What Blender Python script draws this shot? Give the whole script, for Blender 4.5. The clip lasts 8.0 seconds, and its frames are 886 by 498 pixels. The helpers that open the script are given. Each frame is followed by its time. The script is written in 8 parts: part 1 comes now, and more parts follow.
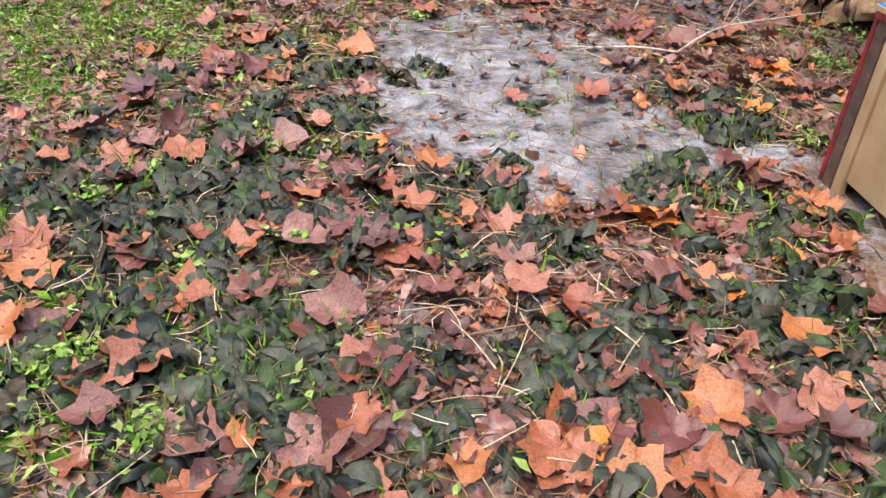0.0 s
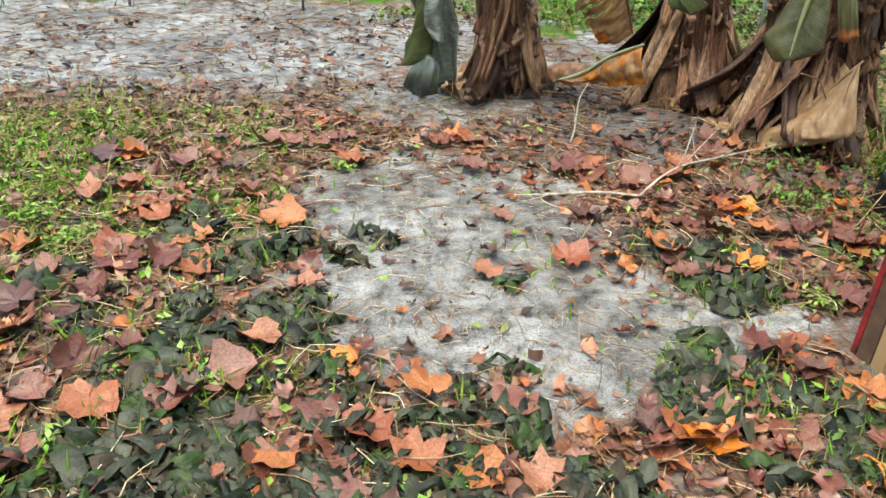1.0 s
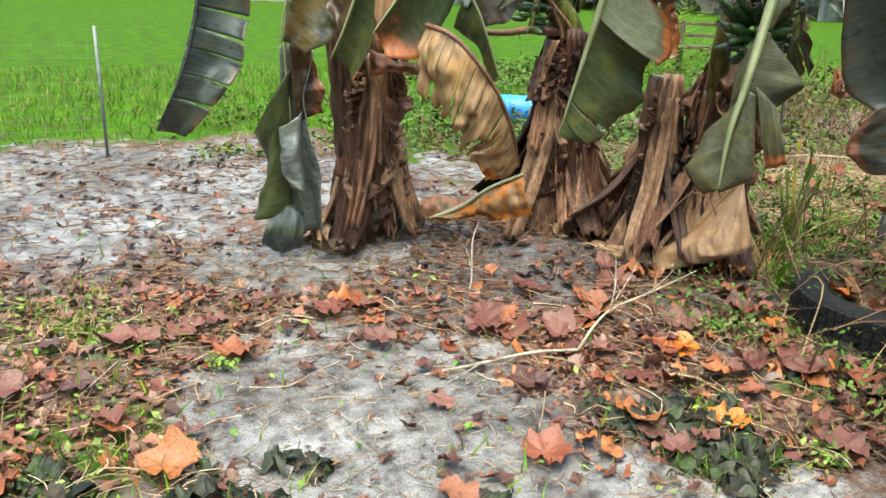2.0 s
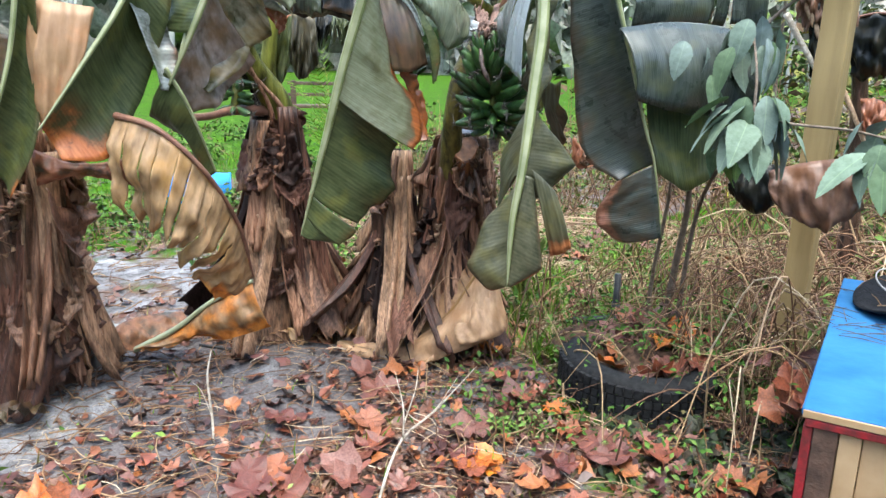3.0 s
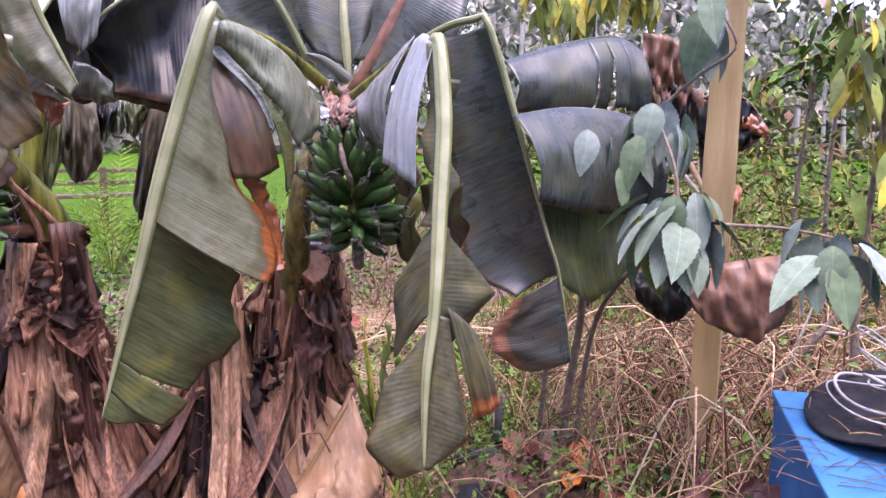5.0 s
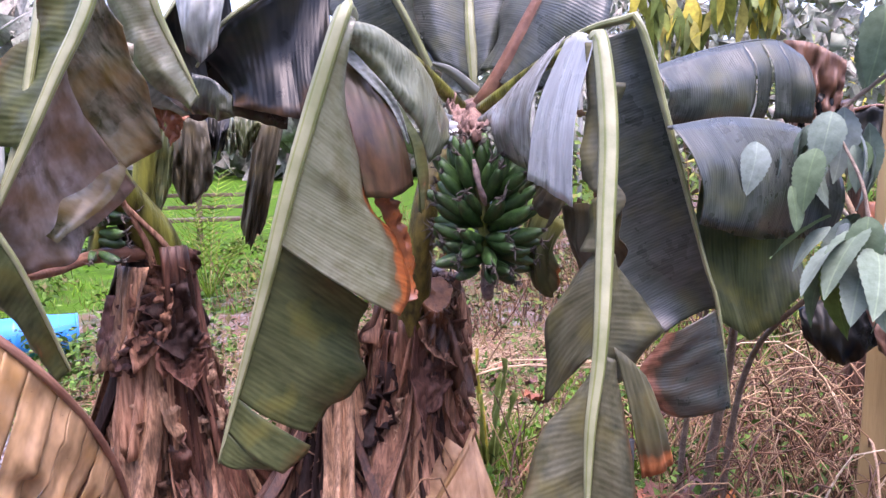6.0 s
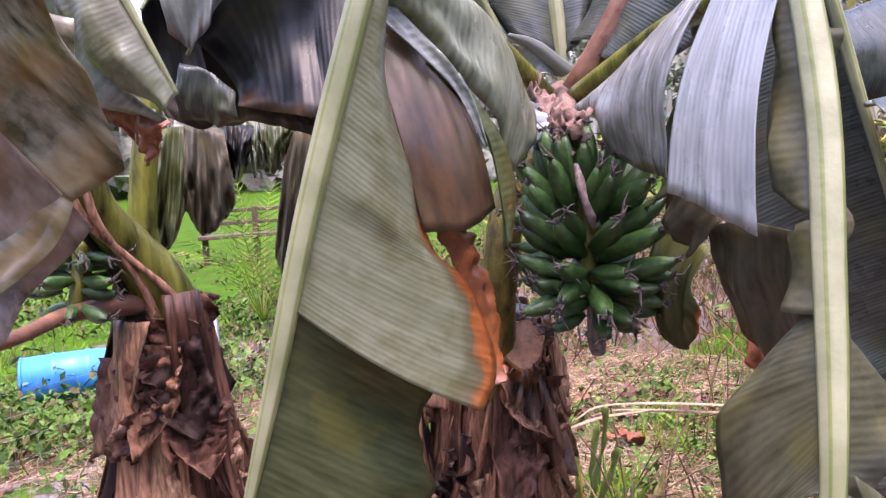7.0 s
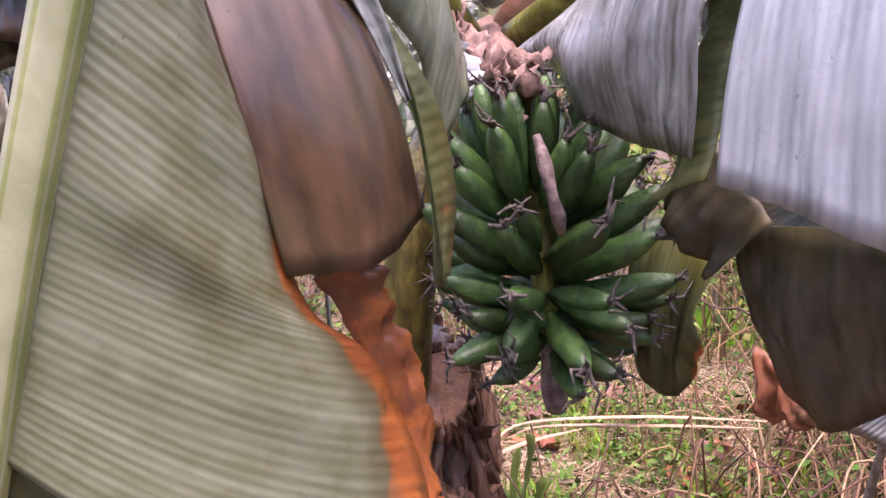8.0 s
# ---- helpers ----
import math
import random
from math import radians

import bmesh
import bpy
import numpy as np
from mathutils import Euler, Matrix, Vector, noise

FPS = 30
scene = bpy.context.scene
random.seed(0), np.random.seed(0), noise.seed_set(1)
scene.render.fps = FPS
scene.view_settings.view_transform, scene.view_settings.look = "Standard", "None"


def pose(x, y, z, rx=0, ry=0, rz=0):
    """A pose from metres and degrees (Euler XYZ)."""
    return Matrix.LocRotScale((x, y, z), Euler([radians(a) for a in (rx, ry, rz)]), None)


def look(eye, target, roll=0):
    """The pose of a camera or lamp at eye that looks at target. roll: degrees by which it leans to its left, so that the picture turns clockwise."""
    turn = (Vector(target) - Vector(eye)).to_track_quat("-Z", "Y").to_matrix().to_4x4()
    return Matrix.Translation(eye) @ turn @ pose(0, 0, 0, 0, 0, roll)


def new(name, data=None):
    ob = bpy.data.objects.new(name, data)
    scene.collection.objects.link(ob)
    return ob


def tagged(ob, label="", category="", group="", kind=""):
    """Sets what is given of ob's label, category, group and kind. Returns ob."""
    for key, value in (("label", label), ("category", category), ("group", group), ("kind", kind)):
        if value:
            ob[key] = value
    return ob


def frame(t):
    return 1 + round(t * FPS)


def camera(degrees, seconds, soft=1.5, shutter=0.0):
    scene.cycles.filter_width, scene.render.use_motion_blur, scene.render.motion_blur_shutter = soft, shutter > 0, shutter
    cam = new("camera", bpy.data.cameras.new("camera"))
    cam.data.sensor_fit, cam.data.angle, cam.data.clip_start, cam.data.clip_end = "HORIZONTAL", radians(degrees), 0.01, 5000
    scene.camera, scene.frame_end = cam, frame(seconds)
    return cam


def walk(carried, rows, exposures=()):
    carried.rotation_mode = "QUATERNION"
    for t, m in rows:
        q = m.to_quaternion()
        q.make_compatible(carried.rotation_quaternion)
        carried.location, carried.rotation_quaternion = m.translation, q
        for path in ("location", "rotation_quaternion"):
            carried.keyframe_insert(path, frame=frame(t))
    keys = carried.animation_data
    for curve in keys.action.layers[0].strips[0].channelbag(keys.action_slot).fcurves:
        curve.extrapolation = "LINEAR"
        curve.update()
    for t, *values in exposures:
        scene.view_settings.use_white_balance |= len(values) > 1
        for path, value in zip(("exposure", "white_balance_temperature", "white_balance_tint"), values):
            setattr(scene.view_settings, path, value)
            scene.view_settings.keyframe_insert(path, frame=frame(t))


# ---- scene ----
cam = camera(59.8, 8.0)
PATH = [
    (0, (0.097, -0.002, 1.332), (0.06, 1.65, 0.205), 2.8),
    (0.5, (-0.092, 0.36, 1.359), (0.026, 2.072, 0.333), 2.5),
    (1, (-0.273, 0.707, 1.379), (0.026, 2.456, 0.455), 3.7),
    (1.2, (-0.355, 0.872, 1.391), (0.057, 2.616, 0.503), 3.5),
    (2.3, (-0.565, 1.639, 1.407), (0.413, 3.283, 0.825), 2.2),
    (2.5, (-0.531, 1.779, 1.402), (0.593, 3.342, 0.859), 2.3),
    (3, (-0.478, 2.162, 1.455), (1.021, 3.389, 0.96), 1.4),
    (3.5, (-0.358, 2.343, 1.466), (1.322, 3.327, 1.009), 0.2),
    (4, (-0.144, 2.512, 1.479), (1.621, 3.363, 1.075), 0.2),
    (4.2, (-0.11, 2.569, 1.473), (1.675, 3.385, 1.088), 0.4),
    (5.3, (-0.011, 2.921, 1.515), (1.81, 3.7, 1.241), -0.1),
    (5.5, (0.003, 2.97, 1.496), (1.803, 3.803, 1.242), 0.1),
    (6, (0.119, 3.089, 1.477), (1.859, 4.046, 1.239), -0.1),
    (6.5, (0.39, 3.223, 1.477), (2.063, 4.295, 1.25), -1.1),
    (7, (0.638, 3.44, 1.49), (2.297, 4.534, 1.26), -2.8),
    (7.5, (0.84, 3.639, 1.507), (2.589, 4.571, 1.234), -4.0),
    (8, (1.114, 3.75, 1.489), (2.906, 4.576, 1.166), -2.7),
]
walk(cam, [(t, look(eye, target, roll)) for t, eye, target, roll in PATH], [(0.0, 2.1, 6550, 10), (0.5, 2.1, 6950, -6), (1.0, 2.14, 6950, -8), (2.5, 2.38, 6850, -6), (3.0, 2.47, 6050, 0), (3.5, 2.44, 5750, 10), (4.0, 2.52, 6000, 26), (5.5, 2.56, 6150, 38), (6.5, 2.64, 6000, 34), (7.0, 2.58, 6350, 34), (8.0, 2.72, 6650, 38)])
SKY_STRENGTH, SUN_STRENGTH = 0.125, 0.5

# ---- world and light: wet, overcast winter day ----
world = bpy.data.worlds.new("overcast_sky")
scene.world = world
world.use_nodes = True
wn, wl = world.node_tree.nodes, world.node_tree.links
sky = wn.new("ShaderNodeTexSky")
sky.sky_type, sky.sun_disc = "NISHITA", False
sky.sun_elevation, sky.sun_rotation = radians(74), radians(225)
sky.air_density, sky.dust_density, sky.ozone_density = 1.0, 4.0, 1.0
wl.new(sky.outputs[0], wn["Background"].inputs[0])
wn["Background"].inputs[1].default_value = SKY_STRENGTH
sun = new("sun", bpy.data.lights.new("sun", "SUN"))
sun.data.energy, sun.data.angle, sun.data.color = SUN_STRENGTH, radians(50), (1.0, 0.97, 0.94)
sun.matrix_world = look((0, 0, 20), (2.43, 2.43, 8.0))


# ---- materials ----
def shader(name, rough=0.6, spec=0.5):
    m = bpy.data.materials.new(name)
    m.use_nodes = True
    n = m.node_tree.nodes
    b = n["Principled BSDF"]
    b.inputs["Roughness"].default_value = rough
    b.inputs["Specular IOR Level"].default_value = spec
    return m, n, m.node_tree.links, b


def ramp(n, stops):
    r = n.new("ShaderNodeValToRGB")
    e = r.color_ramp.elements
    while len(e) < len(stops):
        e.new(0.5)
    for el, (p, c) in zip(e, stops):
        el.position, el.color = p, (*c, 1)
    return r


def noise_node(n, l, scale, detail=4, rough=0.55, coord="Object", vec=None):
    t = n.new("ShaderNodeTexNoise")
    t.inputs["Scale"].default_value, t.inputs["Detail"].default_value, t.inputs["Roughness"].default_value = scale, detail, rough
    if vec is None:
        c = n.new("ShaderNodeTexCoord")
        vec = c.outputs[coord]
    l.new(vec, t.inputs["Vector"])
    return t


def mix(n, l, fac, a, b, blend="MIX"):
    x = n.new("ShaderNodeMix")
    x.data_type, x.blend_type = "RGBA", blend
    for sock, val in ((x.inputs[0], fac), (x.inputs[6], a), (x.inputs[7], b)):
        if hasattr(val, "links") or hasattr(val, "is_linked"):
            l.new(val, sock)
        elif isinstance(val, tuple):
            sock.default_value = (*val, 1)
        else:
            sock.default_value = val
    return x.outputs[2]


def bump(n, l, b, height, strength, dist=0.01):
    x = n.new("ShaderNodeBump")
    x.inputs["Strength"].default_value, x.inputs["Distance"].default_value = strength, dist
    l.new(height, x.inputs["Height"])
    l.new(x.outputs[0], b.inputs["Normal"])


def attr(n, name):
    a = n.new("ShaderNodeAttribute")
    a.attribute_name = name
    return a.outputs["Fac"]


def plain(name, c1, c2, scale=20, rough=0.6, bmp=0.3, spec=0.5, metal=0.0, detail=5, dist=0.01, rand=0.0, along=1.0):
    """A surface of two tones mixed by noise, with fine relief; rand varies it from piece to piece."""
    m, n, l, b = shader(name, rough, spec)
    vec = None
    if along != 1.0:
        mp = n.new("ShaderNodeMapping")
        mp.inputs["Scale"].default_value = (1, 1, along)
        l.new(n.new("ShaderNodeTexCoord").outputs["Object"], mp.inputs[0])
        vec = mp.outputs[0]
    t = noise_node(n, l, scale, detail, vec=vec)
    r = ramp(n, [(0.3, c1), (0.7, c2)])
    l.new(t.outputs["Fac"], r.inputs[0])
    col = r.outputs[0]
    if rand:
        g = n.new("ShaderNodeNewGeometry")
        o = n.new("ShaderNodeObjectInfo")
        add = n.new("ShaderNodeMath")
        add.operation = "ADD"
        l.new(g.outputs["Random Per Island"], add.inputs[0])
        l.new(o.outputs["Random"], add.inputs[1])
        h = n.new("ShaderNodeMath")
        h.operation = "FRACT"
        l.new(add.outputs[0], h.inputs[0])
        v = ramp(n, [(0.0, (1 - rand,) * 3), (1.0, (1 + rand * 0.6,) * 3)])
        l.new(h.outputs[0], v.inputs[0])
        col = mix(n, l, 1.0, col, v.outputs[0], "MULTIPLY")
    l.new(col, b.inputs["Base Color"])
    b.inputs["Metallic"].default_value = metal
    if bmp:
        t2 = noise_node(n, l, scale * 4, 4, vec=vec)
        bump(n, l, b, t2.outputs["Fac"], bmp, dist)
    return m


def palette(name, colours, rough=0.5, spec=0.5, scale=60, bmp=0.3, mott=1.0, along=1.0, rot=0.0):
    """Each island or object takes its own colour from a list; mottled by noise."""
    m, n, l, b = shader(name, rough, spec)
    g, o = n.new("ShaderNodeNewGeometry"), n.new("ShaderNodeObjectInfo")
    add, fr = n.new("ShaderNodeMath"), n.new("ShaderNodeMath")
    add.operation, fr.operation = "ADD", "FRACT"
    l.new(g.outputs["Random Per Island"], add.inputs[0])
    l.new(o.outputs["Random"], add.inputs[1])
    l.new(add.outputs[0], fr.inputs[0])
    k = len(colours)
    r = ramp(n, [(i / k, c) for i, c in enumerate(colours)])
    r.color_ramp.interpolation = "CONSTANT"
    l.new(fr.outputs[0], r.inputs[0])
    vec = None
    if along != 1.0:
        mp = n.new("ShaderNodeMapping")
        mp.inputs["Scale"].default_value = (1, 1, along)
        l.new(n.new("ShaderNodeTexCoord").outputs["Object"], mp.inputs[0])
        vec = mp.outputs[0]
    t = noise_node(n, l, scale, 5, vec=vec)
    lo, hi = (0.25, 0.7) if along == 1.0 else (0.36, 0.62)
    v = ramp(n, [(lo, (1 - 0.5 * mott, 1 - 0.55 * mott, 1 - 0.58 * mott)), (hi, (1 + 0.25 * mott, 1 + 0.2 * mott, 1 + 0.15 * mott))])
    l.new(t.outputs["Fac"], v.inputs[0])
    col = mix(n, l, 1.0, r.outputs[0], v.outputs[0], "MULTIPLY")
    if rot:
        tall = n.new("ShaderNodeMapping")
        tall.inputs["Scale"].default_value = (1, 1, 0.3)
        l.new(n.new("ShaderNodeTexCoord").outputs["Object"], tall.inputs[0])
        t3 = noise_node(n, l, 11.0, 6, 0.65, vec=tall.outputs[0])
        stain = ramp(n, [(0.38, (1 - rot, 1 - rot, 1 - rot)), (0.56, (1, 1, 1))])
        l.new(t3.outputs["Fac"], stain.inputs[0])
        col = mix(n, l, 1.0, col, stain.outputs[0], "MULTIPLY")
    l.new(col, b.inputs["Base Color"])
    t2 = noise_node(n, l, scale * 1.7, 3, vec=vec)
    bump(n, l, b, t2.outputs["Fac"], bmp, 0.004)
    return m


def banana_blade(name, green1, green2, yellow, brown1, brown2, rough=0.4, gloss=0.5, veins=70.0, relief=0.35, wet=0.3, lit=0.14, char=(0.07, 0.035, 0.012), lines=0.09, patch=9.0, halo=0.6, spread_at=0.5, band=(0.28, 0.7)):
    """Banana leaf: parallel veins across the blade, brown where the leaf has dried."""
    m, n, l, b = shader(name, rough, gloss)
    uv = n.new("ShaderNodeUVMap")
    uv.uv_map = "UVMap"
    sep = n.new("ShaderNodeSeparateXYZ")
    l.new(uv.outputs[0], sep.inputs[0])
    stretch = n.new("ShaderNodeMapping")
    stretch.inputs["Scale"].default_value = (veins, 3.0, 1.0)
    l.new(uv.outputs[0], stretch.inputs[0])
    streak = noise_node(n, l, 1.0, 3, 0.6, vec=stretch.outputs[0])
    mottle = noise_node(n, l, patch, 5)
    wave = n.new("ShaderNodeTexWave")
    wave.wave_type, wave.bands_direction = "BANDS", "X"
    wave.inputs["Scale"].default_value, wave.inputs["Distortion"].default_value, wave.inputs["Detail"].default_value = veins / 2.2, 0.25, 1
    l.new(uv.outputs[0], wave.inputs["Vector"])
    gr = ramp(n, [(band[0], green1), (band[1], green2)])
    vein = n.new("ShaderNodeMath")
    vein.operation = "MULTIPLY_ADD"
    l.new(wave.outputs["Fac"], vein.inputs[0])
    vein.inputs[1].default_value = lines
    l.new(streak.outputs["Fac"], vein.inputs[2])
    even = n.new("ShaderNodeMath")
    even.operation = "SUBTRACT"
    l.new(vein.outputs[0], even.inputs[0])
    even.inputs[1].default_value = lines / 2
    l.new(even.outputs[0], gr.inputs[0])
    yl = ramp(n, [(spread_at, (0, 0, 0)), (spread_at + 0.2, (1, 1, 1))])
    l.new(mottle.outputs["Fac"], yl.inputs[0])
    green = mix(n, l, yl.outputs[0], gr.outputs[0], yellow)
    half = mix(n, l, 0.35, green, gr.outputs[0])
    br = ramp(n, [(0.3, brown1), (0.7, brown2)])
    l.new(streak.outputs["Fac"], br.inputs[0])
    dry = attr(n, "dry")
    wob = n.new("ShaderNodeMath")
    wob.operation = "MULTIPLY_ADD"
    l.new(mottle.outputs["Fac"], wob.inputs[0])
    wob.inputs[1].default_value = 0.9
    l.new(dry, wob.inputs[2])
    rim = ramp(n, [(halo, (0, 0, 0)), (0.84, (1, 1, 1))])
    l.new(wob.outputs[0], rim.inputs[0])
    mask = ramp(n, [(0.8, (0, 0, 0)), (0.98, (1, 1, 1))])
    l.new(wob.outputs[0], mask.inputs[0])
    charred = mix(n, l, 0.6, gr.outputs[0], char)
    col = mix(n, l, rim.outputs[0], half, charred)
    blot = ramp(n, [(0.56, (0, 0, 0)), (0.68, (0.8, 0.8, 0.8))])
    l.new(noise_node(n, l, 26.0, 5, 0.65).outputs["Fac"], blot.inputs[0])
    col = mix(n, l, mask.outputs[0], col, mix(n, l, blot.outputs[0], br.outputs[0], char))
    specks = noise_node(n, l, 130.0, 2)
    dark = ramp(n, [(0.22, (0.35, 0.3, 0.25)), (0.27, (1, 1, 1))])
    l.new(specks.outputs["Fac"], dark.inputs[0])
    col = mix(n, l, 0.7, col, dark.outputs[0], "MULTIPLY")
    l.new(col, b.inputs["Base Color"])
    b.inputs["Coat Weight"].default_value = wet
    b.inputs["Coat Roughness"].default_value = 0.16
    if lit:
        tr, ms = n.new("ShaderNodeBsdfTranslucent"), n.new("ShaderNodeMixShader")
        l.new(mix(n, l, 1.0, col, (1.6, 1.5, 0.7), "MULTIPLY"), tr.inputs["Color"])
        ms.inputs[0].default_value = lit
        l.new(b.outputs[0], ms.inputs[1])
        l.new(tr.outputs[0], ms.inputs[2])
        l.new(ms.outputs[0], n["Material Output"].inputs["Surface"])
    rr = ramp(n, [(0.3, (rough - 0.08,) * 3), (0.75, (rough + 0.15,) * 3)])
    l.new(mottle.outputs["Fac"], rr.inputs[0])
    l.new(rr.outputs[0], b.inputs["Roughness"])
    addn = n.new("ShaderNodeMath")
    addn.operation = "MULTIPLY_ADD"
    l.new(wave.outputs["Fac"], addn.inputs[0])
    addn.inputs[1].default_value = 0.7
    l.new(streak.outputs["Fac"], addn.inputs[2])
    bump(n, l, b, addn.outputs[0], relief, 0.004)
    return m


LEAF_DARK = banana_blade("banana_leaf_top", (0.018, 0.026, 0.02), (0.078, 0.09, 0.08), (0.085, 0.092, 0.042), (0.16, 0.06, 0.03), (0.36, 0.17, 0.11), 0.30, 0.45, 84.0, 0.24, 0.2, 0.05, (0.07, 0.035, 0.012), 0.07)
# near-black tones with little gloss
LEAF_BLACK = banana_blade("banana_leaf_black", (0.003, 0.004, 0.004), (0.012, 0.013, 0.013), (0.025, 0.022, 0.010), (0.05, 0.025, 0.016), (0.10, 0.06, 0.04), 0.32, 0.22, 30.0, 0.2, 0.06, 0.02)
LEAF_OLIVE = banana_blade("banana_leaf_olive", (0.034, 0.044, 0.014), (0.092, 0.108, 0.044), (0.15, 0.145, 0.028), (0.30, 0.075, 0.015), (0.50, 0.17, 0.05), 0.40, 0.3, 50.0, 0.18, 0.12)
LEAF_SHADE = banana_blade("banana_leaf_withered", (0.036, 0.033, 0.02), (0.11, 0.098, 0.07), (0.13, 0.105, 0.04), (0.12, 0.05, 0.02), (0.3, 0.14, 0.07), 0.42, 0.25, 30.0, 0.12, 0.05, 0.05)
LEAF_UMBER = banana_blade("banana_leaf_dull", (0.040, 0.041, 0.018), (0.105, 0.102, 0.062), (0.14, 0.125, 0.035), (0.28, 0.08, 0.02), (0.46, 0.18, 0.07), 0.40, 0.3, 50.0, 0.15, 0.12)
# lilac-white sheen of the drooping half put into the light tones
LEAF_LILAC = banana_blade("banana_leaf_lilac_sheen", (0.13, 0.105, 0.08), (0.46, 0.39, 0.375), (0.24, 0.14, 0.055), (0.10, 0.05, 0.03), (0.28, 0.15, 0.1), 0.28, 0.5, 18.0, 0.15, 0.3, 0.1, (0.12, 0.08, 0.06), 0.04, spread_at=0.46, band=(0.36, 0.64))
LEAF_PALE = banana_blade("banana_leaf_underside", (0.115, 0.125, 0.06), (0.25, 0.265, 0.185), (0.085, 0.08, 0.022), (0.2, 0.055, 0.016), (0.47, 0.155, 0.04), 0.33, 0.5, 72.0, 0.13, 0.35, 0.26, (0.07, 0.04, 0.01), 0.04, 14.0, 0.40, 0.46, (0.22, 0.8))
LEAF_GREY = banana_blade("banana_leaf_bloom_sheen", (0.09, 0.10, 0.085), (0.30, 0.325, 0.31), (0.18, 0.19, 0.12), (0.2, 0.07, 0.04), (0.45, 0.25, 0.17), 0.30, 0.5, 45.0, 0.2, 0.2)
LEAF_DRAPE = banana_blade("banana_leaf_fold", (0.09, 0.105, 0.055), (0.30, 0.33, 0.235), (0.2, 0.21, 0.08), (0.2, 0.07, 0.04), (0.4, 0.22, 0.14), 0.32, 0.5, 40.0, 0.2, 0.2)
LEAF_BRONZE = banana_blade("banana_leaf_bronze", (0.018, 0.012, 0.006), (0.115, 0.062, 0.032), (0.05, 0.04, 0.012), (0.24, 0.07, 0.026), (0.4, 0.17, 0.095), 0.36, 0.4, 26.0, 0.3, 0.15, 0.10, (0.05, 0.026, 0.01), 0.05, 12.0, 0.6, 0.44)
# lighter tone holds part of the leaf's sheen; yellow patches are its own
LEAF_SHEEN = banana_blade("banana_leaf_sheen", (0.05, 0.05, 0.02), (0.3, 0.275, 0.2), (0.28, 0.16, 0.02), (0.2, 0.09, 0.05), (0.42, 0.23, 0.16), 0.28, 0.5, 24.0, 0.15, 0.35, 0.14, (0.07, 0.035, 0.012), 0.04, spread_at=0.45, band=(0.36, 0.64))
# sky sheen on the folds put into pale bluish tones, striped leaf too
LEAF_SKY_SHEEN = banana_blade("banana_leaf_sky_sheen", (0.27, 0.3, 0.315), (0.47, 0.51, 0.535), (0.31, 0.33, 0.335), (0.3, 0.2, 0.15), (0.5, 0.4, 0.33), 0.26, 0.5, 60.0, 0.2, 0.35, 0.14, (0.2, 0.2, 0.2), 0.06)
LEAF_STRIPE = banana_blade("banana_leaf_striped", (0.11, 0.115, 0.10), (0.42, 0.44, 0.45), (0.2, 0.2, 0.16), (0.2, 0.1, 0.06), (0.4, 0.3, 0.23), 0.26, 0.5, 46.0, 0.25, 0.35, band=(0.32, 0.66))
LEAF_DRY = banana_blade("banana_leaf_dried", (0.17, 0.10, 0.045), (0.56, 0.36, 0.19), (0.42, 0.22, 0.05), (0.36, 0.11, 0.015), (0.68, 0.27, 0.05), 0.42, 0.4, 24.0, 0.4, 0.2, 0.2, (0.16, 0.07, 0.025))
LEAF_TAN = banana_blade("banana_leaf_parchment", (0.28, 0.16, 0.085), (0.58, 0.38, 0.22), (0.4, 0.21, 0.09), (0.36, 0.16, 0.07), (0.6, 0.33, 0.16), 0.45, 0.4, 18.0, 0.3, 0.1, 0.2, (0.3, 0.16, 0.08), 0.04)
SHEATH = palette("dead_sheath", [(0.38, 0.222, 0.135), (0.195, 0.098, 0.06), (0.49, 0.315, 0.2), (0.1, 0.046, 0.03), (0.42, 0.258, 0.16), (0.275, 0.15, 0.095), (0.53, 0.37, 0.245), (0.325, 0.188, 0.12)], 0.42, 0.4, 130, 0.9, 1.0, 0.09, 0.75)
SHEATH_BLACK = palette("rotten_sheath", [(0.035, 0.02, 0.017), (0.16, 0.08, 0.056), (0.022, 0.013, 0.012), (0.36, 0.21, 0.14), (0.09, 0.045, 0.034), (0.24, 0.13, 0.085)], 0.6, 0.2, 70, 0.9, 1.2, 0.1)
CUT = plain("cut_stem_face", (0.12, 0.042, 0.016), (0.31, 0.135, 0.055), 40, 0.3, 0.4)
STEM_WET = plain("pseudostem_dark", (0.016, 0.009, 0.008), (0.20, 0.105, 0.065), 26, 0.36, 0.9, along=0.16)
STEM_GREEN = plain("pseudostem_green", (0.004, 0.002, 0.001), (0.25, 0.255, 0.045), 22, 0.36, 0.5, 0.3, along=0.25)
STEM_OLIVE = plain("pseudostem_mottled", (0.006, 0.003, 0.002), (0.17, 0.14, 0.03), 34, 0.36, 0.5, 0.3, along=0.4)
LEAF_RUST = banana_blade("banana_leaf_rust", (0.13, 0.036, 0.012), (0.42, 0.13, 0.034), (0.045, 0.018, 0.012), (0.15, 0.042, 0.014), (0.44, 0.14, 0.036), 0.3, 0.5, 14.0, 0.3, 0.35, 0.08, (0.035, 0.014, 0.010), 0.03, 22.0, 0.6, 0.44)
LEAF_HUSK = banana_blade("banana_leaf_husk", (0.07, 0.036, 0.024), (0.26, 0.145, 0.10), (0.20, 0.085, 0.035), (0.16, 0.06, 0.03), (0.34, 0.17, 0.10), 0.42, 0.4, 20.0, 0.3, 0.1, 0.1, (0.03, 0.016, 0.012), 0.05, 10.0, spread_at=0.47)
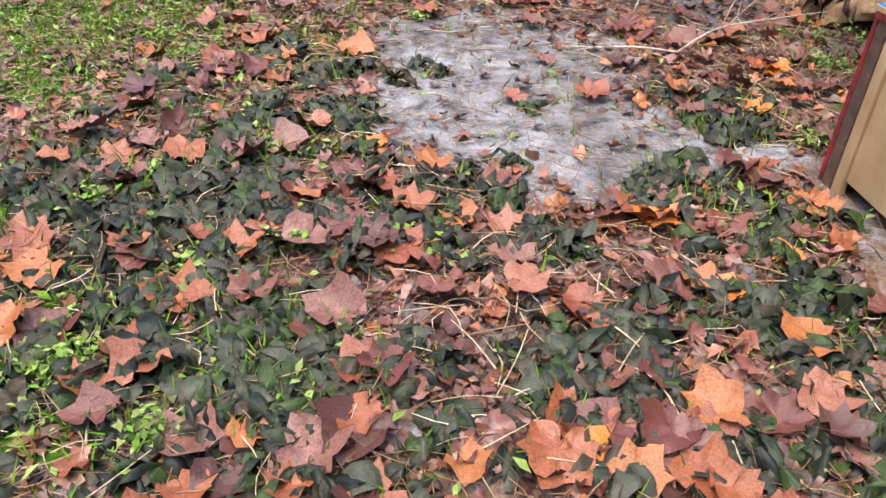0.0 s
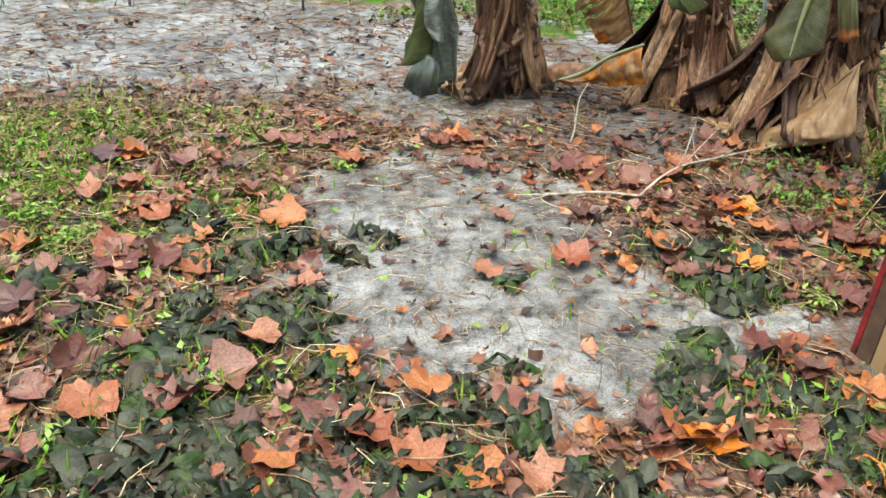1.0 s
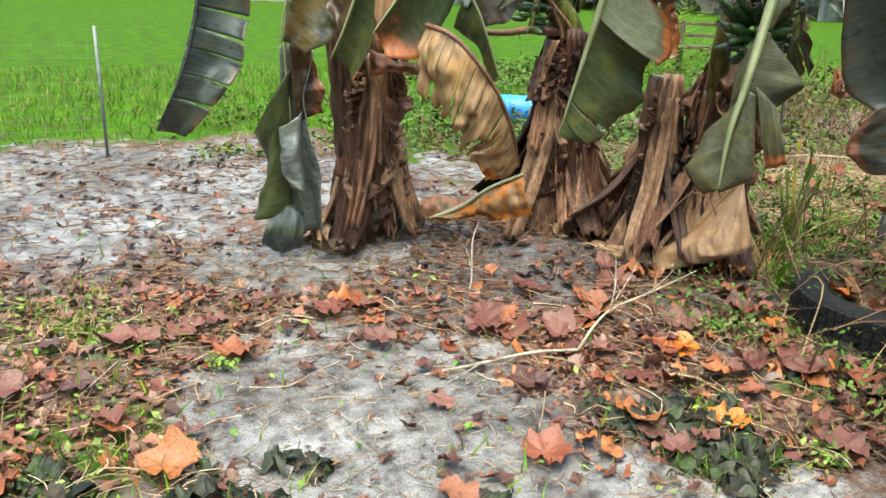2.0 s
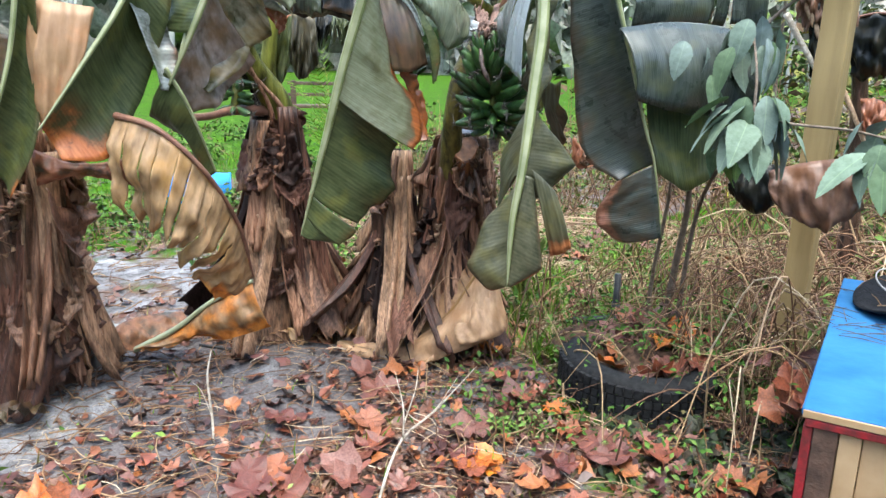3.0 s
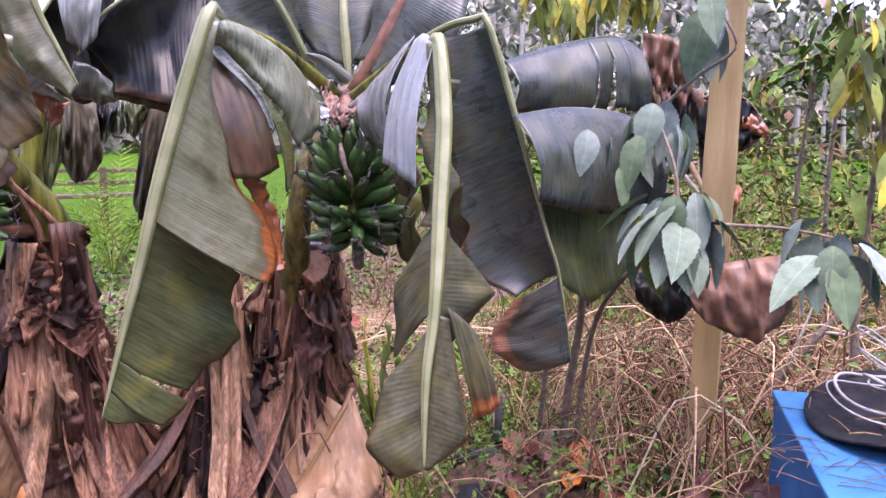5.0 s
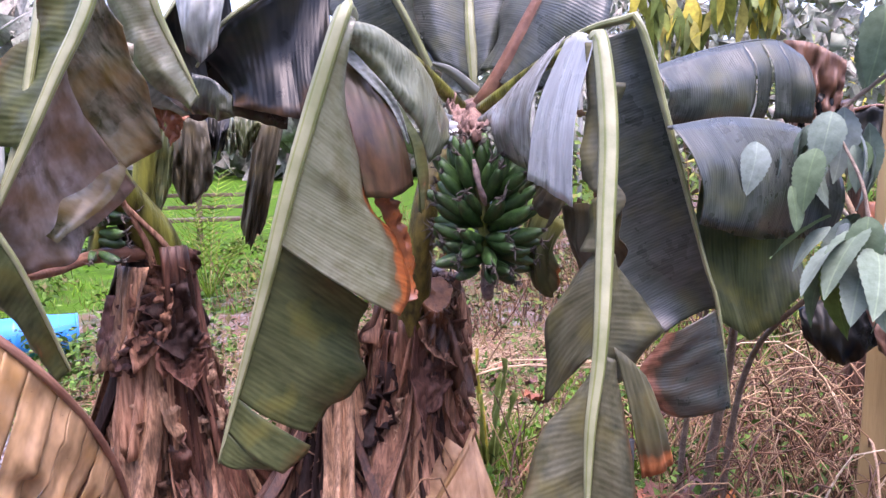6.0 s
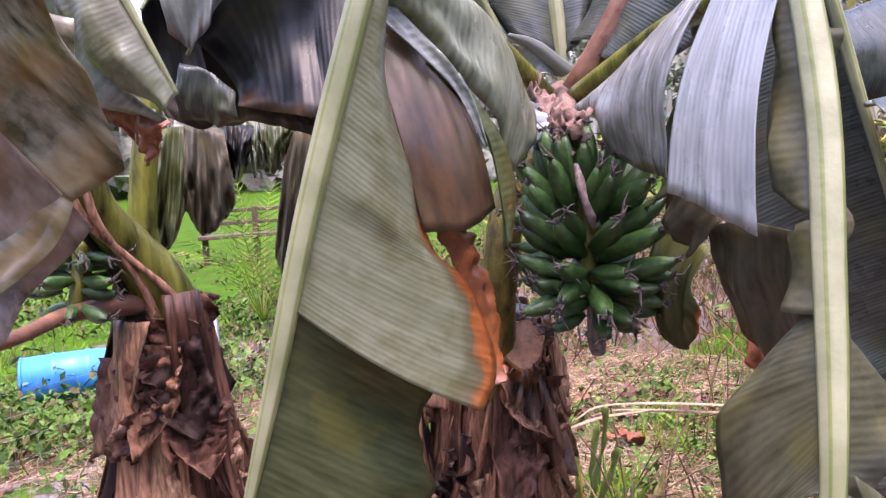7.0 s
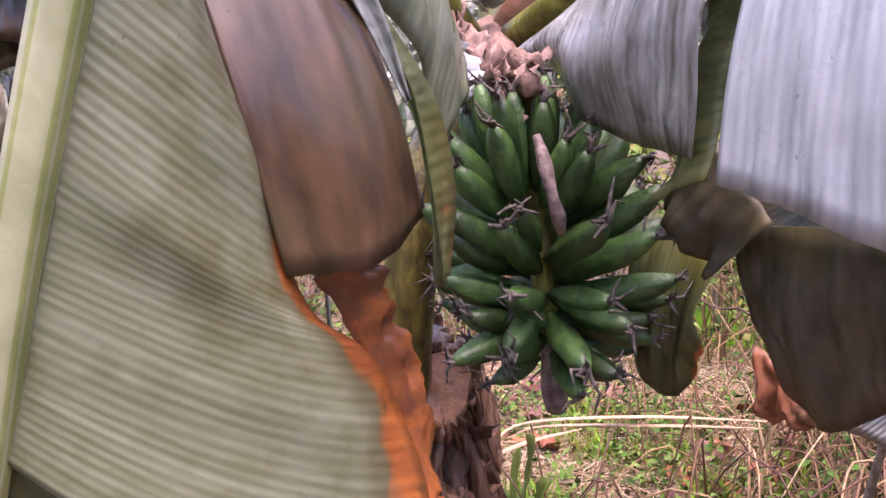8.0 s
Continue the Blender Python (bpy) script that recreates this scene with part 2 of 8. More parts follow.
RIB = plain("pale_midrib", (0.2, 0.215, 0.11), (0.33, 0.335, 0.205), 12, 0.38, 0.15)
RIB_GREEN = plain("midrib_groove", (0.13, 0.16, 0.045), (0.25, 0.265, 0.1), 12, 0.38, 0.2)
RIB_BROWN = plain("brown_petiole", (0.11, 0.045, 0.03), (0.26, 0.13, 0.08), 14, 0.5, 0.4)
FRUIT = plain("unripe_banana_skin", (0.012, 0.038, 0.011), (0.066, 0.14, 0.034), 45, 0.4, 0.25, rand=0.5)
FLOWER = plain("withered_flower", (0.03, 0.018, 0.018), (0.3, 0.22, 0.2), 70, 0.6, 0.5)
FRUIT_TIP = plain("dried_flower_tip", (0.01, 0.008, 0.007), (0.12, 0.1, 0.085), 120, 0.8, 0.5)
BRACT = plain("dried_pink_bract", (0.09, 0.042, 0.03), (0.31, 0.19, 0.15), 60, 0.6, 0.4)
RUBBER = plain("tyre_rubber", (0.008, 0.008, 0.009), (0.025, 0.025, 0.025), 40, 0.75, 0.2, 0.15)
PEAT = plain("leafy_soil", (0.03, 0.02, 0.015), (0.12, 0.07, 0.045), 40, 0.9, 0.6, 0.1)
POSTWOOD = plain("weathered_post", (0.17, 0.115, 0.045), (0.33, 0.235, 0.1), 9, 0.65, 0.5, along=0.12)
BLUE = plain("blue_paint", (0.018, 0.095, 0.25), (0.045, 0.165, 0.33), 5, 0.6, 0.2, 0.12)
RED = plain("chipped_red_paint", (0.035, 0.016, 0.014), (0.34, 0.012, 0.02), 26, 0.5, 0.4)
DARKWOOD = plain("dark_brown_wood", (0.05, 0.028, 0.02), (0.13, 0.075, 0.05), 20, 0.6, 0.4)
PLY = plain("bare_plywood", (0.297, 0.18, 0.0846), (0.439, 0.302, 0.166), 6, 0.65, 0.2)
CABLE = plain("white_cable", (0.27, 0.265, 0.255), (0.43, 0.42, 0.41), 20, 0.45, 0.1)
MAT = plain("black_rubber_mat", (0.006, 0.006, 0.007), (0.022, 0.022, 0.025), 18, 0.75, 0.4, 0.12)
BARK = plain("grey_bark", (0.09, 0.065, 0.045), (0.21, 0.16, 0.12), 30, 0.8, 0.6)
TWIG = plain("lichen_twig", (0.22, 0.17, 0.12), (0.55, 0.5, 0.42), 40, 0.75, 0.5)
STRAW = palette("straw", [(0.246, 0.153, 0.0808), (0.153, 0.0808, 0.0425), (0.357, 0.255, 0.145), (0.0935, 0.051, 0.034), (0.23, 0.136, 0.0765), (0.136, 0.0765, 0.0467)], 0.7, 0.3, 80, 0.2)
HAY = palette("hay", [(0.46, 0.34, 0.22), (0.33, 0.21, 0.13), (0.56, 0.45, 0.31), (0.22, 0.13, 0.09), (0.42, 0.3, 0.2)], 0.7, 0.2, 80, 0.2)
PALESTRAW = palette("pale_stem", [(0.46, 0.37, 0.25), (0.34, 0.25, 0.15), (0.55, 0.47, 0.35), (0.28, 0.19, 0.11)], 0.6, 0.3, 60, 0.2)
SYC = palette("fallen_leaf", [(0.27, 0.088, 0.036), (0.34, 0.125, 0.042), (0.123, 0.0375, 0.0277), (0.291, 0.121, 0.0717), (0.153, 0.058, 0.0449), (0.23, 0.0692, 0.0344), (0.206, 0.0947, 0.075), (0.0878, 0.0354, 0.0288), (0.174, 0.0627, 0.043)], 0.36, 0.5, 26, 0.6, 1.2)
SYC_ORANGE = palette("fresh_orange_leaf", [(0.446, 0.137, 0.018), (0.518, 0.173, 0.0216), (0.418, 0.115, 0.0216)], 0.34, 0.5, 22, 0.5)
LITTER = palette("rotting_leaf", [(0.104, 0.0479, 0.0306), (0.162, 0.0667, 0.0373), (0.0561, 0.029, 0.0215), (0.197, 0.105, 0.066), (0.125, 0.0678, 0.0459), (0.187, 0.0715, 0.037), (0.0857, 0.0425, 0.0338)], 0.4, 0.5, 30, 0.5)
WILTED = palette("wilted_leaf", [(0.026, 0.036, 0.018), (0.012, 0.018, 0.008), (0.055, 0.062, 0.042), (0.03, 0.055, 0.012), (0.036, 0.04, 0.026), (0.042, 0.032, 0.02), (0.008, 0.011, 0.006)], 0.5, 0.28, 40, 1.0)
GRASS = palette("grass_blade", [(0.11, 0.25, 0.018), (0.075, 0.18, 0.014), (0.16, 0.29, 0.025), (0.15, 0.21, 0.03), (0.24, 0.23, 0.09)], 0.6, 0.12, 30, 0.1)
WEED = palette("weed_leaf", [(0.07, 0.155, 0.03), (0.10, 0.19, 0.04), (0.045, 0.095, 0.025), (0.13, 0.215, 0.055), (0.11, 0.10, 0.045)], 0.75, 0.06, 40, 0.2)
FRESH = palette("fresh_weed_leaf", [(0.13, 0.26, 0.03), (0.2, 0.32, 0.06), (0.07, 0.14, 0.022), (0.19, 0.23, 0.07), (0.1, 0.13, 0.04), (0.23, 0.33, 0.09)], 0.6, 0.2, 40, 0.2)
SHRUB, n_, l_, b_ = shader("broad_shrub_leaf", 0.6, 0.15)
sh_sep = n_.new("ShaderNodeSeparateXYZ")
l_.new(n_.new("ShaderNodeTexCoord").outputs["Object"], sh_sep.inputs[0])
sh_abs, sh_ph, sh_sin = n_.new("ShaderNodeMath"), n_.new("ShaderNodeMath"), n_.new("ShaderNodeMath")
sh_abs.operation, sh_ph.operation, sh_sin.operation = "ABSOLUTE", "MULTIPLY_ADD", "PINGPONG"
l_.new(sh_sep.outputs["Y"], sh_abs.inputs[0])
l_.new(sh_abs.outputs[0], sh_ph.inputs[0])
sh_ph.inputs[1].default_value = -0.6
l_.new(sh_sep.outputs["X"], sh_ph.inputs[2])
l_.new(sh_ph.outputs[0], sh_sin.inputs[0])
sh_sin.inputs[1].default_value = 0.055
sh_pal = ramp(n_, [(i / 6, c) for i, c in enumerate([(0.29, 0.36, 0.33), (0.13, 0.2, 0.09), (0.33, 0.395, 0.385), (0.2, 0.27, 0.19), (0.31, 0.375, 0.36), (0.15, 0.26, 0.06)])])
sh_rnd = n_.new("ShaderNodeMath")
sh_rnd.operation, sh_rnd.use_clamp = "MULTIPLY", True
sh_rnd.inputs[1].default_value = 0.83
l_.new(n_.new("ShaderNodeObjectInfo").outputs["Random"], sh_rnd.inputs[0])
l_.new(sh_rnd.outputs[0], sh_pal.inputs[0])
sh_vein = ramp(n_, [(0.0, (1.0, 1.0, 0.95)), (0.008, (0.7, 0.72, 0.68)), (0.05, (0.8, 0.8, 0.8))])
l_.new(sh_sin.outputs[0], sh_vein.inputs[0])
sh_mid = ramp(n_, [(0.006, (1.0, 1.0, 0.9)), (0.014, (0.72, 0.72, 0.72))])
l_.new(sh_abs.outputs[0], sh_mid.inputs[0])
sh_spot = ramp(n_, [(0.3, (0.65, 0.68, 0.62)), (0.62, (1.0, 1.0, 1.0))])
l_.new(noise_node(n_, l_, 7.0, 6, 0.65).outputs["Fac"], sh_spot.inputs[0])
sh_col = mix(n_, l_, 0.8, mix(n_, l_, 1.0, sh_pal.outputs[0], sh_spot.outputs[0], "MULTIPLY"), sh_mid.outputs[0], "MULTIPLY")
l_.new(mix(n_, l_, 0.35, sh_col, sh_vein.outputs[0], "MULTIPLY"), b_.inputs["Base Color"])

BRUSH = palette("brush_leaf", [(0.07, 0.13, 0.03), (0.13, 0.2, 0.05), (0.05, 0.085, 0.025), (0.17, 0.17, 0.05), (0.12, 0.08, 0.05)], 0.7, 0.08, 20, 0.2)
YELLOW = palette("yellow_leaf", [(0.36, 0.33, 0.04), (0.2, 0.25, 0.05), (0.3, 0.29, 0.07), (0.14, 0.2, 0.05), (0.17, 0.22, 0.08)], 0.6, 0.2, 20, 0.2)
# mist over the distant trees put into this pale grey leaf colour
FARTREE = palette("misted_far_foliage", [(0.26, 0.29, 0.24), (0.31, 0.33, 0.29), (0.22, 0.25, 0.2), (0.34, 0.34, 0.3)], 0.9, 0.1, 4, 0.2)
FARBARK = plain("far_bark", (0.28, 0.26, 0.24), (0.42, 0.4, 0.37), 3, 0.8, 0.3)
WIRE = plain("fence_wire", (0.16, 0.17, 0.17), (0.26, 0.27, 0.27), 30, 0.5, 0.0, metal=0.6)
CONCRETE = plain("grey_concrete", (0.2, 0.2, 0.19), (0.36, 0.36, 0.34), 12, 0.8, 0.4)
HOSE = plain("black_hose", (0.012, 0.012, 0.012), (0.03, 0.03, 0.03), 30, 0.5, 0.1)


# ---- mesh helpers ----
def unit(v):
    return v / (np.linalg.norm(v, axis=-1, keepdims=True) + 1e-9)


def curve(pts, n):
    """n points along a smooth line through pts."""
    p = np.array(pts, float)
    if len(p) == 2:
        p = np.array([p[0], (p[0] + p[1]) / 2, p[1]])
    q = np.vstack([2 * p[0] - p[1], p, 2 * p[-1] - p[-2]])
    seg = np.linalg.norm(np.diff(p, axis=0), axis=1)
    s = np.r_[0, np.cumsum(seg)] / seg.sum()
    out = []
    for u in np.linspace(0, 1, n):
        i = min(int(np.searchsorted(s, u, side="right")) - 1, len(p) - 2)
        w = (u - s[i]) / (s[i + 1] - s[i] + 1e-9)
        a, b, c, d = q[i], q[i + 1], q[i + 2], q[i + 3]
        out.append(0.5 * (2 * b + (c - a) * w + (2 * a - 5 * b + 4 * c - d) * w * w + (3 * b - a - 3 * c + d) * w ** 3))
    return np.array(out)


def make(name, verts, faces, mat, parent=None, label="", smooth=True, m=None):
    me = bpy.data.meshes.new(name)
    me.from_pydata([tuple(v) for v in verts], [], [tuple(f) for f in faces])
    me.materials.append(mat)
    if smooth:
        me.polygons.foreach_set("use_smooth", [True] * len(me.polygons))
    me.update()
    ob = new(name, me)
    if parent is not None:
        ob.parent = parent
        ob.matrix_parent_inverse = Matrix.Translation(-parent.location)
    if label:
        ob["label"] = label
    if m is not None:
        ob.matrix_basis = m
    return ob


def thing(name, place, label, category, group="", kind=""):
    ob = new(name)
    ob.location = place
    ob.empty_display_size = 0.1
    return tagged(ob, label, category, group, kind)


def tube_data(pts, radii, sides=8, flat=1.0, cap=True):
    """A tapered pipe along points; flat squeezes it across."""
    p = np.array(pts, float)
    n = len(p)
    r = np.interp(np.linspace(0, 1, n), np.linspace(0, 1, len(radii)), radii)
    tan = unit(np.gradient(p, axis=0))
    ref = np.array([0.0, 0, 1]) if abs(tan[:, 2]).mean() < 0.8 else np.array([1.0, 0, 0])
    side = unit(np.cross(tan, ref))
    up = np.cross(side, tan)
    ang = np.linspace(0, 2 * np.pi, sides, endpoint=False)
    v = (p[:, None, :] + r[:, None, None] * (np.cos(ang)[None, :, None] * side[:, None, :] + flat * np.sin(ang)[None, :, None] * up[:, None, :])).reshape(-1, 3)
    f = []
    for i in range(n - 1):
        for j in range(sides):
            k = (j + 1) % sides
            f.append((i * sides + j, i * sides + k, (i + 1) * sides + k, (i + 1) * sides + j))
    if cap:
        f.append(tuple(range(sides))[::-1])
        f.append(tuple(range((n - 1) * sides, n * sides)))
    return v, f


def tube(name, pts, radii, mat, parent=None, label="", sides=8, flat=1.0):
    v, f = tube_data(pts, radii, sides, flat)
    return make(name, v, f, mat, parent, label)


def box_data(x0, x1, y0, y1, z0, z1, bev=0.004):
    bm = bmesh.new()
    bmesh.ops.create_cube(bm, size=1.0, matrix=Matrix.LocRotScale(((x0 + x1) / 2, (y0 + y1) / 2, (z0 + z1) / 2), None, (x1 - x0, y1 - y0, z1 - z0)))
    if bev:
        bmesh.ops.bevel(bm, geom=list(bm.edges), offset=bev, segments=2, affect="EDGES", profile=0.5)
    v = np.array([x.co[:] for x in bm.verts])
    bm.verts.index_update()
    f = [tuple(x.index for x in p.verts) for p in bm.faces]
    bm.free()
    return v, f


def box(name, x0, x1, y0, y1, z0, z1, mat, parent=None, label="", bev=0.004, turn=0.0, at=(0, 0, 0)):
    v, f = box_data(x0, x1, y0, y1, z0, z1, bev)
    c, s = math.cos(radians(turn)), math.sin(radians(turn))
    v = np.c_[v[:, 0] * c - v[:, 1] * s + at[0], v[:, 0] * s + v[:, 1] * c + at[1], v[:, 2] + at[2]]
    return make(name, v, f, mat, parent, label, smooth=False)


def joined(pieces):
    vs, fs, k = [], [], 0
    for v, f in pieces:
        vs.append(v)
        fs += [tuple(i + k for i in g) for g in f]
        k += len(v)
    return np.vstack(vs), fs


def scatter(bases, places, turns, sizes, pick):
    """Copies of small base meshes joined in one: places (n,3), turns (n,3) in radians, sizes (n,)."""
    vs, fs, k = [], [], 0
    for i in range(len(places)):
        bv, bf = bases[pick[i]]
        r = np.array(Euler(turns[i]).to_matrix())
        vs.append(bv * sizes[i] @ r.T + places[i])
        fs += [tuple(j + k for j in g) for g in bf]
        k += len(bv)
    return np.vstack(vs), fs


rng = np.random.default_rng(7)


def fbm(x, y, s):
    return noise.fractal(Vector((x * s, y * s, 3.7)), 1.0, 2.0, 4)


def blade(name, rib, edge, mat, parent, label="", bow=0.02, tears=(), gap=0.35, dry=0.0, tip_dry=0.0, edge_dry=0.3, wave=0.012, seed=0, n=40, m=10, rag=0.004, crumple=0.0, thick=0.0016, spot=None, crease=None, belly=None):
    """One half of a leaf, from its midrib line to its free edge, split by tears into strips that hang apart."""
    rs = np.random.default_rng(100 + seed)
    cuts = [0.0, *tears, 1.0]
    R, E = np.array(rib, float), np.array(edge, float)
    length = np.linalg.norm(np.diff(R, axis=0), axis=1).sum() + np.linalg.norm(np.diff(E, axis=0), axis=1).sum()
    rl, el = curve(R, 200), curve(E, 200)
    V, F, UV, DRY = [], [], [], []
    base = 0
    for si in range(len(cuts) - 1):
        u0, u1 = cuts[si], cuts[si + 1]
        k = max(4, int(n * (u1 - u0)) + 2)
        twist, lift = rs.normal(0, 0.5), rs.normal(0, 0.6)
        for a in range(k):
            w = a / (k - 1)
            for b in range(m + 1):
                v = b / m
                g = gap * (u1 - u0) * 0.5 * v ** 1.4 if len(cuts) > 2 else 0.0
                lo = u0 + (g if si > 0 else 0)
                hi = u1 - (g if si < len(cuts) - 2 else 0)
                u = lo + (hi - lo) * w
                i = u * 199
                i0 = min(int(i), 198)
                fr = i - i0
                p = rl[i0] * (1 - fr) + rl[i0 + 1] * fr
                q = el[i0] * (1 - fr) + el[i0 + 1] * fr
                rg = 1 + rag * 8 * (noise.noise(Vector((u * 11, seed * 3.1, 0.5))) * v) * np.linalg.norm(q - p)
                x = p + (q - p) * v * rg
                t0 = rl[i0 + 1] - rl[i0]
                nn = np.cross(q - p, t0)
                nn = nn / (np.linalg.norm(nn) + 1e-9)
                d = bow * math.sin(math.pi * v) + wave * math.sin(u * 9 + seed + 2 * v) * v
                d += wave * 1.6 * noise.noise(Vector((u * 6 + seed, v * 3, seed * 0.7))) * (0.3 + v)
                if len(cuts) > 2:
                    d += 0.03 * (lift + twist * (w - 0.5) * 2) * v ** 1.5
                if crease:
                    d += crease[1] * math.exp(-((u - crease[0]) / 0.05) ** 2) * v - crease[1] * math.exp(-((u - crease[0] + 0.09) / 0.06) ** 2) * v
                if belly:
                    d += belly[1] * math.exp(-((u - belly[0]) / 0.24) ** 2) * math.sin(math.pi * v * 0.9)
                if crumple:
                    d += crumple * noise.fractal(Vector((u * 9 + seed, v * 5, 2.2)), 1.0, 2.0, 3) * (0.3 + v)
                V.append(x + nn * d)
                UV.append((u * length * 0.5, v))
                ed = edge_dry * max(0.0, v - 0.7) / 0.3 + tip_dry * max(0.0, (u - 0.55) / 0.45) ** 1.5 * (0.4 + 0.6 * v)
                if spot:
                    ed += spot[4] * max(0.0, 1 - ((u - spot[0]) / spot[2]) ** 2 - ((v - spot[1]) / spot[3]) ** 2)
                DRY.append(min(1.0, dry + ed + 0.12 * noise.noise(Vector((u * 8, v * 5, seed)))))
        for a in range(k - 1):
            for b in range(m):
                i = base + a * (m + 1) + b
                F.append((i, i + 1, i + m + 2, i + m + 1))
        base = len(V)
    ob = make(name, V, F, mat, parent, label)
    me = ob.data
    at = me.attributes.new("dry", "FLOAT", "POINT")
    at.data.foreach_set("value", DRY)
    lay = me.uv_layers.new(name="UVMap")
    idx = np.zeros(len(me.loops), int)
    me.loops.foreach_get("vertex_index", idx)
    lay.data.foreach_set("uv", np.array(UV)[idx].ravel())
    sol = ob.modifiers.new("thickness", "SOLIDIFY")
    sol.thickness = thick
    return ob


# ---- ground ----
def ell(x, y, cx, cy, rx, ry):
    return 1.0 - math.hypot((x - cx) / rx, (y - cy) / ry)


def sand_at(x, y):
    """How bare and sandy the soil is, 0 to 1."""
    k = max(ell(x, y, 0.22, 3.35, 0.62, 1.0), ell(x, y, 0.5, 2.75, 0.5, 0.5), ell(x, y, 0.3, 5.2, 0.6, 0.38), ell(x, y, 1.0, 2.8, 0.4, 0.22),
            ell(x, y, -0.9, 6.5, 1.7, 0.7), ell(x, y, 0.5, 6.9, 1.0, 0.8), 0.12 * ell(x, y, 1.9, 6.5, 1.3, 0.5), ell(x, y, -3.6, 6.6, 2.2, 0.5), 0.35 * ell(x, y, -1.6, 7.5, 3.2, 0.9), 0.3 * ell(x, y, -1.2, 5.9, 1.6, 0.5))
    k += 0.24 * fbm(x, y, 2.2) + 0.22 * fbm(x, y, 9.0)
    return min(1.0, max(0.0, 0.5 + 2.2 * k))


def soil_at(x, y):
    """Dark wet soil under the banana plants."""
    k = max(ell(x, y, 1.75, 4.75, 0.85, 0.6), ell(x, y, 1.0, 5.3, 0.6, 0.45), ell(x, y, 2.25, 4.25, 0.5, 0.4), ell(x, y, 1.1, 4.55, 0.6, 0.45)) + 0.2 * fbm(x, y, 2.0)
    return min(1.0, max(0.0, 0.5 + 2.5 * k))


def grass_at(x, y):
    """How grassy the ground is, 0 to 1."""
    k = max((y - 8.2 - 0.12 * x) * 0.5 if x < 1.5 else (y - 6.6) * 0.3, ell(x, y, -1.9, 3.6, 1.5, 1.6) * 0.35, ell(x, y, -0.95, 1.35, 0.4, 0.5) * 0.5, 0.25 * ell(x, y, 3.6, 4.4, 1.6, 1.6),
            min((x - 5.5) * 0.2, 0.25), min((-3.6 - x) * 0.4, 0.6), min((-0.2 - y) * 0.25, 0.35), min((-1.7 - x) * 0.3, 0.35))
    k += 0.30 * fbm(x + 9, y, 1.4) - 0.05
    if x > 2.4 and y > 5.0:
        k -= min(1.0, (x - 2.4) * 0.4) * max(0.0, 0.75 - 0.03 * (y - 5)) + 0.5 * fbm(x, y + 5, 0.8)
    return min(1.0, max(0.0, 0.5 + 1.6 * k)) * (1 - 0.9 * sand_at(x, y)) * (1 - soil_at(x, y))


def height_at(x, y):
    z = 0.018 * fbm(x, y, 1.1) + 0.006 * fbm(x, y, 7.0)
    z += 0.05 * max(0.0, ell(x, y, 1.75, 4.85, 0.8, 0.55)) + 0.05 * max(0.0, ell(x, y, 1.0, 5.4, 0.4, 0.4))
    return z * (1.0 if abs(x) + abs(y - 5) < 14 else 4.0)


def spread(lo, hi, step, far):
    near = np.arange(lo, hi + 1e-6, step)
    out, s, v = [], step, hi
    while v < far:
        s *= 1.22
        v += s
        out.append(v)
    left, s, v = [], step, lo
    while v > -far:
        s *= 1.22
        v -= s
        left.append(v)
    return np.r_[left[::-1], near, out]


GX, GY = spread(-2.6, 5.0, 0.05, 900.0), spread(0.4, 9.0, 0.05, 900.0)
gv, gs, gg, gd = [], [], [], []
for yy in GY:
    for xx in GX:
        gv.append((xx, yy, height_at(xx, yy)))
        gs.append(sand_at(xx, yy))
        gg.append(grass_at(xx, yy))
        gd.append(soil_at(xx, yy))
nx = len(GX)
gf = [(j * nx + i, j * nx + i + 1, (j + 1) * nx + i + 1, (j + 1) * nx + i) for j in range(len(GY) - 1) for i in range(nx - 1)]

GROUND, n_, l_, b_ = shader("wet_ground", 0.55, 0.5)
fine, mid_, big_ = noise_node(n_, l_, 60, 6, 0.7), noise_node(n_, l_, 14, 5), noise_node(n_, l_, 2.5, 4)
speck = noise_node(n_, l_, 160, 2)
litter_c = ramp(n_, [(0.3, (0.05, 0.032, 0.025)), (0.52, (0.14, 0.085, 0.06)), (0.72, (0.26, 0.18, 0.135))])
l_.new(fine.outputs["Fac"], litter_c.inputs[0])
sand_c = ramp(n_, [(0.34, (0.05, 0.042, 0.038)), (0.45, (0.18, 0.173, 0.174)), (0.56, (0.31, 0.304, 0.31)), (0.72, (0.45, 0.443, 0.455))])
sandn = noise_node(n_, l_, 9, 9, 0.74)
l_.new(sandn.outputs["Fac"], sand_c.inputs[0])
dots = ramp(n_, [(0.34, (0.25, 0.2, 0.17)), (0.46, (1, 1, 1))])
l_.new(speck.outputs["Fac"], dots.inputs[0])
sand_m = mix(n_, l_, 0.8, sand_c.outputs[0], dots.outputs[0], "MULTIPLY")
damp = ramp(n_, [(0.38, (0.52, 0.50, 0.49)), (0.6, (1, 1, 1))])
l_.new(noise_node(n_, l_, 1.1, 6, 0.6).outputs["Fac"], damp.inputs[0])
sand_m = mix(n_, l_, 1.0, sand_m, damp.outputs[0], "MULTIPLY")
grit = ramp(n_, [(0.46, (0, 0, 0)), (0.58, (0.75, 0.75, 0.75))])
l_.new(noise_node(n_, l_, 6.5, 7, 0.7).outputs["Fac"], grit.inputs[0])
litter_m = mix(n_, l_, grit.outputs[0], litter_c.outputs[0], sand_m)
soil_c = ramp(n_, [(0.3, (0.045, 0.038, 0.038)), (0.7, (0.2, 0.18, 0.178))])
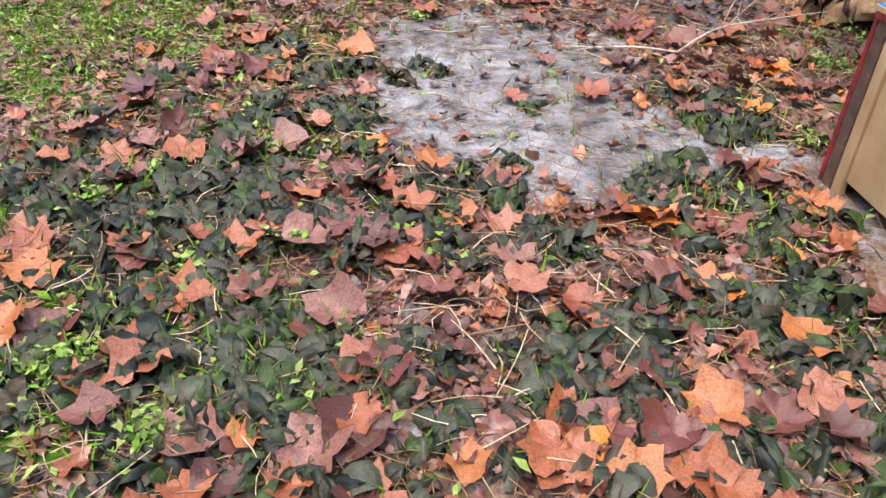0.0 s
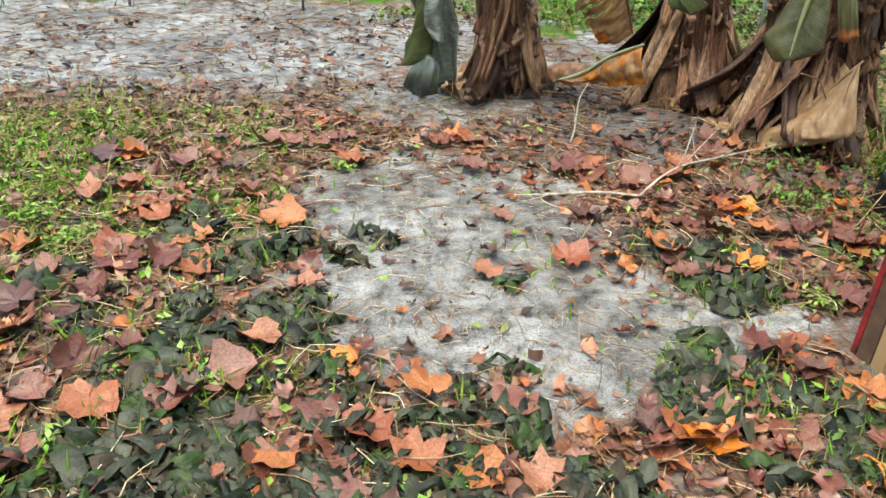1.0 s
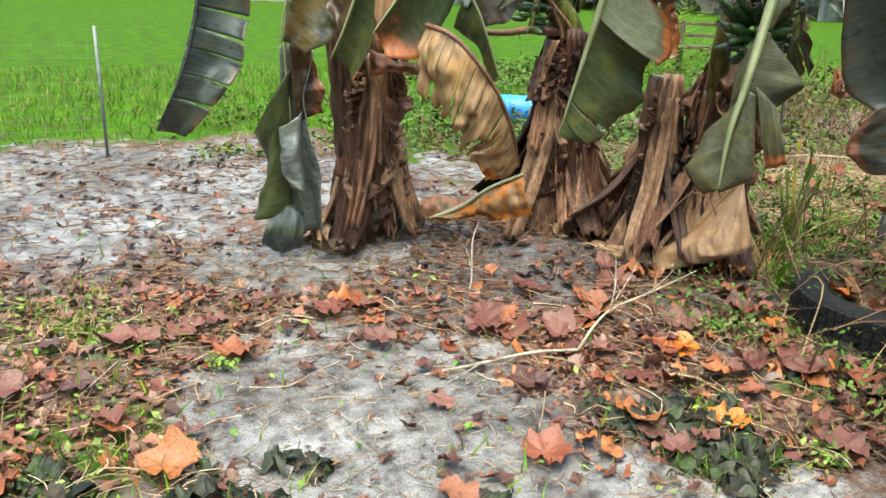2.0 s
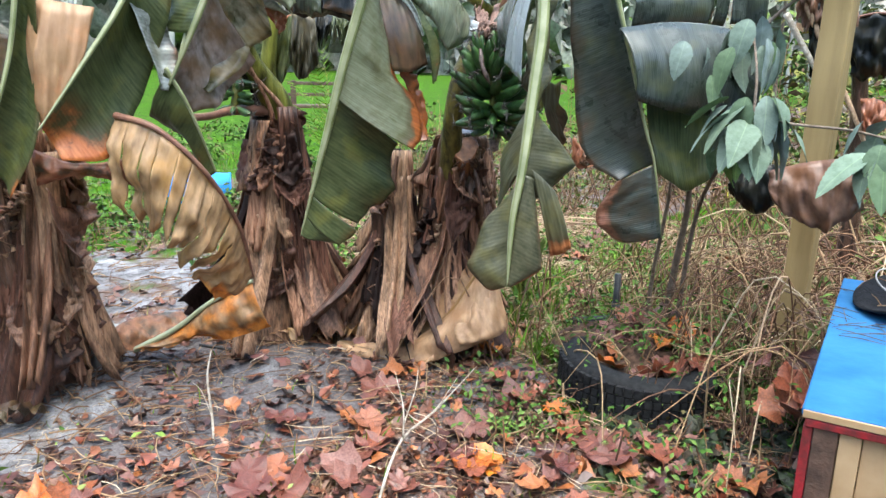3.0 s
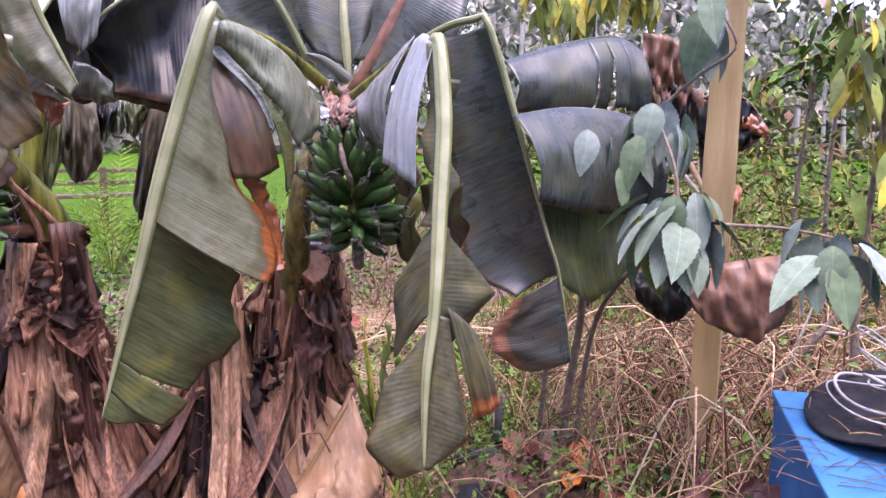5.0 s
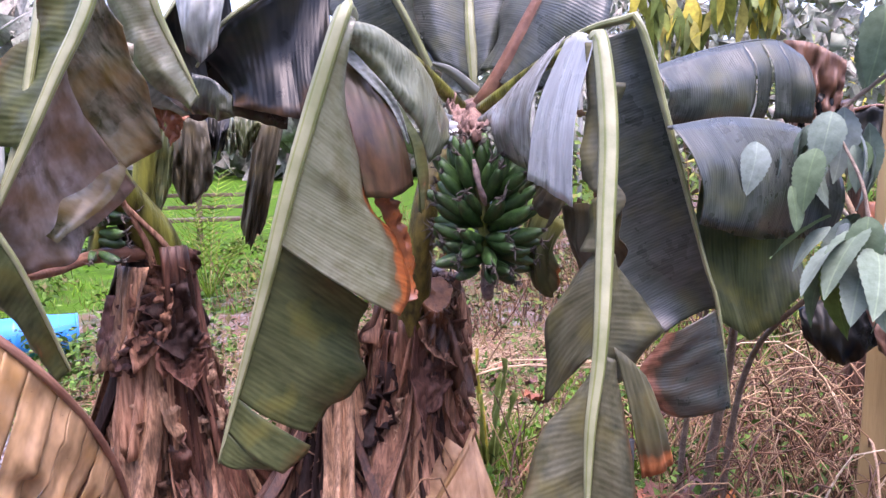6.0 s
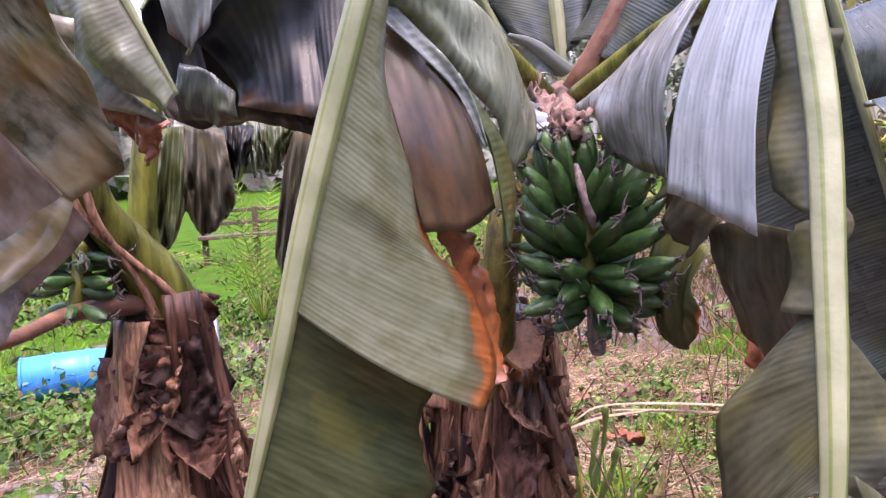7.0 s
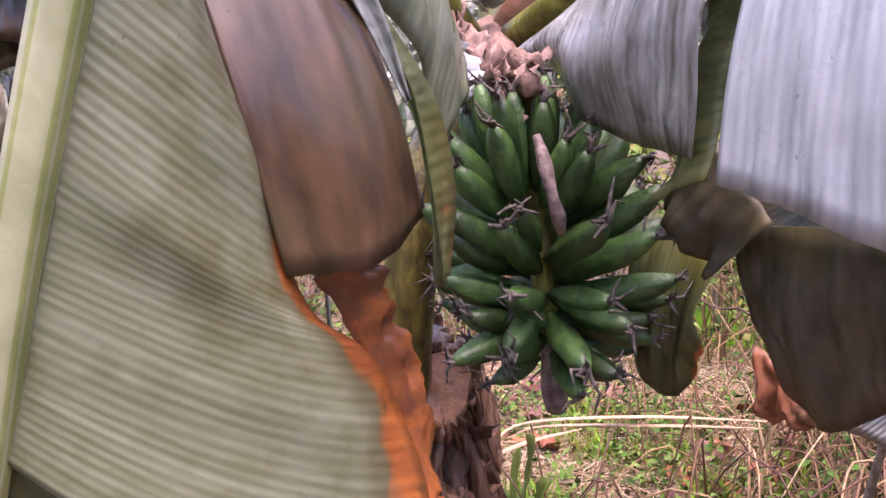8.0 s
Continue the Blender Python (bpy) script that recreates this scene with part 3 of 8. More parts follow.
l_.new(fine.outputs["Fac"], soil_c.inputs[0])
turf_c = ramp(n_, [(0.3, (0.10, 0.085, 0.045)), (0.42, (0.045, 0.09, 0.012)), (0.54, (0.055, 0.135, 0.006)), (0.74, (0.09, 0.185, 0.008))])
turfn = noise_node(n_, l_, 3.0, 9, 0.7)
l_.new(turfn.outputs["Fac"], turf_c.inputs[0])
turf_v = ramp(n_, [(0.34, (0.35, 0.4, 0.3)), (0.6, (1.15, 1.12, 1.1))])
l_.new(noise_node(n_, l_, 34, 6, 0.75).outputs["Fac"], turf_v.inputs[0])
turf_m = mix(n_, l_, 1.0, turf_c.outputs[0], turf_v.outputs[0], "MULTIPLY")


def edged(value, nz, lo=0.42, hi=0.62, amount=0.5):
    a = n_.new("ShaderNodeMath")
    a.operation = "MULTIPLY_ADD"
    l_.new(nz, a.inputs[0])
    a.inputs[1].default_value = amount
    l_.new(value, a.inputs[2])
    s = n_.new("ShaderNodeMath")
    s.operation = "SUBTRACT"
    l_.new(a.outputs[0], s.inputs[0])
    s.inputs[1].default_value = amount * 0.5
    r = ramp(n_, [(lo, (0, 0, 0)), (hi, (1, 1, 1))])
    l_.new(s.outputs[0], r.inputs[0])
    return r.outputs[0]


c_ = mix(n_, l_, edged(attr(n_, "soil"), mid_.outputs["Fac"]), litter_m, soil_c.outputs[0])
c_ = mix(n_, l_, edged(attr(n_, "sand"), fine.outputs["Fac"], 0.4, 0.6, 0.6), c_, sand_m)
c_ = mix(n_, l_, edged(attr(n_, "grass"), fine.outputs["Fac"], 0.4, 0.65, 0.7), c_, turf_m)
l_.new(c_, b_.inputs["Base Color"])
wet = ramp(n_, [(0.38, (0.42,) * 3), (0.62, (0.8,) * 3)])
l_.new(big_.outputs["Fac"], wet.inputs[0])
dull = mix(n_, l_, attr(n_, "sand"), (0.85, 0.85, 0.85), wet.outputs[0])
l_.new(dull, b_.inputs["Roughness"])
shine = mix(n_, l_, attr(n_, "sand"), (0.05, 0.05, 0.05), (0.15, 0.15, 0.15))
l_.new(shine, b_.inputs["Specular IOR Level"])
bump(n_, l_, b_, fine.outputs["Fac"], 0.45, 0.015)
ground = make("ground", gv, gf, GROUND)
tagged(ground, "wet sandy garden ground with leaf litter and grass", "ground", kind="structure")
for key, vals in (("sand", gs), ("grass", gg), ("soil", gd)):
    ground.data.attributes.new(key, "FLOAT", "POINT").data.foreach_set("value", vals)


# ---- banana plants ----
def leaf(plant, label, rib, radii, halves, ribmat=None, flat=0.7):
    """A leaf: its first half blade is the part, the midrib and further blades hang under it."""
    first = None
    for i, h in enumerate(halves):
        kw = dict(h)
        ob = blade("leaf" if first is None else "blade", kw.pop("a"), kw.pop("b"), kw.pop("mat"), plant if first is None else first, label if first is None else "", seed=kw.pop("seed", i + len(label)), **kw)
        first = first or ob
    if rib:
        v, f = tube_data(curve(rib, 60), radii, 24, flat)
        c = np.repeat(curve(rib, 60), 24, axis=0)
        v = c + (v - c) * np.tile(np.where(np.arange(24) % 4 == 0, 0.9, 1.0), 60)[:, None]
        ob = make("midrib", v, f, ribmat or RIB, first, "pale grooved midrib" if ribmat is None else "")
        if ribmat is None:
            ob.data.materials.append(RIB_GREEN)
            ob.data.polygons.foreach_set("material_index", [1 if (k % 24) in (0, 5, 10, 12, 17, 22) else 0 for k in range(len(ob.data.polygons))])
    return first


def sheath(parent, base, top, r0, r1, ang, z0, z1, width, flare, seed, mat=None, layer=0.02):
    """A sheet of dead leaf sheath wrapped on the stem, pleated lengthways and loose at its foot."""
    rs = np.random.default_rng(seed)
    base, top = np.array(base, float), np.array(top, float)
    H = top[2] - base[2]
    V, F = [], []
    n, m = 18, 14
    curl, drift, skew = rs.uniform(-0.6, 1.2), rs.normal(0, 0.25), rs.normal(0, 0.5)
    pleat, ph = rs.uniform(1.2, 4.2), rs.uniform(0, 6.28)
    jag = np.cumsum(rs.normal(0, 0.022, m + 1))
    for i in range(n + 1):
        s = i / n
        z = z1 + (z0 - z1) * s
        k = min(1.0, max(0.0, (z - base[2]) / H))
        ax = base + (top - base) * k
        r = r0 + (r1 - r0) * k - 0.012 + layer + 0.016 * s ** 0.4 + flare * s ** 2.2
        w = width * (0.8 + 0.3 * s + 0.3 * noise.noise(Vector((s * 3, seed * 1.7, 0.2)))) * (1 - 0.35 * max(0.0, s - 0.75) / 0.25)
        for j in range(m + 1):
            q = j / m - 0.5
            a = ang + drift * s + q * w / max(r, 0.05)
            rr = r + curl * 0.03 * (abs(q) * 2) ** 3 * s
            rr += (0.006 + 0.024 * s) * (2 / math.pi) * math.asin(0.97 * math.sin(2 * math.pi * pleat * q + ph + 0.9 * s)) * (1 + 0.6 * noise.noise(Vector((q * 3, s * 2, seed))))
            rr += 0.03 * noise.noise(Vector((s * 1.6 + seed, q * 4, seed * 0.3))) * (0.2 + s) + 0.007 * noise.noise(Vector((s * 6 + seed, q * 9, seed * 0.9))) + 0.004 * noise.noise(Vector((s * 14 + seed, q * 20, seed * 0.4)))
            V.append((ax[0] + rr * math.cos(a), ax[1] + rr * math.sin(a), max(0.012, z + skew * q * w * s + jag[j] * s)))
    for i in range(n):
        for j in range(m):
            a = i * (m + 1) + j
            F.append((a, a + 1, a + m + 2, a + m + 1))
    ob = make("dead_sheath", V, F, mat or SHEATH, parent)
    ob.modifiers.new("thickness", "SOLIDIFY").thickness = 0.003
    return ob


def stem(plant, pts, radii, label, mat=None, rough=0.035, seed=1):
    p = curve(pts, 60)
    v, f = tube_data(p, radii, 44)
    c = np.repeat(p, 44, axis=0)
    o = unit(v - c)
    d = np.array([noise.fractal(Vector((q[0] * 3.2, q[1] * 3.2, x[2] * 2.2 + seed)), 1.0, 2.0, 5) for x, q in zip(v, o)])
    return make("pseudostem", v + o * (d * rough)[:, None], f, mat or STEM_WET, plant, label)


def skirt(body, base, top, r0, r1, count, seed, spread_=0.10, zmax=1.0, wide=0.06):
    rs = np.random.default_rng(seed)
    for i in range(count):
        z1 = rs.uniform(0.5, 1.06) * zmax
        low = rs.uniform() < 0.7
        z0 = rs.uniform(0.02, 0.12) if low else max(0.1, z1 - rs.uniform(0.25, 0.7))
        dark = SHEATH_BLACK if rs.uniform() < (0.2 if low and z1 < 0.75 * zmax else 0.35 if low else 0.8) else SHEATH
        sheath(body, base, top, r0, r1, rs.uniform(0, 2 * math.pi), z0, z1, rs.uniform(1.2, 3.4) * wide, rs.uniform(0.0, 1.0) ** 1.3 * spread_ * (1.7 if low else 0.5), seed * 100 + i, dark, 0.035 * i / count)


def banana(parent, place, way, size, bend, label=""):
    """A curved, ridged green banana with a withered flower at its tip."""
    way = np.array(way, float) / np.linalg.norm(way)
    up = np.array([0, 0, 1.0]) - way * way[2]
    up = up / (np.linalg.norm(up) + 1e-6)
    s = np.linspace(0, 1, 11)
    pts = np.array(place) + size * (s[:, None] * way + (bend * s ** 2)[:, None] * up)
    rad = 0.0172 * np.array([0.5, 0.62, 0.78, 0.92, 1.0, 1.04, 1.04, 1.0, 0.88, 0.66, 0.34]) * (0.6 + 0.4 * size / 0.13)
    v, f = tube_data(pts, rad, 10)
    mid = np.repeat(pts, 10, axis=0)
    v = mid + (v - mid) * np.tile(np.where(np.arange(10) % 2 == 0, 1.16, 0.88), 11)[:, None]
    b = make("banana", v, f, FRUIT, parent, label)
    e, t = pts[-1], unit(pts[-1] - pts[-2])
    side = np.cross(t, [0.3, 0.2, 1.0])
    side2 = np.cross(t, side)
    jit = np.random.default_rng(int(abs(e[0] * 9000 + e[2] * 7000)) % 99991)
    tv, tf = joined([tube_data([e - t * 0.004, e + t * 0.006 + (side * a + side2 * b) * 0.004, e + t * jit.uniform(0.008, 0.016) + (side * a + side2 * b) * 0.011 + jit.normal(0, 0.004, 3), e + t * jit.uniform(0.008, 0.022) + (side * a + side2 * b) * 0.018 + jit.normal(0, 0.006, 3)], [0.006, 0.0036, 0.0022, 0.001], 4) for a, b in jit.normal(0, 0.9, (5, 2))])
    make("flower_tip", tv, tf, FRUIT_TIP, b)


def bunch(plant, top, bottom, tiers, seed, size=0.12, label="bunch of unripe green bananas"):
    """A hanging stalk with tiers of fruit curving up and out."""
    rs = np.random.default_rng(seed)
    top, bottom = np.array(top, float), np.array(bottom, float)
    stalk = tube("bunch_stalk", curve([top, top * 0.6 + bottom * 0.4 + [0.01, 0, 0], bottom], 16), [0.026, 0.024, 0.02, 0.012], STEM_GREEN, plant, label)
    for k, (frac, count, length, rise) in enumerate(tiers):
        c = top + (bottom - top) * frac
        a0 = rs.uniform(0, 6.28)
        for i in range(count):
            a = a0 + i * 2 * math.pi / count + rs.normal(0, 0.22)
            out = np.array([math.cos(a), math.sin(a), rise + rs.normal(0, 0.2) + (0.22 if i % 2 else -0.12)])
            root = 0.022 + 0.026 * min(1.0, max(0.0, rise))
            banana(stalk, c + root * np.array([math.cos(a), math.sin(a), 0]) + [0, 0, (0.016 if i % 2 else -0.012) + rs.normal(0, 0.004)], out, size * length * rs.uniform(0.82, 1.12), rs.uniform(0.02, 0.24))
    return stalk


# the middle plant: tall dead trunk, broken crown, leaves hanging all round
B2 = (1.98, 5.22, 0.0)
mid_plant = thing("banana_plant", B2, "banana plant with brown dead trunk and drooping bronze leaves", "banana plant", "banana clump")
s2 = stem(mid_plant, [(1.98, 5.22, -0.03), (1.93, 5.18, 0.5), (1.911, 5.146, 0.878), (1.91, 5.147, 1.124)], [0.15, 0.13, 0.105, 0.06], "dark wet trunk wrapped in dead sheaths", seed=3)
skirt(s2, B2, (1.88, 5.15, 1.15), 0.145, 0.09, 60, 21, 0.22, 1.15, 0.058)
tube("green_stem", curve([(1.914, 5.144, 1.124), (1.861, 5.134, 1.225), (1.768, 5.129, 1.339), (1.695, 5.107, 1.422), (1.645, 5.081, 1.572)], 20), [0.078, 0.07, 0.056, 0.048, 0.042], STEM_GREEN, mid_plant, "yellow-green young stem", 16)
# the brown withered margins of its wrapped sheaths, and the torn collar where it leaves the dead trunk
young = curve([(1.914, 5.144, 1.124), (1.861, 5.134, 1.225), (1.768, 5.129, 1.339), (1.695, 5.107, 1.422), (1.645, 5.081, 1.572)], 20)
for k, (a0, a1) in enumerate([(4.6, 3.3), (3.6, 4.3), (2.7, 3.6)]):
    line = [c + r * np.array([math.cos(a), math.sin(a), 0.35 * math.cos(a)]) for c, r, a in zip(young, np.linspace(0.08, 0.047, 20), np.linspace(a0, a1, 20))]
    tube("sheath_margin", np.array(line), [0.014, 0.008, 0.011, 0.005], SHEATH_BLACK, mid_plant, "withered brown sheath edge", 6)
for k in range(9):
    aa = 0.7 * k + 0.3
    c0 = np.array((1.904, 5.151, 1.104)) + [0.075 * math.cos(aa), 0.075 * math.sin(aa), 0.02 * math.sin(5 * k)]
    oo, ss = np.array([math.cos(aa), math.sin(aa), 0]), np.array([-math.sin(aa), math.cos(aa), 0])
    hh = 0.07 + 0.05 * math.sin(3.1 * k)
    blade("dead_sheath", [c0 - ss * 0.05 + [0, 0, -0.14], c0 - ss * 0.05, c0 - ss * 0.02 + oo * 0.02 + [0, 0, hh]], [c0 + ss * 0.05 + oo * 0.02 + [0, 0, -0.16], c0 + ss * 0.05 + oo * 0.01, c0 + ss * 0.03 + oo * 0.05 + [0, 0, hh * 0.4]], SHEATH_BLACK if k % 3 else SHEATH, s2, bow=0.02, crumple=0.04, rag=0.06, n=18, m=8, seed=2900 + k)
tube("green_stem", curve([(1.91, 5.198, 1.2), (1.895, 5.209, 1.331), (1.91, 5.197, 1.535), (1.945, 5.17, 1.772)], 16), [0.04, 0.038, 0.034, 0.03], STEM_GREEN, mid_plant, "yellow-green young stem", 10)
tube("petiole", curve([(1.191, 4.938, 1.179), (1.434, 5.037, 1.167), (1.642, 5.143, 1.176), (1.859, 5.136, 1.166)], 20), [0.014, 0.016, 0.02, 0.03], RIB_BROWN, mid_plant, "dried brown leaf stalk")

leaf(mid_plant, "broad bronze-green banana leaf hanging from its midrib", [(1.238, 4.451, 2.002), (1.165, 4.475, 1.775), (1.124, 4.522, 1.645), (1.087, 4.577, 1.508), (1.046, 4.675, 1.319)], [0.02, 0.019, 0.016, 0.012, 0.006],
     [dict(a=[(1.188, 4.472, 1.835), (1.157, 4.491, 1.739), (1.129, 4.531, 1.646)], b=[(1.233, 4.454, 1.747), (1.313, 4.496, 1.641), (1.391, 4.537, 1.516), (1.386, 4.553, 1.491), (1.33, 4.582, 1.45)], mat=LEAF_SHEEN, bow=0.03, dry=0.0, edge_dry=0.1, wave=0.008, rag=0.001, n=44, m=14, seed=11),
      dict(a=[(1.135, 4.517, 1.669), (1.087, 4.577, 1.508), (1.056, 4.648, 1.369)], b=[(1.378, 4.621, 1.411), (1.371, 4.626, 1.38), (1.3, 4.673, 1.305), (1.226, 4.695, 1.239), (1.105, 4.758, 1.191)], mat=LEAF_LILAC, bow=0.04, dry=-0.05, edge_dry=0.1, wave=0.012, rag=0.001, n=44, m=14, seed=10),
      dict(a=[(1.205, 4.461, 1.893), (1.162, 4.489, 1.758), (1.126, 4.544, 1.637), (1.088, 4.599, 1.504)], b=[(1.204, 4.615, 1.892), (1.178, 4.676, 1.776), (1.141, 4.74, 1.655), (1.076, 4.771, 1.509)], mat=LEAF_OLIVE, bow=-0.03, seed=12)])
leaf(mid_plant, "yellow-green folded banana leaf", [(1.407, 4.6, 1.938), (1.43, 4.57, 1.805), (1.458, 4.535, 1.704), (1.487, 4.511, 1.619)], [0.014, 0.012, 0.008, 0.004],
     [dict(a=[(1.407, 4.6, 1.938), (1.43, 4.57, 1.805), (1.458, 4.535, 1.704), (1.487, 4.511, 1.619)], b=[(1.357, 4.732, 1.949), (1.384, 4.69, 1.813), (1.427, 4.623, 1.668), (1.488, 4.536, 1.577)], mat=LEAF_PALE, bow=0.03, dry=0.02, seed=13),
      dict(a=[(1.395, 4.707, 1.817), (1.445, 4.647, 1.672), (1.496, 4.555, 1.581)], b=[(1.501, 4.816, 1.774), (1.523, 4.8, 1.621), (1.58, 4.693, 1.608)], mat=LEAF_GREY, bow=0.02, seed=14)])
leaf(mid_plant, "torn brown rag of a dry leaf", [], [], [dict(a=[(1.475, 4.724, 1.611), (1.51, 4.672, 1.615), (1.539, 4.597, 1.579)], b=[(1.508, 4.712, 1.571), (1.547, 4.669, 1.511), (1.529, 4.606, 1.555)], mat=LEAF_BRONZE, dry=0.7, crumple=0.02, seed=15, tears=(0.5,))])
leaf(mid_plant, "grey-green torn banana leaf lobe", [], [], [dict(a=[(1.662, 4.755, 1.987), (1.678, 4.676, 1.965), (1.725, 4.632, 1.968)], b=[(1.657, 4.734, 1.786), (1.641, 4.669, 1.729), (1.685, 4.643, 1.767)], mat=LEAF_GREY, bow=0.03, seed=16)])
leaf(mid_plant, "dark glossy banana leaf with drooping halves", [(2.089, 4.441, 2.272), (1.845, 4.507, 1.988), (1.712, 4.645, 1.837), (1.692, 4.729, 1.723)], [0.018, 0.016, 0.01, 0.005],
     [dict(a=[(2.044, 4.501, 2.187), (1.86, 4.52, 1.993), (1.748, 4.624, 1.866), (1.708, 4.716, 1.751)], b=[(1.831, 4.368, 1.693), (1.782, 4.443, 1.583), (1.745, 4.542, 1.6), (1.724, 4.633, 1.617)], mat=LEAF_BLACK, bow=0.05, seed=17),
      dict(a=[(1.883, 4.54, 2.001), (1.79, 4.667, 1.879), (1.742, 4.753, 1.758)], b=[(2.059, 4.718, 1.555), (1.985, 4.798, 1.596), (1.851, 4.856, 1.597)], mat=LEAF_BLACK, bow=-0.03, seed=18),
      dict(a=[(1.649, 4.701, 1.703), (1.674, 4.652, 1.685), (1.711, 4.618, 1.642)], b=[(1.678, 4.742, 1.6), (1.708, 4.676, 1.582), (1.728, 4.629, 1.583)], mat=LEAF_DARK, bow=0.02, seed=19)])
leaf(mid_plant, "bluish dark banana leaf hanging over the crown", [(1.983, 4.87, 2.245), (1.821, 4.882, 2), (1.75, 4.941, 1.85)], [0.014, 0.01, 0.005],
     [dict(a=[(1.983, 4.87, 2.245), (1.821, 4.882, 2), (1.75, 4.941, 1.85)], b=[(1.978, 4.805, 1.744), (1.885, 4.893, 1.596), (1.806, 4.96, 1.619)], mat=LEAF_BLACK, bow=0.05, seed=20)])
for k, (a, b, mt, dr) in enumerate([
        ([(2.11, 5.427, 1.614), (2.152, 5.396, 1.626), (2.194, 5.364, 1.628)], [(2.084, 5.445, 1.414), (2.116, 5.423, 1.265), (2.173, 5.381, 1.367)], LEAF_OLIVE, 0.0),
        ([(2.121, 5.294, 1.626), (2.162, 5.261, 1.619), (2.207, 5.224, 1.607)], [(2.119, 5.321, 1.386), (2.162, 5.287, 1.302), (2.235, 5.226, 1.391)], LEAF_SHADE, -0.1),
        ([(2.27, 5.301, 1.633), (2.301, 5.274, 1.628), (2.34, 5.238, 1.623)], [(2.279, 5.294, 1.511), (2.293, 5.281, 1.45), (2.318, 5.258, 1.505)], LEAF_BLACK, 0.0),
        ([(2.38, 5.337, 1.652), (2.399, 5.32, 1.648), (2.422, 5.298, 1.64)], [(2.398, 5.321, 1.515), (2.408, 5.311, 1.483), (2.424, 5.296, 1.518)], LEAF_DRAPE, 0.0),
        ([(2.384, 5.266, 1.639), (2.423, 5.228, 1.637), (2.467, 5.182, 1.631)], [(2.393, 5.257, 1.52), (2.41, 5.24, 1.471), (2.444, 5.206, 1.543)], LEAF_OLIVE, 0.1),
        ([(2.522, 5.269, 1.632), (2.558, 5.231, 1.63), (2.597, 5.188, 1.623)], [(2.502, 5.36, 1.202), (2.524, 5.338, 1.113), (2.572, 5.289, 1.191)], LEAF_SHADE, 0.0)]):
    leaf(mid_plant, "limp torn strip of a hanging leaf", [], [], [dict(a=a, b=b, mat=mt, dry=dr, edge_dry=0.25, bow=0.04, crumple=0.03, rag=0.02, wave=0.03, n=36, m=14, seed=30 + k)])
# second small bunch of the middle plant
bunch(mid_plant, (1.705, 5.183, 1.331), (1.645, 5.16, 1.163), [(0.1, 7, 0.8, 0.0), (0.4, 8, 0.85, -0.1), (0.75, 7, 0.75, -0.2)], 5, 0.12, "small bunch of dark green bananas")
# the dried orange leaf that arches down beside the trunk, and its neighbour
leaf(mid_plant, "dry orange-brown banana leaf arching to the ground", [(0.863, 4.72, 1.22), (0.928, 4.571, 1.179), (1.054, 4.495, 1.029), (1.197, 4.519, 0.819), (1.324, 4.613, 0.573)], [0.016, 0.014, 0.011, 0.009, 0.006],
     [dict(a=[(0.863, 4.72, 1.22), (0.928, 4.571, 1.179), (1.054, 4.495, 1.029), (1.197, 4.519, 0.819), (1.324, 4.613, 0.573)], b=[(0.871, 4.716, 0.9), (0.925, 4.627, 0.83), (0.985, 4.59, 0.72), (1.085, 4.635, 0.62), (1.17, 4.67, 0.53)], mat=LEAF_DRY, tears=(0.07, 0.15, 0.2, 0.29, 0.35, 0.44, 0.49, 0.56, 0.63, 0.7), gap=0.2, bow=0.05, edge_dry=0.3, dry=-0.1, tip_dry=0.75, seed=41, n=130, m=14, rag=0.08, crumple=0.035)], RIB_BROWN)
leaf(mid_plant, "narrow olive banana leaf hanging behind the dry one", [(1.038, 4.681, 1.378), (1.1, 4.643, 1.237), (1.197, 4.64, 0.999)], [0.01, 0.008, 0.004],
     [dict(a=[(1.038, 4.681, 1.378), (1.1, 4.643, 1.237), (1.197, 4.64, 0.999)], b=[(1.037, 4.797, 1.208), (1.105, 4.757, 1.145), (1.215, 4.688, 0.97)], mat=LEAF_OLIVE, dry=0.1, bow=0.02, seed=42)])
leaf(mid_plant, "curled brown leaf base lying at the foot of the trunk", [(1.145, 5.25, 0.136), (1.276, 5.121, 0.234), (1.381, 4.998, 0.362), (1.499, 4.857, 0.463)], [0.018, 0.018, 0.015, 0.012],
     [dict(a=[(1.145, 5.25, 0.136), (1.276, 5.121, 0.228), (1.381, 4.998, 0.357), (1.499, 4.857, 0.457)], b=[(1.186, 5.171, 0.138), (1.339, 5.083, 0.187), (1.39, 4.932, 0.201), (1.526, 4.775, 0.263)], mat=LEAF_DRY, dry=0.4, crumple=0.03, bow=0.04, seed=43),
      dict(a=[(1.13, 5.425, 0.19), (1.245, 5.423, 0.22), (1.454, 5.364, 0.216)], b=[(1.093, 5.332, 0.14), (1.19, 5.283, 0.115), (1.392, 5.168, 0.165)], mat=LEAF_SHADE, dry=0.5, crumple=0.02, seed=44)], RIB)
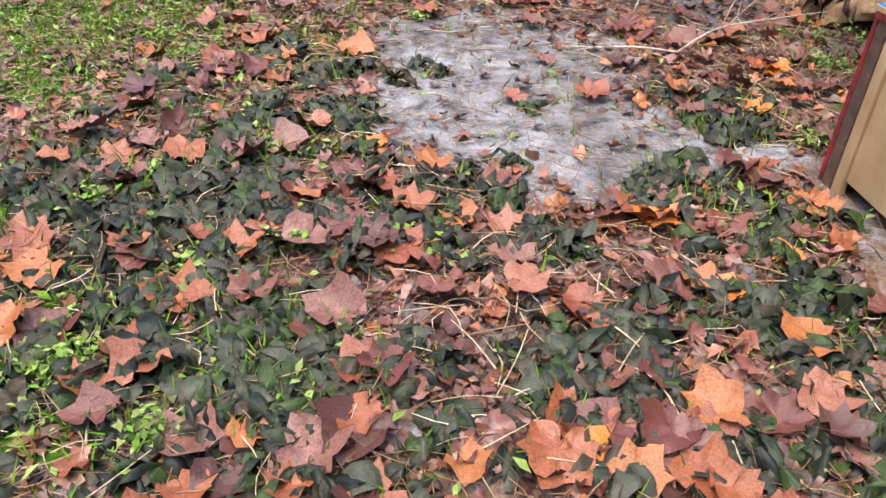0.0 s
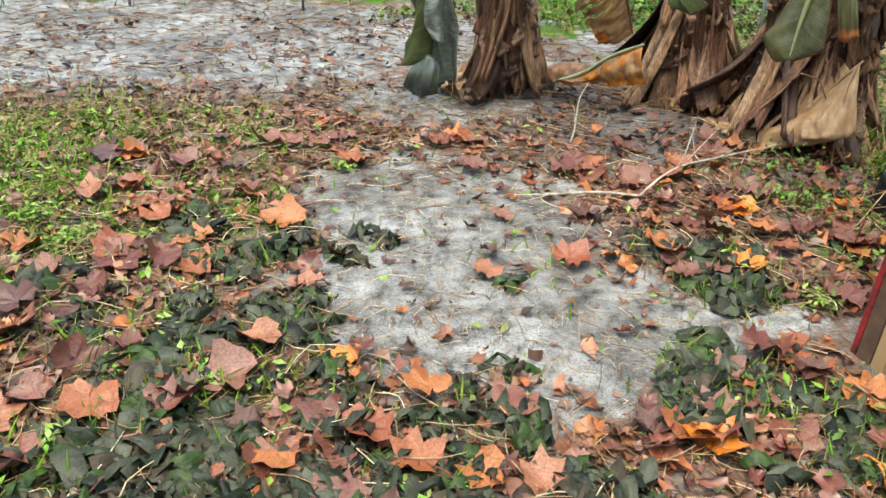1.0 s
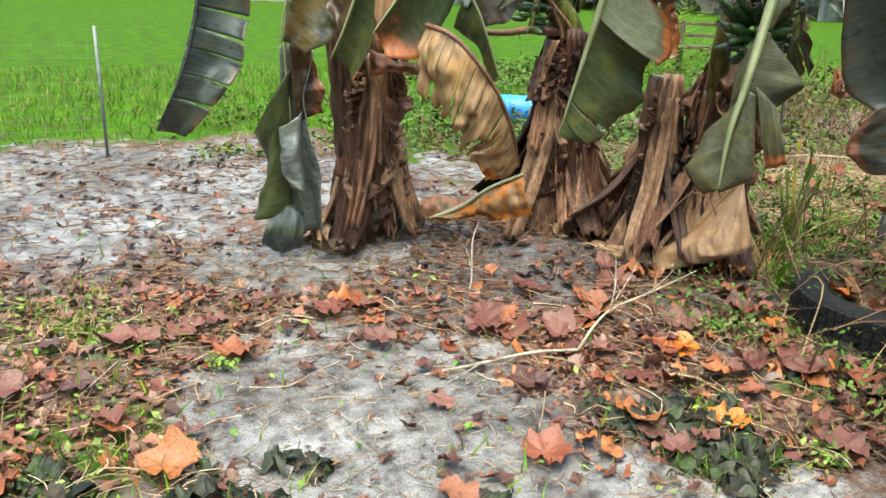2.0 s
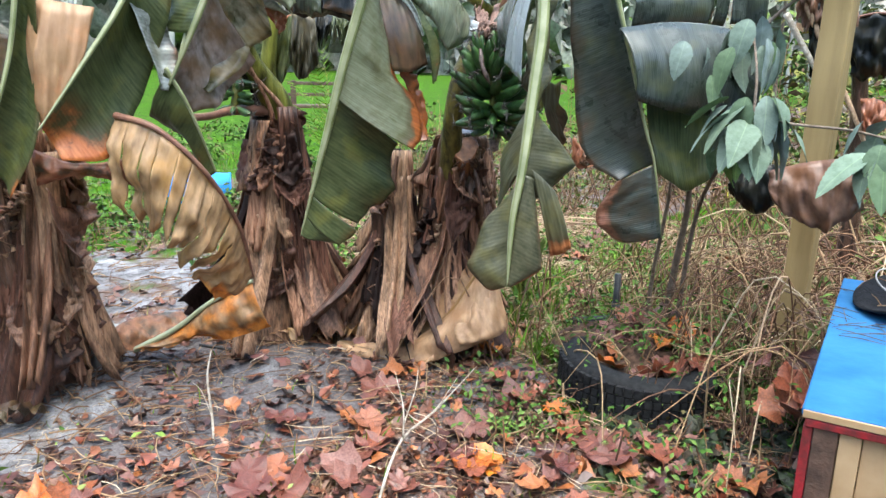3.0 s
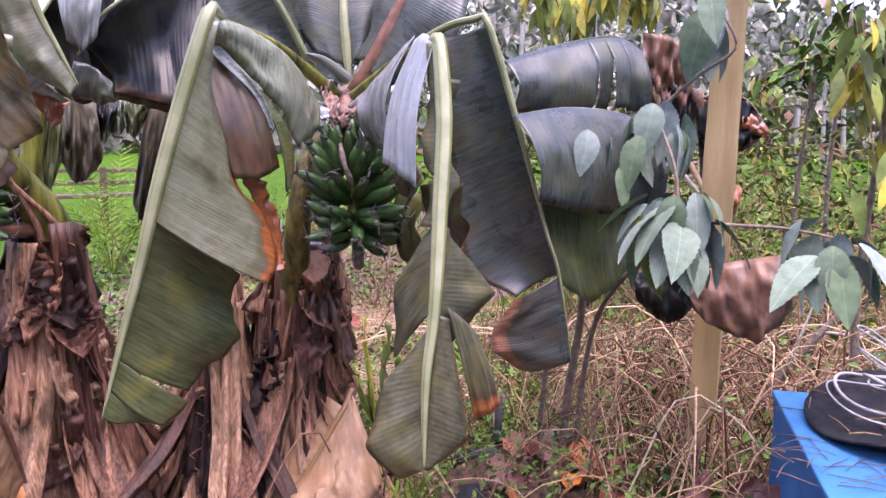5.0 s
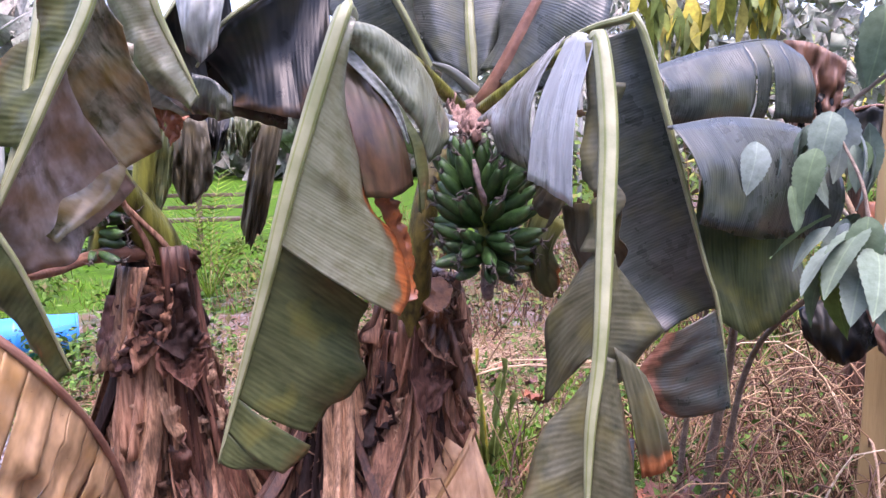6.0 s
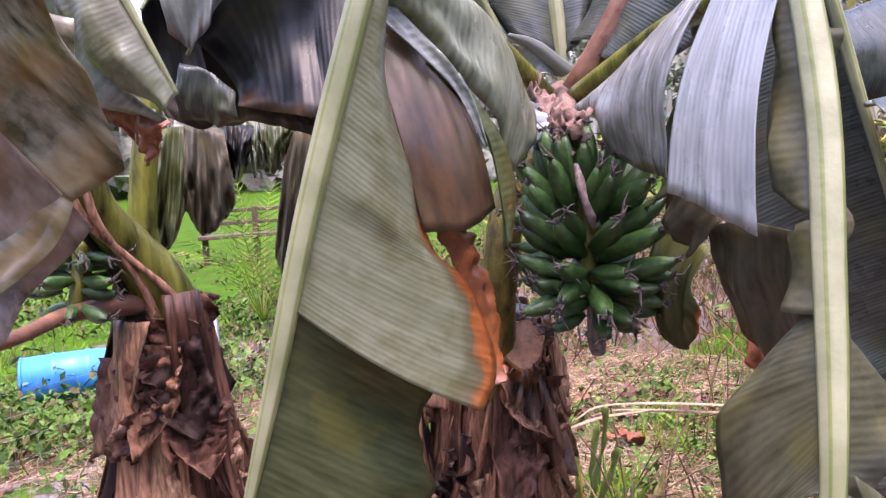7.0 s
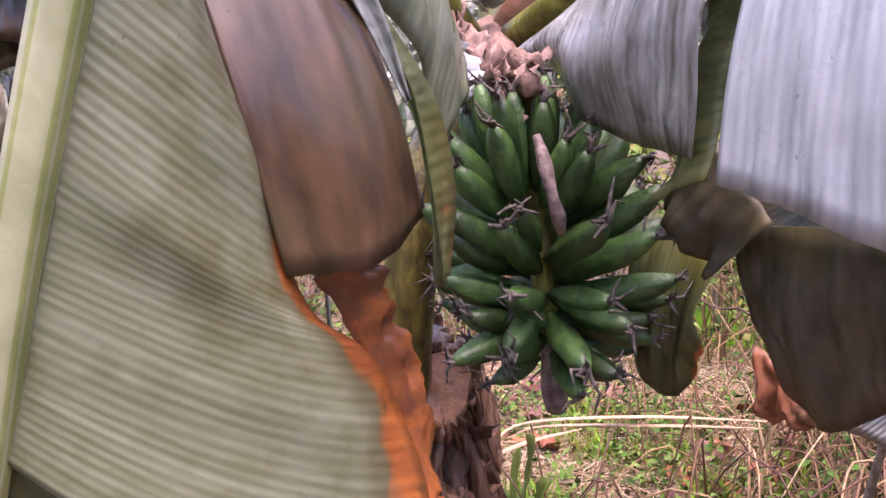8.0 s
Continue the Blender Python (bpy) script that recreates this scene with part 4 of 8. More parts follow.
# bronze leaf with an orange tip above the path, and the two beside it
leaf(mid_plant, "olive banana leaf with a rusty orange tip", [(1.019, 4.692, 1.888), (0.917, 4.691, 1.622), (0.752, 4.719, 1.374), (0.626, 4.775, 1.177)], [0.018, 0.014, 0.01, 0.004],
     [dict(a=[(1.019, 4.692, 1.888), (0.917, 4.691, 1.622), (0.752, 4.719, 1.374), (0.635, 4.771, 1.186)], b=[(1.118, 4.691, 1.713), (1.019, 4.749, 1.355), (0.936, 4.738, 1.185), (0.83, 4.737, 1.076), (0.684, 4.75, 1.074)], mat=LEAF_OLIVE, tip_dry=1.0, edge_dry=0.2, bow=0.05, seed=45),
      dict(a=[(0.941, 4.735, 1.625), (0.974, 4.695, 1.474), (1.017, 4.67, 1.318)], b=[(1.082, 4.771, 1.636), (1.099, 4.703, 1.418), (1.043, 4.678, 1.298)], mat=LEAF_GREY, dry=0.1, seed=46)])
leaf(mid_plant, "purple-bronze banana leaf with a pale midrib", [(1.216, 4.688, 1.839), (1.147, 4.673, 1.579), (1.107, 4.697, 1.418), (1.087, 4.768, 1.334)], [0.015, 0.013, 0.01, 0.006],
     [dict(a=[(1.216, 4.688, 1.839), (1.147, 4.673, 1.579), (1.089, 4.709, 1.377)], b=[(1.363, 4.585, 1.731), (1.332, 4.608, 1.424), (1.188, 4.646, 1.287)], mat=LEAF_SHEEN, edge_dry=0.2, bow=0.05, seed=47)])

rs = np.random.default_rng(31)


# dark sheaths that close round the foot of the green stems
for body_, b_at, t_at, ra, rb, sd_ in ((s2, (1.89, 5.15, 0.95), (1.844, 5.147, 1.268), 0.105, 0.045, 2100),):
    for i in range(5):
        z1 = t_at[2] - rs.uniform(-0.02, 0.16)
        sheath(body_, b_at, t_at, ra, rb, rs.uniform(0, 6.28), z1 - rs.uniform(0.2, 0.42), z1, rs.uniform(0.08, 0.16), rs.uniform(0.0, 0.03), sd_ + i, SHEATH_BLACK if i % 4 else SHEATH, 0.02 + 0.0015 * i)

# the cut stump between the two trunks
stump = thing("banana_stump", (2.3, 4.75, 0), "dead banana stump wrapped in brown dry sheaths", "banana plant", "banana clump")
s4 = stem(stump, [(2.3, 4.75, -0.03), (2.27, 4.72, 0.35), (2.2, 4.721, 0.797), (2.211, 4.71, 0.977)], [0.10, 0.09, 0.065, 0.055], "brown fibrous stump", STEM_WET, seed=6)
skirt(s4, (2.3, 4.75, 0), (2.26, 4.7, 0.95), 0.10, 0.06, 44, 23, 0.24, 0.95, 0.06)

# the fruiting plant
B3 = (2.5, 4.52, 0.0)
fruit_plant = thing("banana_plant", B3, "fruiting banana plant with green bunch and large hanging leaves", "banana plant", "banana clump")
s3 = stem(fruit_plant, [(2.5, 4.53, -0.03), (2.45, 4.5, 0.45), (2.4, 4.45, 0.75), (2.375, 4.42, 1.0), (2.37, 4.41, 1.1)], [0.14, 0.135, 0.115, 0.09, 0.07], "dark wet trunk wrapped in dead sheaths", seed=4)
skirt(s3, B3, (2.365, 4.425, 1.0), 0.135, 0.115, 54, 22, 0.19, 0.98, 0.055)
rs = np.random.default_rng(33)
# the living stem that leaves the old trunk beside a cut stub and rises to the crown
tube("green_stem", curve([(2.36, 4.45, 0.75), (2.28, 4.385, 0.98), (2.225, 4.33, 1.2), (2.265, 4.31, 1.4), (2.37, 4.275, 1.54), (2.44, 4.245, 1.64)], 26), [0.06, 0.055, 0.046, 0.042, 0.04, 0.04], STEM_OLIVE, fruit_plant, "mottled yellow-green stem", 14)
stub_c, stub_n = np.array((2.285, 4.308, 1.035)), unit(np.array((-0.62, -0.48, 0.62)))
sx = unit(np.cross(stub_n, [0, 0, 1.0]))
sy = np.cross(sx, stub_n)
ring = [(a, 0.058 + 0.005 * math.sin(3 * a) + 0.002 * math.sin(7 * a)) for a in np.linspace(0, 2 * math.pi, 28, endpoint=False)]
sv = [stub_c + stub_n * 0.004]
for depth, grow in ((0.0, 0.55), (0.0, 0.93), (-0.006, 1.0), (-0.12, 1.12)):
    sv += [stub_c + stub_n * depth + grow * r * (math.cos(a) * sx + 1.2 * math.sin(a) * sy) for a, r in ring]
sf = [(0, 1 + j, 1 + (j + 1) % 28) for j in range(28)] + [(1 + q * 28 + j, 29 + q * 28 + j, 29 + q * 28 + (j + 1) % 28, 1 + q * 28 + (j + 1) % 28) for q in range(3) for j in range(28)]
make("cut_stub", sv, sf, CUT, fruit_plant, "smooth brown cut face of an old stalk", smooth=False)
# torn wet sheaths standing round the cut face
for k in range(13):
    aa, wd = 2 * math.pi * k / 13 + 0.2 * math.sin(5 * k), 0.34 + 0.1 * math.sin(3 * k)
    lip = -0.014 + 0.026 * math.sin(2.3 * k) ** 2
    at_ = lambda q, up, r: stub_c + stub_n * up + r * (math.cos(q) * sx + 1.2 * math.sin(q) * sy)
    blade("dead_sheath", [at_(aa - wd, -0.22, 0.085), at_(aa - wd, -0.08, 0.074), at_(aa - wd * 0.6, lip, 0.066 + 0.006 * (k % 2))],
          [at_(aa + wd, -0.26, 0.095), at_(aa + wd, -0.09, 0.078), at_(aa + wd * 0.5, lip * 0.5, 0.07)], STEM_WET, fruit_plant, "dark wet torn sheath", crumple=0.012, n=14, m=6, rag=0.05, seed=210 + k)
tube("fruit_stalk", curve([(2.418, 4.243, 1.637), (2.296, 4.174, 1.58), (2.21, 4.121, 1.53)], 12), [0.035, 0.03, 0.026], BRACT, fruit_plant, "pink dried fruit stalk")
bunch(fruit_plant, (2.175, 4.104, 1.542), (2.17, 4.068, 1.108), [(0.33, 11, 0.95, 2.4), (0.37, 14, 0.95, 1.3), (0.43, 14, 1.0, 0.65), (0.56, 14, 1.15, 0.3), (0.66, 14, 1.2, 0.05), (0.75, 14, 1.1, -0.12), (0.83, 12, 0.9, -0.3), (0.88, 8, 0.65, -0.6)], 8, 0.135)
tube("spent_flower", curve([(2.007, 4.032, 1.469), (2, 4.021, 1.438), (2.002, 4.014, 1.402), (2.024, 4.012, 1.369), (2.054, 4.017, 1.342)], 14), [0.005, 0.010, 0.007, 0.010, 0.004], FLOWER, fruit_plant, "withered purple-brown flower")
tube("bud_stalk", curve([(2.168, 4.072, 1.165), (2.165, 4.066, 1.125), (2.172, 4.066, 1.08), (2.18, 4.066, 1.06)], 12), [0.014, 0.018, 0.022, 0.016], FLOWER, fruit_plant, "dark stalk below the bunch")
for k, (a, b, c, w) in enumerate([((2.212, 4.223, 1.655), (2.182, 4.191, 1.603), (2.154, 4.154, 1.573), 0.04), ((2.152, 4.159, 1.568), (2.129, 4.106, 1.584), (2.125, 4.057, 1.572), 0.035), ((2.12, 4.13, 1.569), (2.087, 4.104, 1.528), (2.081, 4.091, 1.483), 0.035),
                                  ((2.135, 4.088, 1.576), (2.109, 4.074, 1.545), (2.097, 4.078, 1.517), 0.03), ((2.256, 4.247, 1.682), (2.223, 4.196, 1.615), (2.195, 4.158, 1.584), 0.035), ((2.108, 4.104, 1.576), (2.085, 4.082, 1.541), (2.089, 4.068, 1.554), 0.04), ((2.167, 4.175, 1.585), (2.153, 4.155, 1.543), (2.151, 4.162, 1.497), 0.03)]):
    blade("bract", [a, b, c], [np.array(a) + [0.5 * w, -0.25 * w, -0.2 * w], np.array(b) + [0.5 * w, -0.5 * w, -0.3 * w], np.array(c) + [0.3 * w, -0.3 * w, -0.25 * w]], BRACT, fruit_plant, "dried pink flower bract", crumple=0.025, n=16, m=5, seed=50 + k)


b_at, t_at = (2.4, 4.45, 0.75), (2.372, 4.415, 1.13)
for i in range(16):
    z1 = t_at[2] - rs.uniform(0.0, 0.16)
    sheath(s3, b_at, t_at, 0.125, 0.1, rs.uniform(-1.9, 3.0), z1 - rs.uniform(0.2, 0.4), z1, rs.uniform(0.08, 0.15), rs.uniform(0.0, 0.03), 2200 + i, (STEM_WET, SHEATH_BLACK, STEM_WET, SHEATH)[i % 4], 0.015 + 0.0015 * i)

for pts_ in ([(2.385, 4.263, 1.628), (1.996, 4.22, 1.744), (1.678, 4.156, 1.772), (1.569, 4.135, 1.768)], [(2.36, 4.179, 1.622), (2.152, 3.908, 1.719), (1.927, 3.703, 1.735), (1.823, 3.629, 1.721)]):
    tube("petiole", curve(pts_, 20), [0.026, 0.02, 0.018, 0.016], STEM_GREEN, fruit_plant, "green leaf stalk", 10)

# hanging leaf in front of the trunks, seen from its ribbed pale underside
leaf(fruit_plant, "large banana leaf hanging underside-out with an orange dried edge", [(1.58, 4.121, 1.79), (1.52, 4.092, 1.795), (1.484, 4.085, 1.77), (1.457, 4.137, 1.6), (1.432, 4.197, 1.4), (1.417, 4.254, 1.2), (1.402, 4.315, 1.0), (1.386, 4.375, 0.8), (1.383, 4.385, 0.765)], [0.018, 0.02, 0.021, 0.02, 0.019, 0.016, 0.012, 0.007, 0.003],
     [dict(a=[(1.484, 4.085, 1.77), (1.457, 4.137, 1.6), (1.432, 4.197, 1.4), (1.423, 4.225, 1.29)], b=[(1.494, 4.088, 1.785), (1.508, 4.1, 1.7), (1.528, 4.112, 1.6), (1.556, 4.096, 1.47), (1.585, 4.085, 1.36), (1.655, 4.075, 1.3), (1.678, 4.05, 1.21), (1.662, 4.03, 1.15), (1.602, 4.02, 1.112)], mat=LEAF_PALE, bow=-0.03, edge_dry=0.0, spot=(0.74, 1.12, 0.46, 0.37, 1.1), dry=-0.14, wave=0.002, n=90, m=20, seed=60, rag=0.002, crease=(0.5, 0.003), belly=(0.8, -0.034)),
      dict(a=[(1.423, 4.232, 1.3), (1.409, 4.29, 1.09), (1.396, 4.34, 0.92), (1.384, 4.383, 0.77)], b=[(1.645, 4.15, 1.13), (1.648, 4.185, 1.05), (1.648, 4.15, 0.942), (1.58, 4.208, 0.868), (1.548, 4.221, 0.825), (1.467, 4.258, 0.742), (1.412, 4.325, 0.75)], mat=LEAF_OLIVE, bow=-0.02, wave=0.006, edge_dry=0.3, tip_dry=0.2, tears=(0.7, 0.86), gap=0.05, n=70, m=18, seed=62, rag=0.03),
      dict(a=[(1.573, 4.181, 1.708), (1.609, 4.128, 1.674), (1.661, 4.078, 1.611)], b=[(1.558, 4.078, 1.385), (1.612, 4.036, 1.386), (1.7, 4.036, 1.41)], mat=LEAF_BRONZE, bow=0.025, dry=0.0, edge_dry=0.0, wave=0.003, n=40, m=18, seed=63, rag=0.003),
      dict(a=[(1.526, 4.109, 1.776), (1.643, 4.084, 1.766), (1.868, 4.104, 1.705), (2.113, 4.178, 1.607)], b=[(1.582, 4.151, 1.723), (1.641, 4.095, 1.654), (1.726, 4.084, 1.593), (1.833, 4.092, 1.507), (1.908, 4.12, 1.46), (2.05, 4.143, 1.487)], mat=LEAF_DRAPE, bow=0.02, dry=-0.1, edge_dry=0.0, n=50, m=14, seed=64),
      dict(a=[(1.616, 4.097, 1.638), (1.646, 4.065, 1.589), (1.68, 4.035, 1.522), (1.698, 4.03, 1.451), (1.735, 4.036, 1.34)], b=[(1.658, 4.106, 1.644), (1.712, 4.075, 1.587), (1.755, 4.048, 1.512), (1.772, 4.04, 1.439), (1.75, 4.038, 1.35)], mat=LEAF_OLIVE, bow=0.012, dry=0.05, edge_dry=0.1, tip_dry=0.3, wave=0.002, rag=0.001, n=40, m=5, seed=65),
      # top of the fold, its whitish sheen put into the grey colour
      dict(a=[(1.547, 4.149, 1.715), (1.596, 4.092, 1.642), (1.632, 4.059, 1.59), (1.659, 4.028, 1.505)], b=[(1.584, 4.13, 1.719), (1.619, 4.072, 1.648), (1.647, 4.04, 1.583), (1.661, 4.023, 1.508)], mat=LEAF_GREY, bow=0.006, dry=-0.2, edge_dry=0.0, wave=0.002, n=40, m=6, seed=66),
      dict(a=[(2.1, 4.179, 1.609), (2.084, 4.166, 1.548), (2.058, 4.152, 1.499)], b=[(2.148, 4.169, 1.599), (2.157, 4.147, 1.561), (2.088, 4.158, 1.5)], mat=LEAF_SKY_SHEEN, bow=0.012, dry=-0.2, edge_dry=0.0, n=20, m=6, seed=67),
      dict(a=[(1.581, 4.187, 1.71), (1.59, 4.174, 1.633), (1.608, 4.148, 1.54), (1.614, 4.12, 1.452)], b=[(1.732, 4.176, 1.734), (1.744, 4.156, 1.646), (1.748, 4.149, 1.542), (1.703, 4.128, 1.446)], mat=LEAF_DARK, bow=-0.02, n=30, m=8, seed=68),
      dict(a=[(1.535, 4.173, 1.622), (1.548, 4.157, 1.578), (1.57, 4.125, 1.513), (1.572, 4.112, 1.474)], b=[(1.515, 4.175, 1.59), (1.531, 4.155, 1.552), (1.554, 4.13, 1.504), (1.571, 4.114, 1.471)], mat=LEAF_OLIVE, bow=0.012, n=24, m=5, seed=69),
      dict(a=[(1.595, 4.088, 1.39), (1.652, 4.076, 1.3), (1.676, 4.052, 1.21), (1.635, 4.03, 1.13)], b=[(1.64, 4.095, 1.4), (1.682, 4.1, 1.35), (1.698, 4.085, 1.27), (1.678, 4.055, 1.16)], mat=LEAF_RUST, dry=0.25, edge_dry=0.15, bow=-0.03, crumple=0.022, wave=0.006, n=44, m=16, rag=0.02, seed=59)])

# hanging leaf with the thick pale midrib
leaf(fruit_plant, "large dark banana leaf hanging on a thick pale midrib", [(1.819, 3.644, 1.73), (1.786, 3.614, 1.725), (1.734, 3.577, 1.541), (1.676, 3.56, 1.352), (1.608, 3.545, 1.093), (1.575, 3.552, 0.925), (1.557, 3.55, 0.708)], [0.018, 0.022, 0.021, 0.019, 0.015, 0.011, 0.004],
     [dict(a=[(1.907, 3.738, 1.752), (1.85, 3.685, 1.759), (1.786, 3.626, 1.733)], b=[(1.866, 3.816, 1.422), (1.797, 3.733, 1.396), (1.741, 3.657, 1.365)], mat=LEAF_SKY_SHEEN, bow=0.022, edge_dry=0.0, dry=-0.2, wave=0.002, n=50, m=16, seed=70, rag=0.002),
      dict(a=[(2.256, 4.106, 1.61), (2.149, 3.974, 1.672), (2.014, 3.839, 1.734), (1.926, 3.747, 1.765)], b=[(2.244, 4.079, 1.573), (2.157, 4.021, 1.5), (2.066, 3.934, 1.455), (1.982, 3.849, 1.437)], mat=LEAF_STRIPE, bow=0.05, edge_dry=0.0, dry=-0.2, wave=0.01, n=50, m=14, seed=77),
      dict(a=[(1.965, 3.759, 1.705), (1.989, 3.807, 1.556), (1.964, 3.834, 1.416)], b=[(2.068, 3.818, 1.684), (2.052, 3.856, 1.496), (2.044, 3.895, 1.373)], mat=LEAF_OLIVE, bow=0.02, edge_dry=0.0, n=30, m=8, seed=78),
      dict(a=[(1.795, 3.621, 1.725), (1.743, 3.583, 1.542), (1.656, 3.558, 1.279)], b=[(1.818, 3.648, 1.722), (1.798, 3.644, 1.497), (1.706, 3.604, 1.271)], mat=LEAF_UMBER, bow=0.02, edge_dry=0.1, tears=(0.75,), n=40, m=5, seed=71),
      dict(a=[(1.753, 3.583, 1.638), (1.716, 3.568, 1.445), (1.667, 3.557, 1.278)], b=[(1.796, 3.578, 1.633), (1.768, 3.565, 1.445), (1.719, 3.555, 1.282)], mat=LEAF_UMBER, bow=0.01, n=30, m=3, seed=72),
      dict(a=[(1.667, 3.559, 1.292), (1.627, 3.552, 1.182), (1.617, 3.551, 1.076)], b=[(1.682, 3.579, 1.28), (1.706, 3.638, 1.203), (1.718, 3.696, 1.127), (1.716, 3.703, 1.097), (1.696, 3.699, 1.018), (1.686, 3.697, 0.942), (1.679, 3.687, 0.934), (1.656, 3.63, 0.999), (1.623, 3.568, 1.066)], mat=LEAF_UMBER, bow=0.012, edge_dry=0.12, wave=0.006, rag=0.001, n=44, m=10, seed=73),
      dict(a=[(1.667, 3.557, 1.278), (1.618, 3.548, 1.091), (1.606, 3.553, 0.989)], b=[(1.689, 3.553, 1.271), (1.749, 3.514, 1.192), (1.808, 3.477, 1.104), (1.808, 3.474, 1.088), (1.771, 3.506, 1.035), (1.703, 3.537, 0.986), (1.637, 3.552, 0.977)], mat=LEAF_UMBER, bow=-0.012, edge_dry=0.12, wave=0.006, rag=0.001, n=44, m=10, seed=74),
      dict(a=[(1.618, 3.542, 1.075), (1.582, 3.545, 0.901), (1.557, 3.55, 0.708)], b=[(1.614, 3.55, 1.06), (1.587, 3.597, 0.985), (1.554, 3.65, 0.914), (1.518, 3.668, 0.804), (1.511, 3.679, 0.763), (1.516, 3.635, 0.715), (1.528, 3.598, 0.686), (1.551, 3.56, 0.698)], mat=LEAF_UMBER, bow=0.012, edge_dry=0.2, tip_dry=0.15, wave=0.006, rag=0.001, n=44, m=10, seed=75),
      dict(a=[(1.638, 3.526, 1.091), (1.663, 3.5, 1.063), (1.699, 3.474, 1.021)], b=[(1.699, 3.474, 0.795), (1.713, 3.444, 0.807), (1.736, 3.417, 0.827)], mat=LEAF_UMBER, bow=0.012, edge_dry=0.6, dry=0.08, wave=0.004, rag=0.002, n=18, m=12, seed=76),
      dict(a=[(1.618, 3.542, 1.075), (1.582, 3.545, 0.901), (1.557, 3.55, 0.708)], b=[(1.65, 3.526, 1.056), (1.641, 3.499, 0.938), (1.643, 3.474, 0.786), (1.642, 3.476, 0.757), (1.603, 3.507, 0.728), (1.573, 3.542, 0.701)], mat=LEAF_UMBER, bow=-0.01, edge_dry=0.4, tip_dry=0.35, wave=0.004, rag=0.002, n=36, m=8, seed=79)])

# dark leaf hanging behind it
leaf(fruit_plant, "dark ribbed banana leaf with a bronze torn tip", [(2.448, 4.106, 1.717), (2.329, 3.857, 1.825), (2.269, 3.704, 1.85), (2.261, 3.653, 1.829), (2.319, 3.569, 1.519), (2.363, 3.481, 1.185), (2.388, 3.443, 1.048), (2.432, 3.404, 0.748)], [0.016, 0.017, 0.016, 0.015, 0.012, 0.009, 0.007, 0.003],
     [dict(a=[(2.26, 3.657, 1.829), (2.319, 3.569, 1.519), (2.363, 3.481, 1.185), (2.388, 3.443, 1.048)], b=[(2.291, 3.81, 1.801), (2.323, 3.808, 1.444), (2.371, 3.752, 1.065), (2.377, 3.586, 0.962)], mat=LEAF_DARK, bow=-0.05, edge_dry=0.35, n=80, m=14, wave=0.008, seed=80),
      dict(a=[(2.388, 3.443, 1.046), (2.4, 3.421, 0.91), (2.432, 3.404, 0.748)], b=[(2.358, 3.582, 0.966), (2.342, 3.66, 0.811), (2.381, 3.567, 0.711)], mat=LEAF_DARK, bow=0.03, dry=0.25, edge_dry=0.45, n=30, m=10, seed=81)])

# leaves standing up from the crown
leaf(fruit_plant, "dark banana leaf rising from the crown", [(2.44, 4.245, 1.63), (2.434, 4.255, 1.808), (2.448, 4.272, 1.941), (2.535, 4.322, 2.226), (2.845, 4.439, 2.803)], [0.022, 0.02, 0.016, 0.013, 0.006],
     [dict(a=[(2.436, 4.251, 1.728), (2.448, 4.272, 1.941), (2.535, 4.322, 2.226), (2.845, 4.439, 2.803)], b=[(2.396, 4.37, 1.79), (2.405, 4.47, 1.959), (2.482, 4.575, 2.26), (2.864, 4.512, 2.85)], mat=LEAF_DARK, bow=-0.05, seed=90, n=50),
      dict(a=[(2.436, 4.251, 1.728), (2.448, 4.272, 1.941), (2.535, 4.322, 2.226), (2.845, 4.439, 2.803)], b=[(2.479, 4.208, 1.761), (2.586, 4.166, 1.951), (2.744, 4.176, 2.254), (2.915, 4.41, 2.841)], mat=LEAF_DARK, bow=0.05, seed=91, n=50)])
leaf(fruit_plant, "striped banana leaf on a reddish stalk", [(2.395, 4.222, 1.618), (2.381, 4.136, 1.721), (2.396, 4.051, 1.873), (2.444, 3.982, 2.051), (2.665, 3.956, 2.441)], [0.03, 0.026, 0.02, 0.014, 0.006],
     [dict(a=[(2.381, 4.136, 1.721), (2.396, 4.051, 1.873), (2.444, 3.982, 2.051), (2.665, 3.956, 2.441)], b=[(2.365, 4.046, 1.66), (2.372, 3.885, 1.721), (2.404, 3.781, 1.925), (2.679, 3.912, 2.45)], mat=LEAF_DARK, bow=0.04, seed=92, n=60),
      dict(a=[(2.387, 4.122, 1.743), (2.396, 4.051, 1.873), (2.444, 3.982, 2.051), (2.665, 3.956, 2.441)], b=[(2.451, 4.222, 1.751), (2.524, 4.183, 1.942), (2.593, 4.15, 2.145), (2.697, 4.017, 2.483)], mat=LEAF_DARK, bow=-0.03, seed=93, n=50)], RIB_BROWN)
leaf(fruit_plant, "striped banana leaf leaning over the middle plant", [(2.409, 4.303, 1.632), (2.327, 4.349, 1.757), (2.24, 4.396, 1.921), (2.127, 4.473, 2.118), (1.964, 4.599, 2.323)], [0.022, 0.019, 0.015, 0.011, 0.005],
     [dict(a=[(2.335, 4.335, 1.733), (2.24, 4.396, 1.921), (2.127, 4.473, 2.118), (1.964, 4.599, 2.323)], b=[(2.243, 4.391, 1.759), (2.09, 4.473, 1.832), (1.947, 4.542, 1.974), (1.889, 4.608, 2.286)], mat=LEAF_DARK, bow=0.04, seed=94, n=60),
      dict(a=[(2.335, 4.335, 1.733), (2.24, 4.396, 1.921), (2.127, 4.473, 2.118), (1.964, 4.599, 2.323)], b=[(2.49, 4.365, 1.742), (2.466, 4.407, 1.994), (2.305, 4.479, 2.258), (2.031, 4.597, 2.388)], mat=LEAF_DARK, bow=-0.03, seed=95, n=50)])
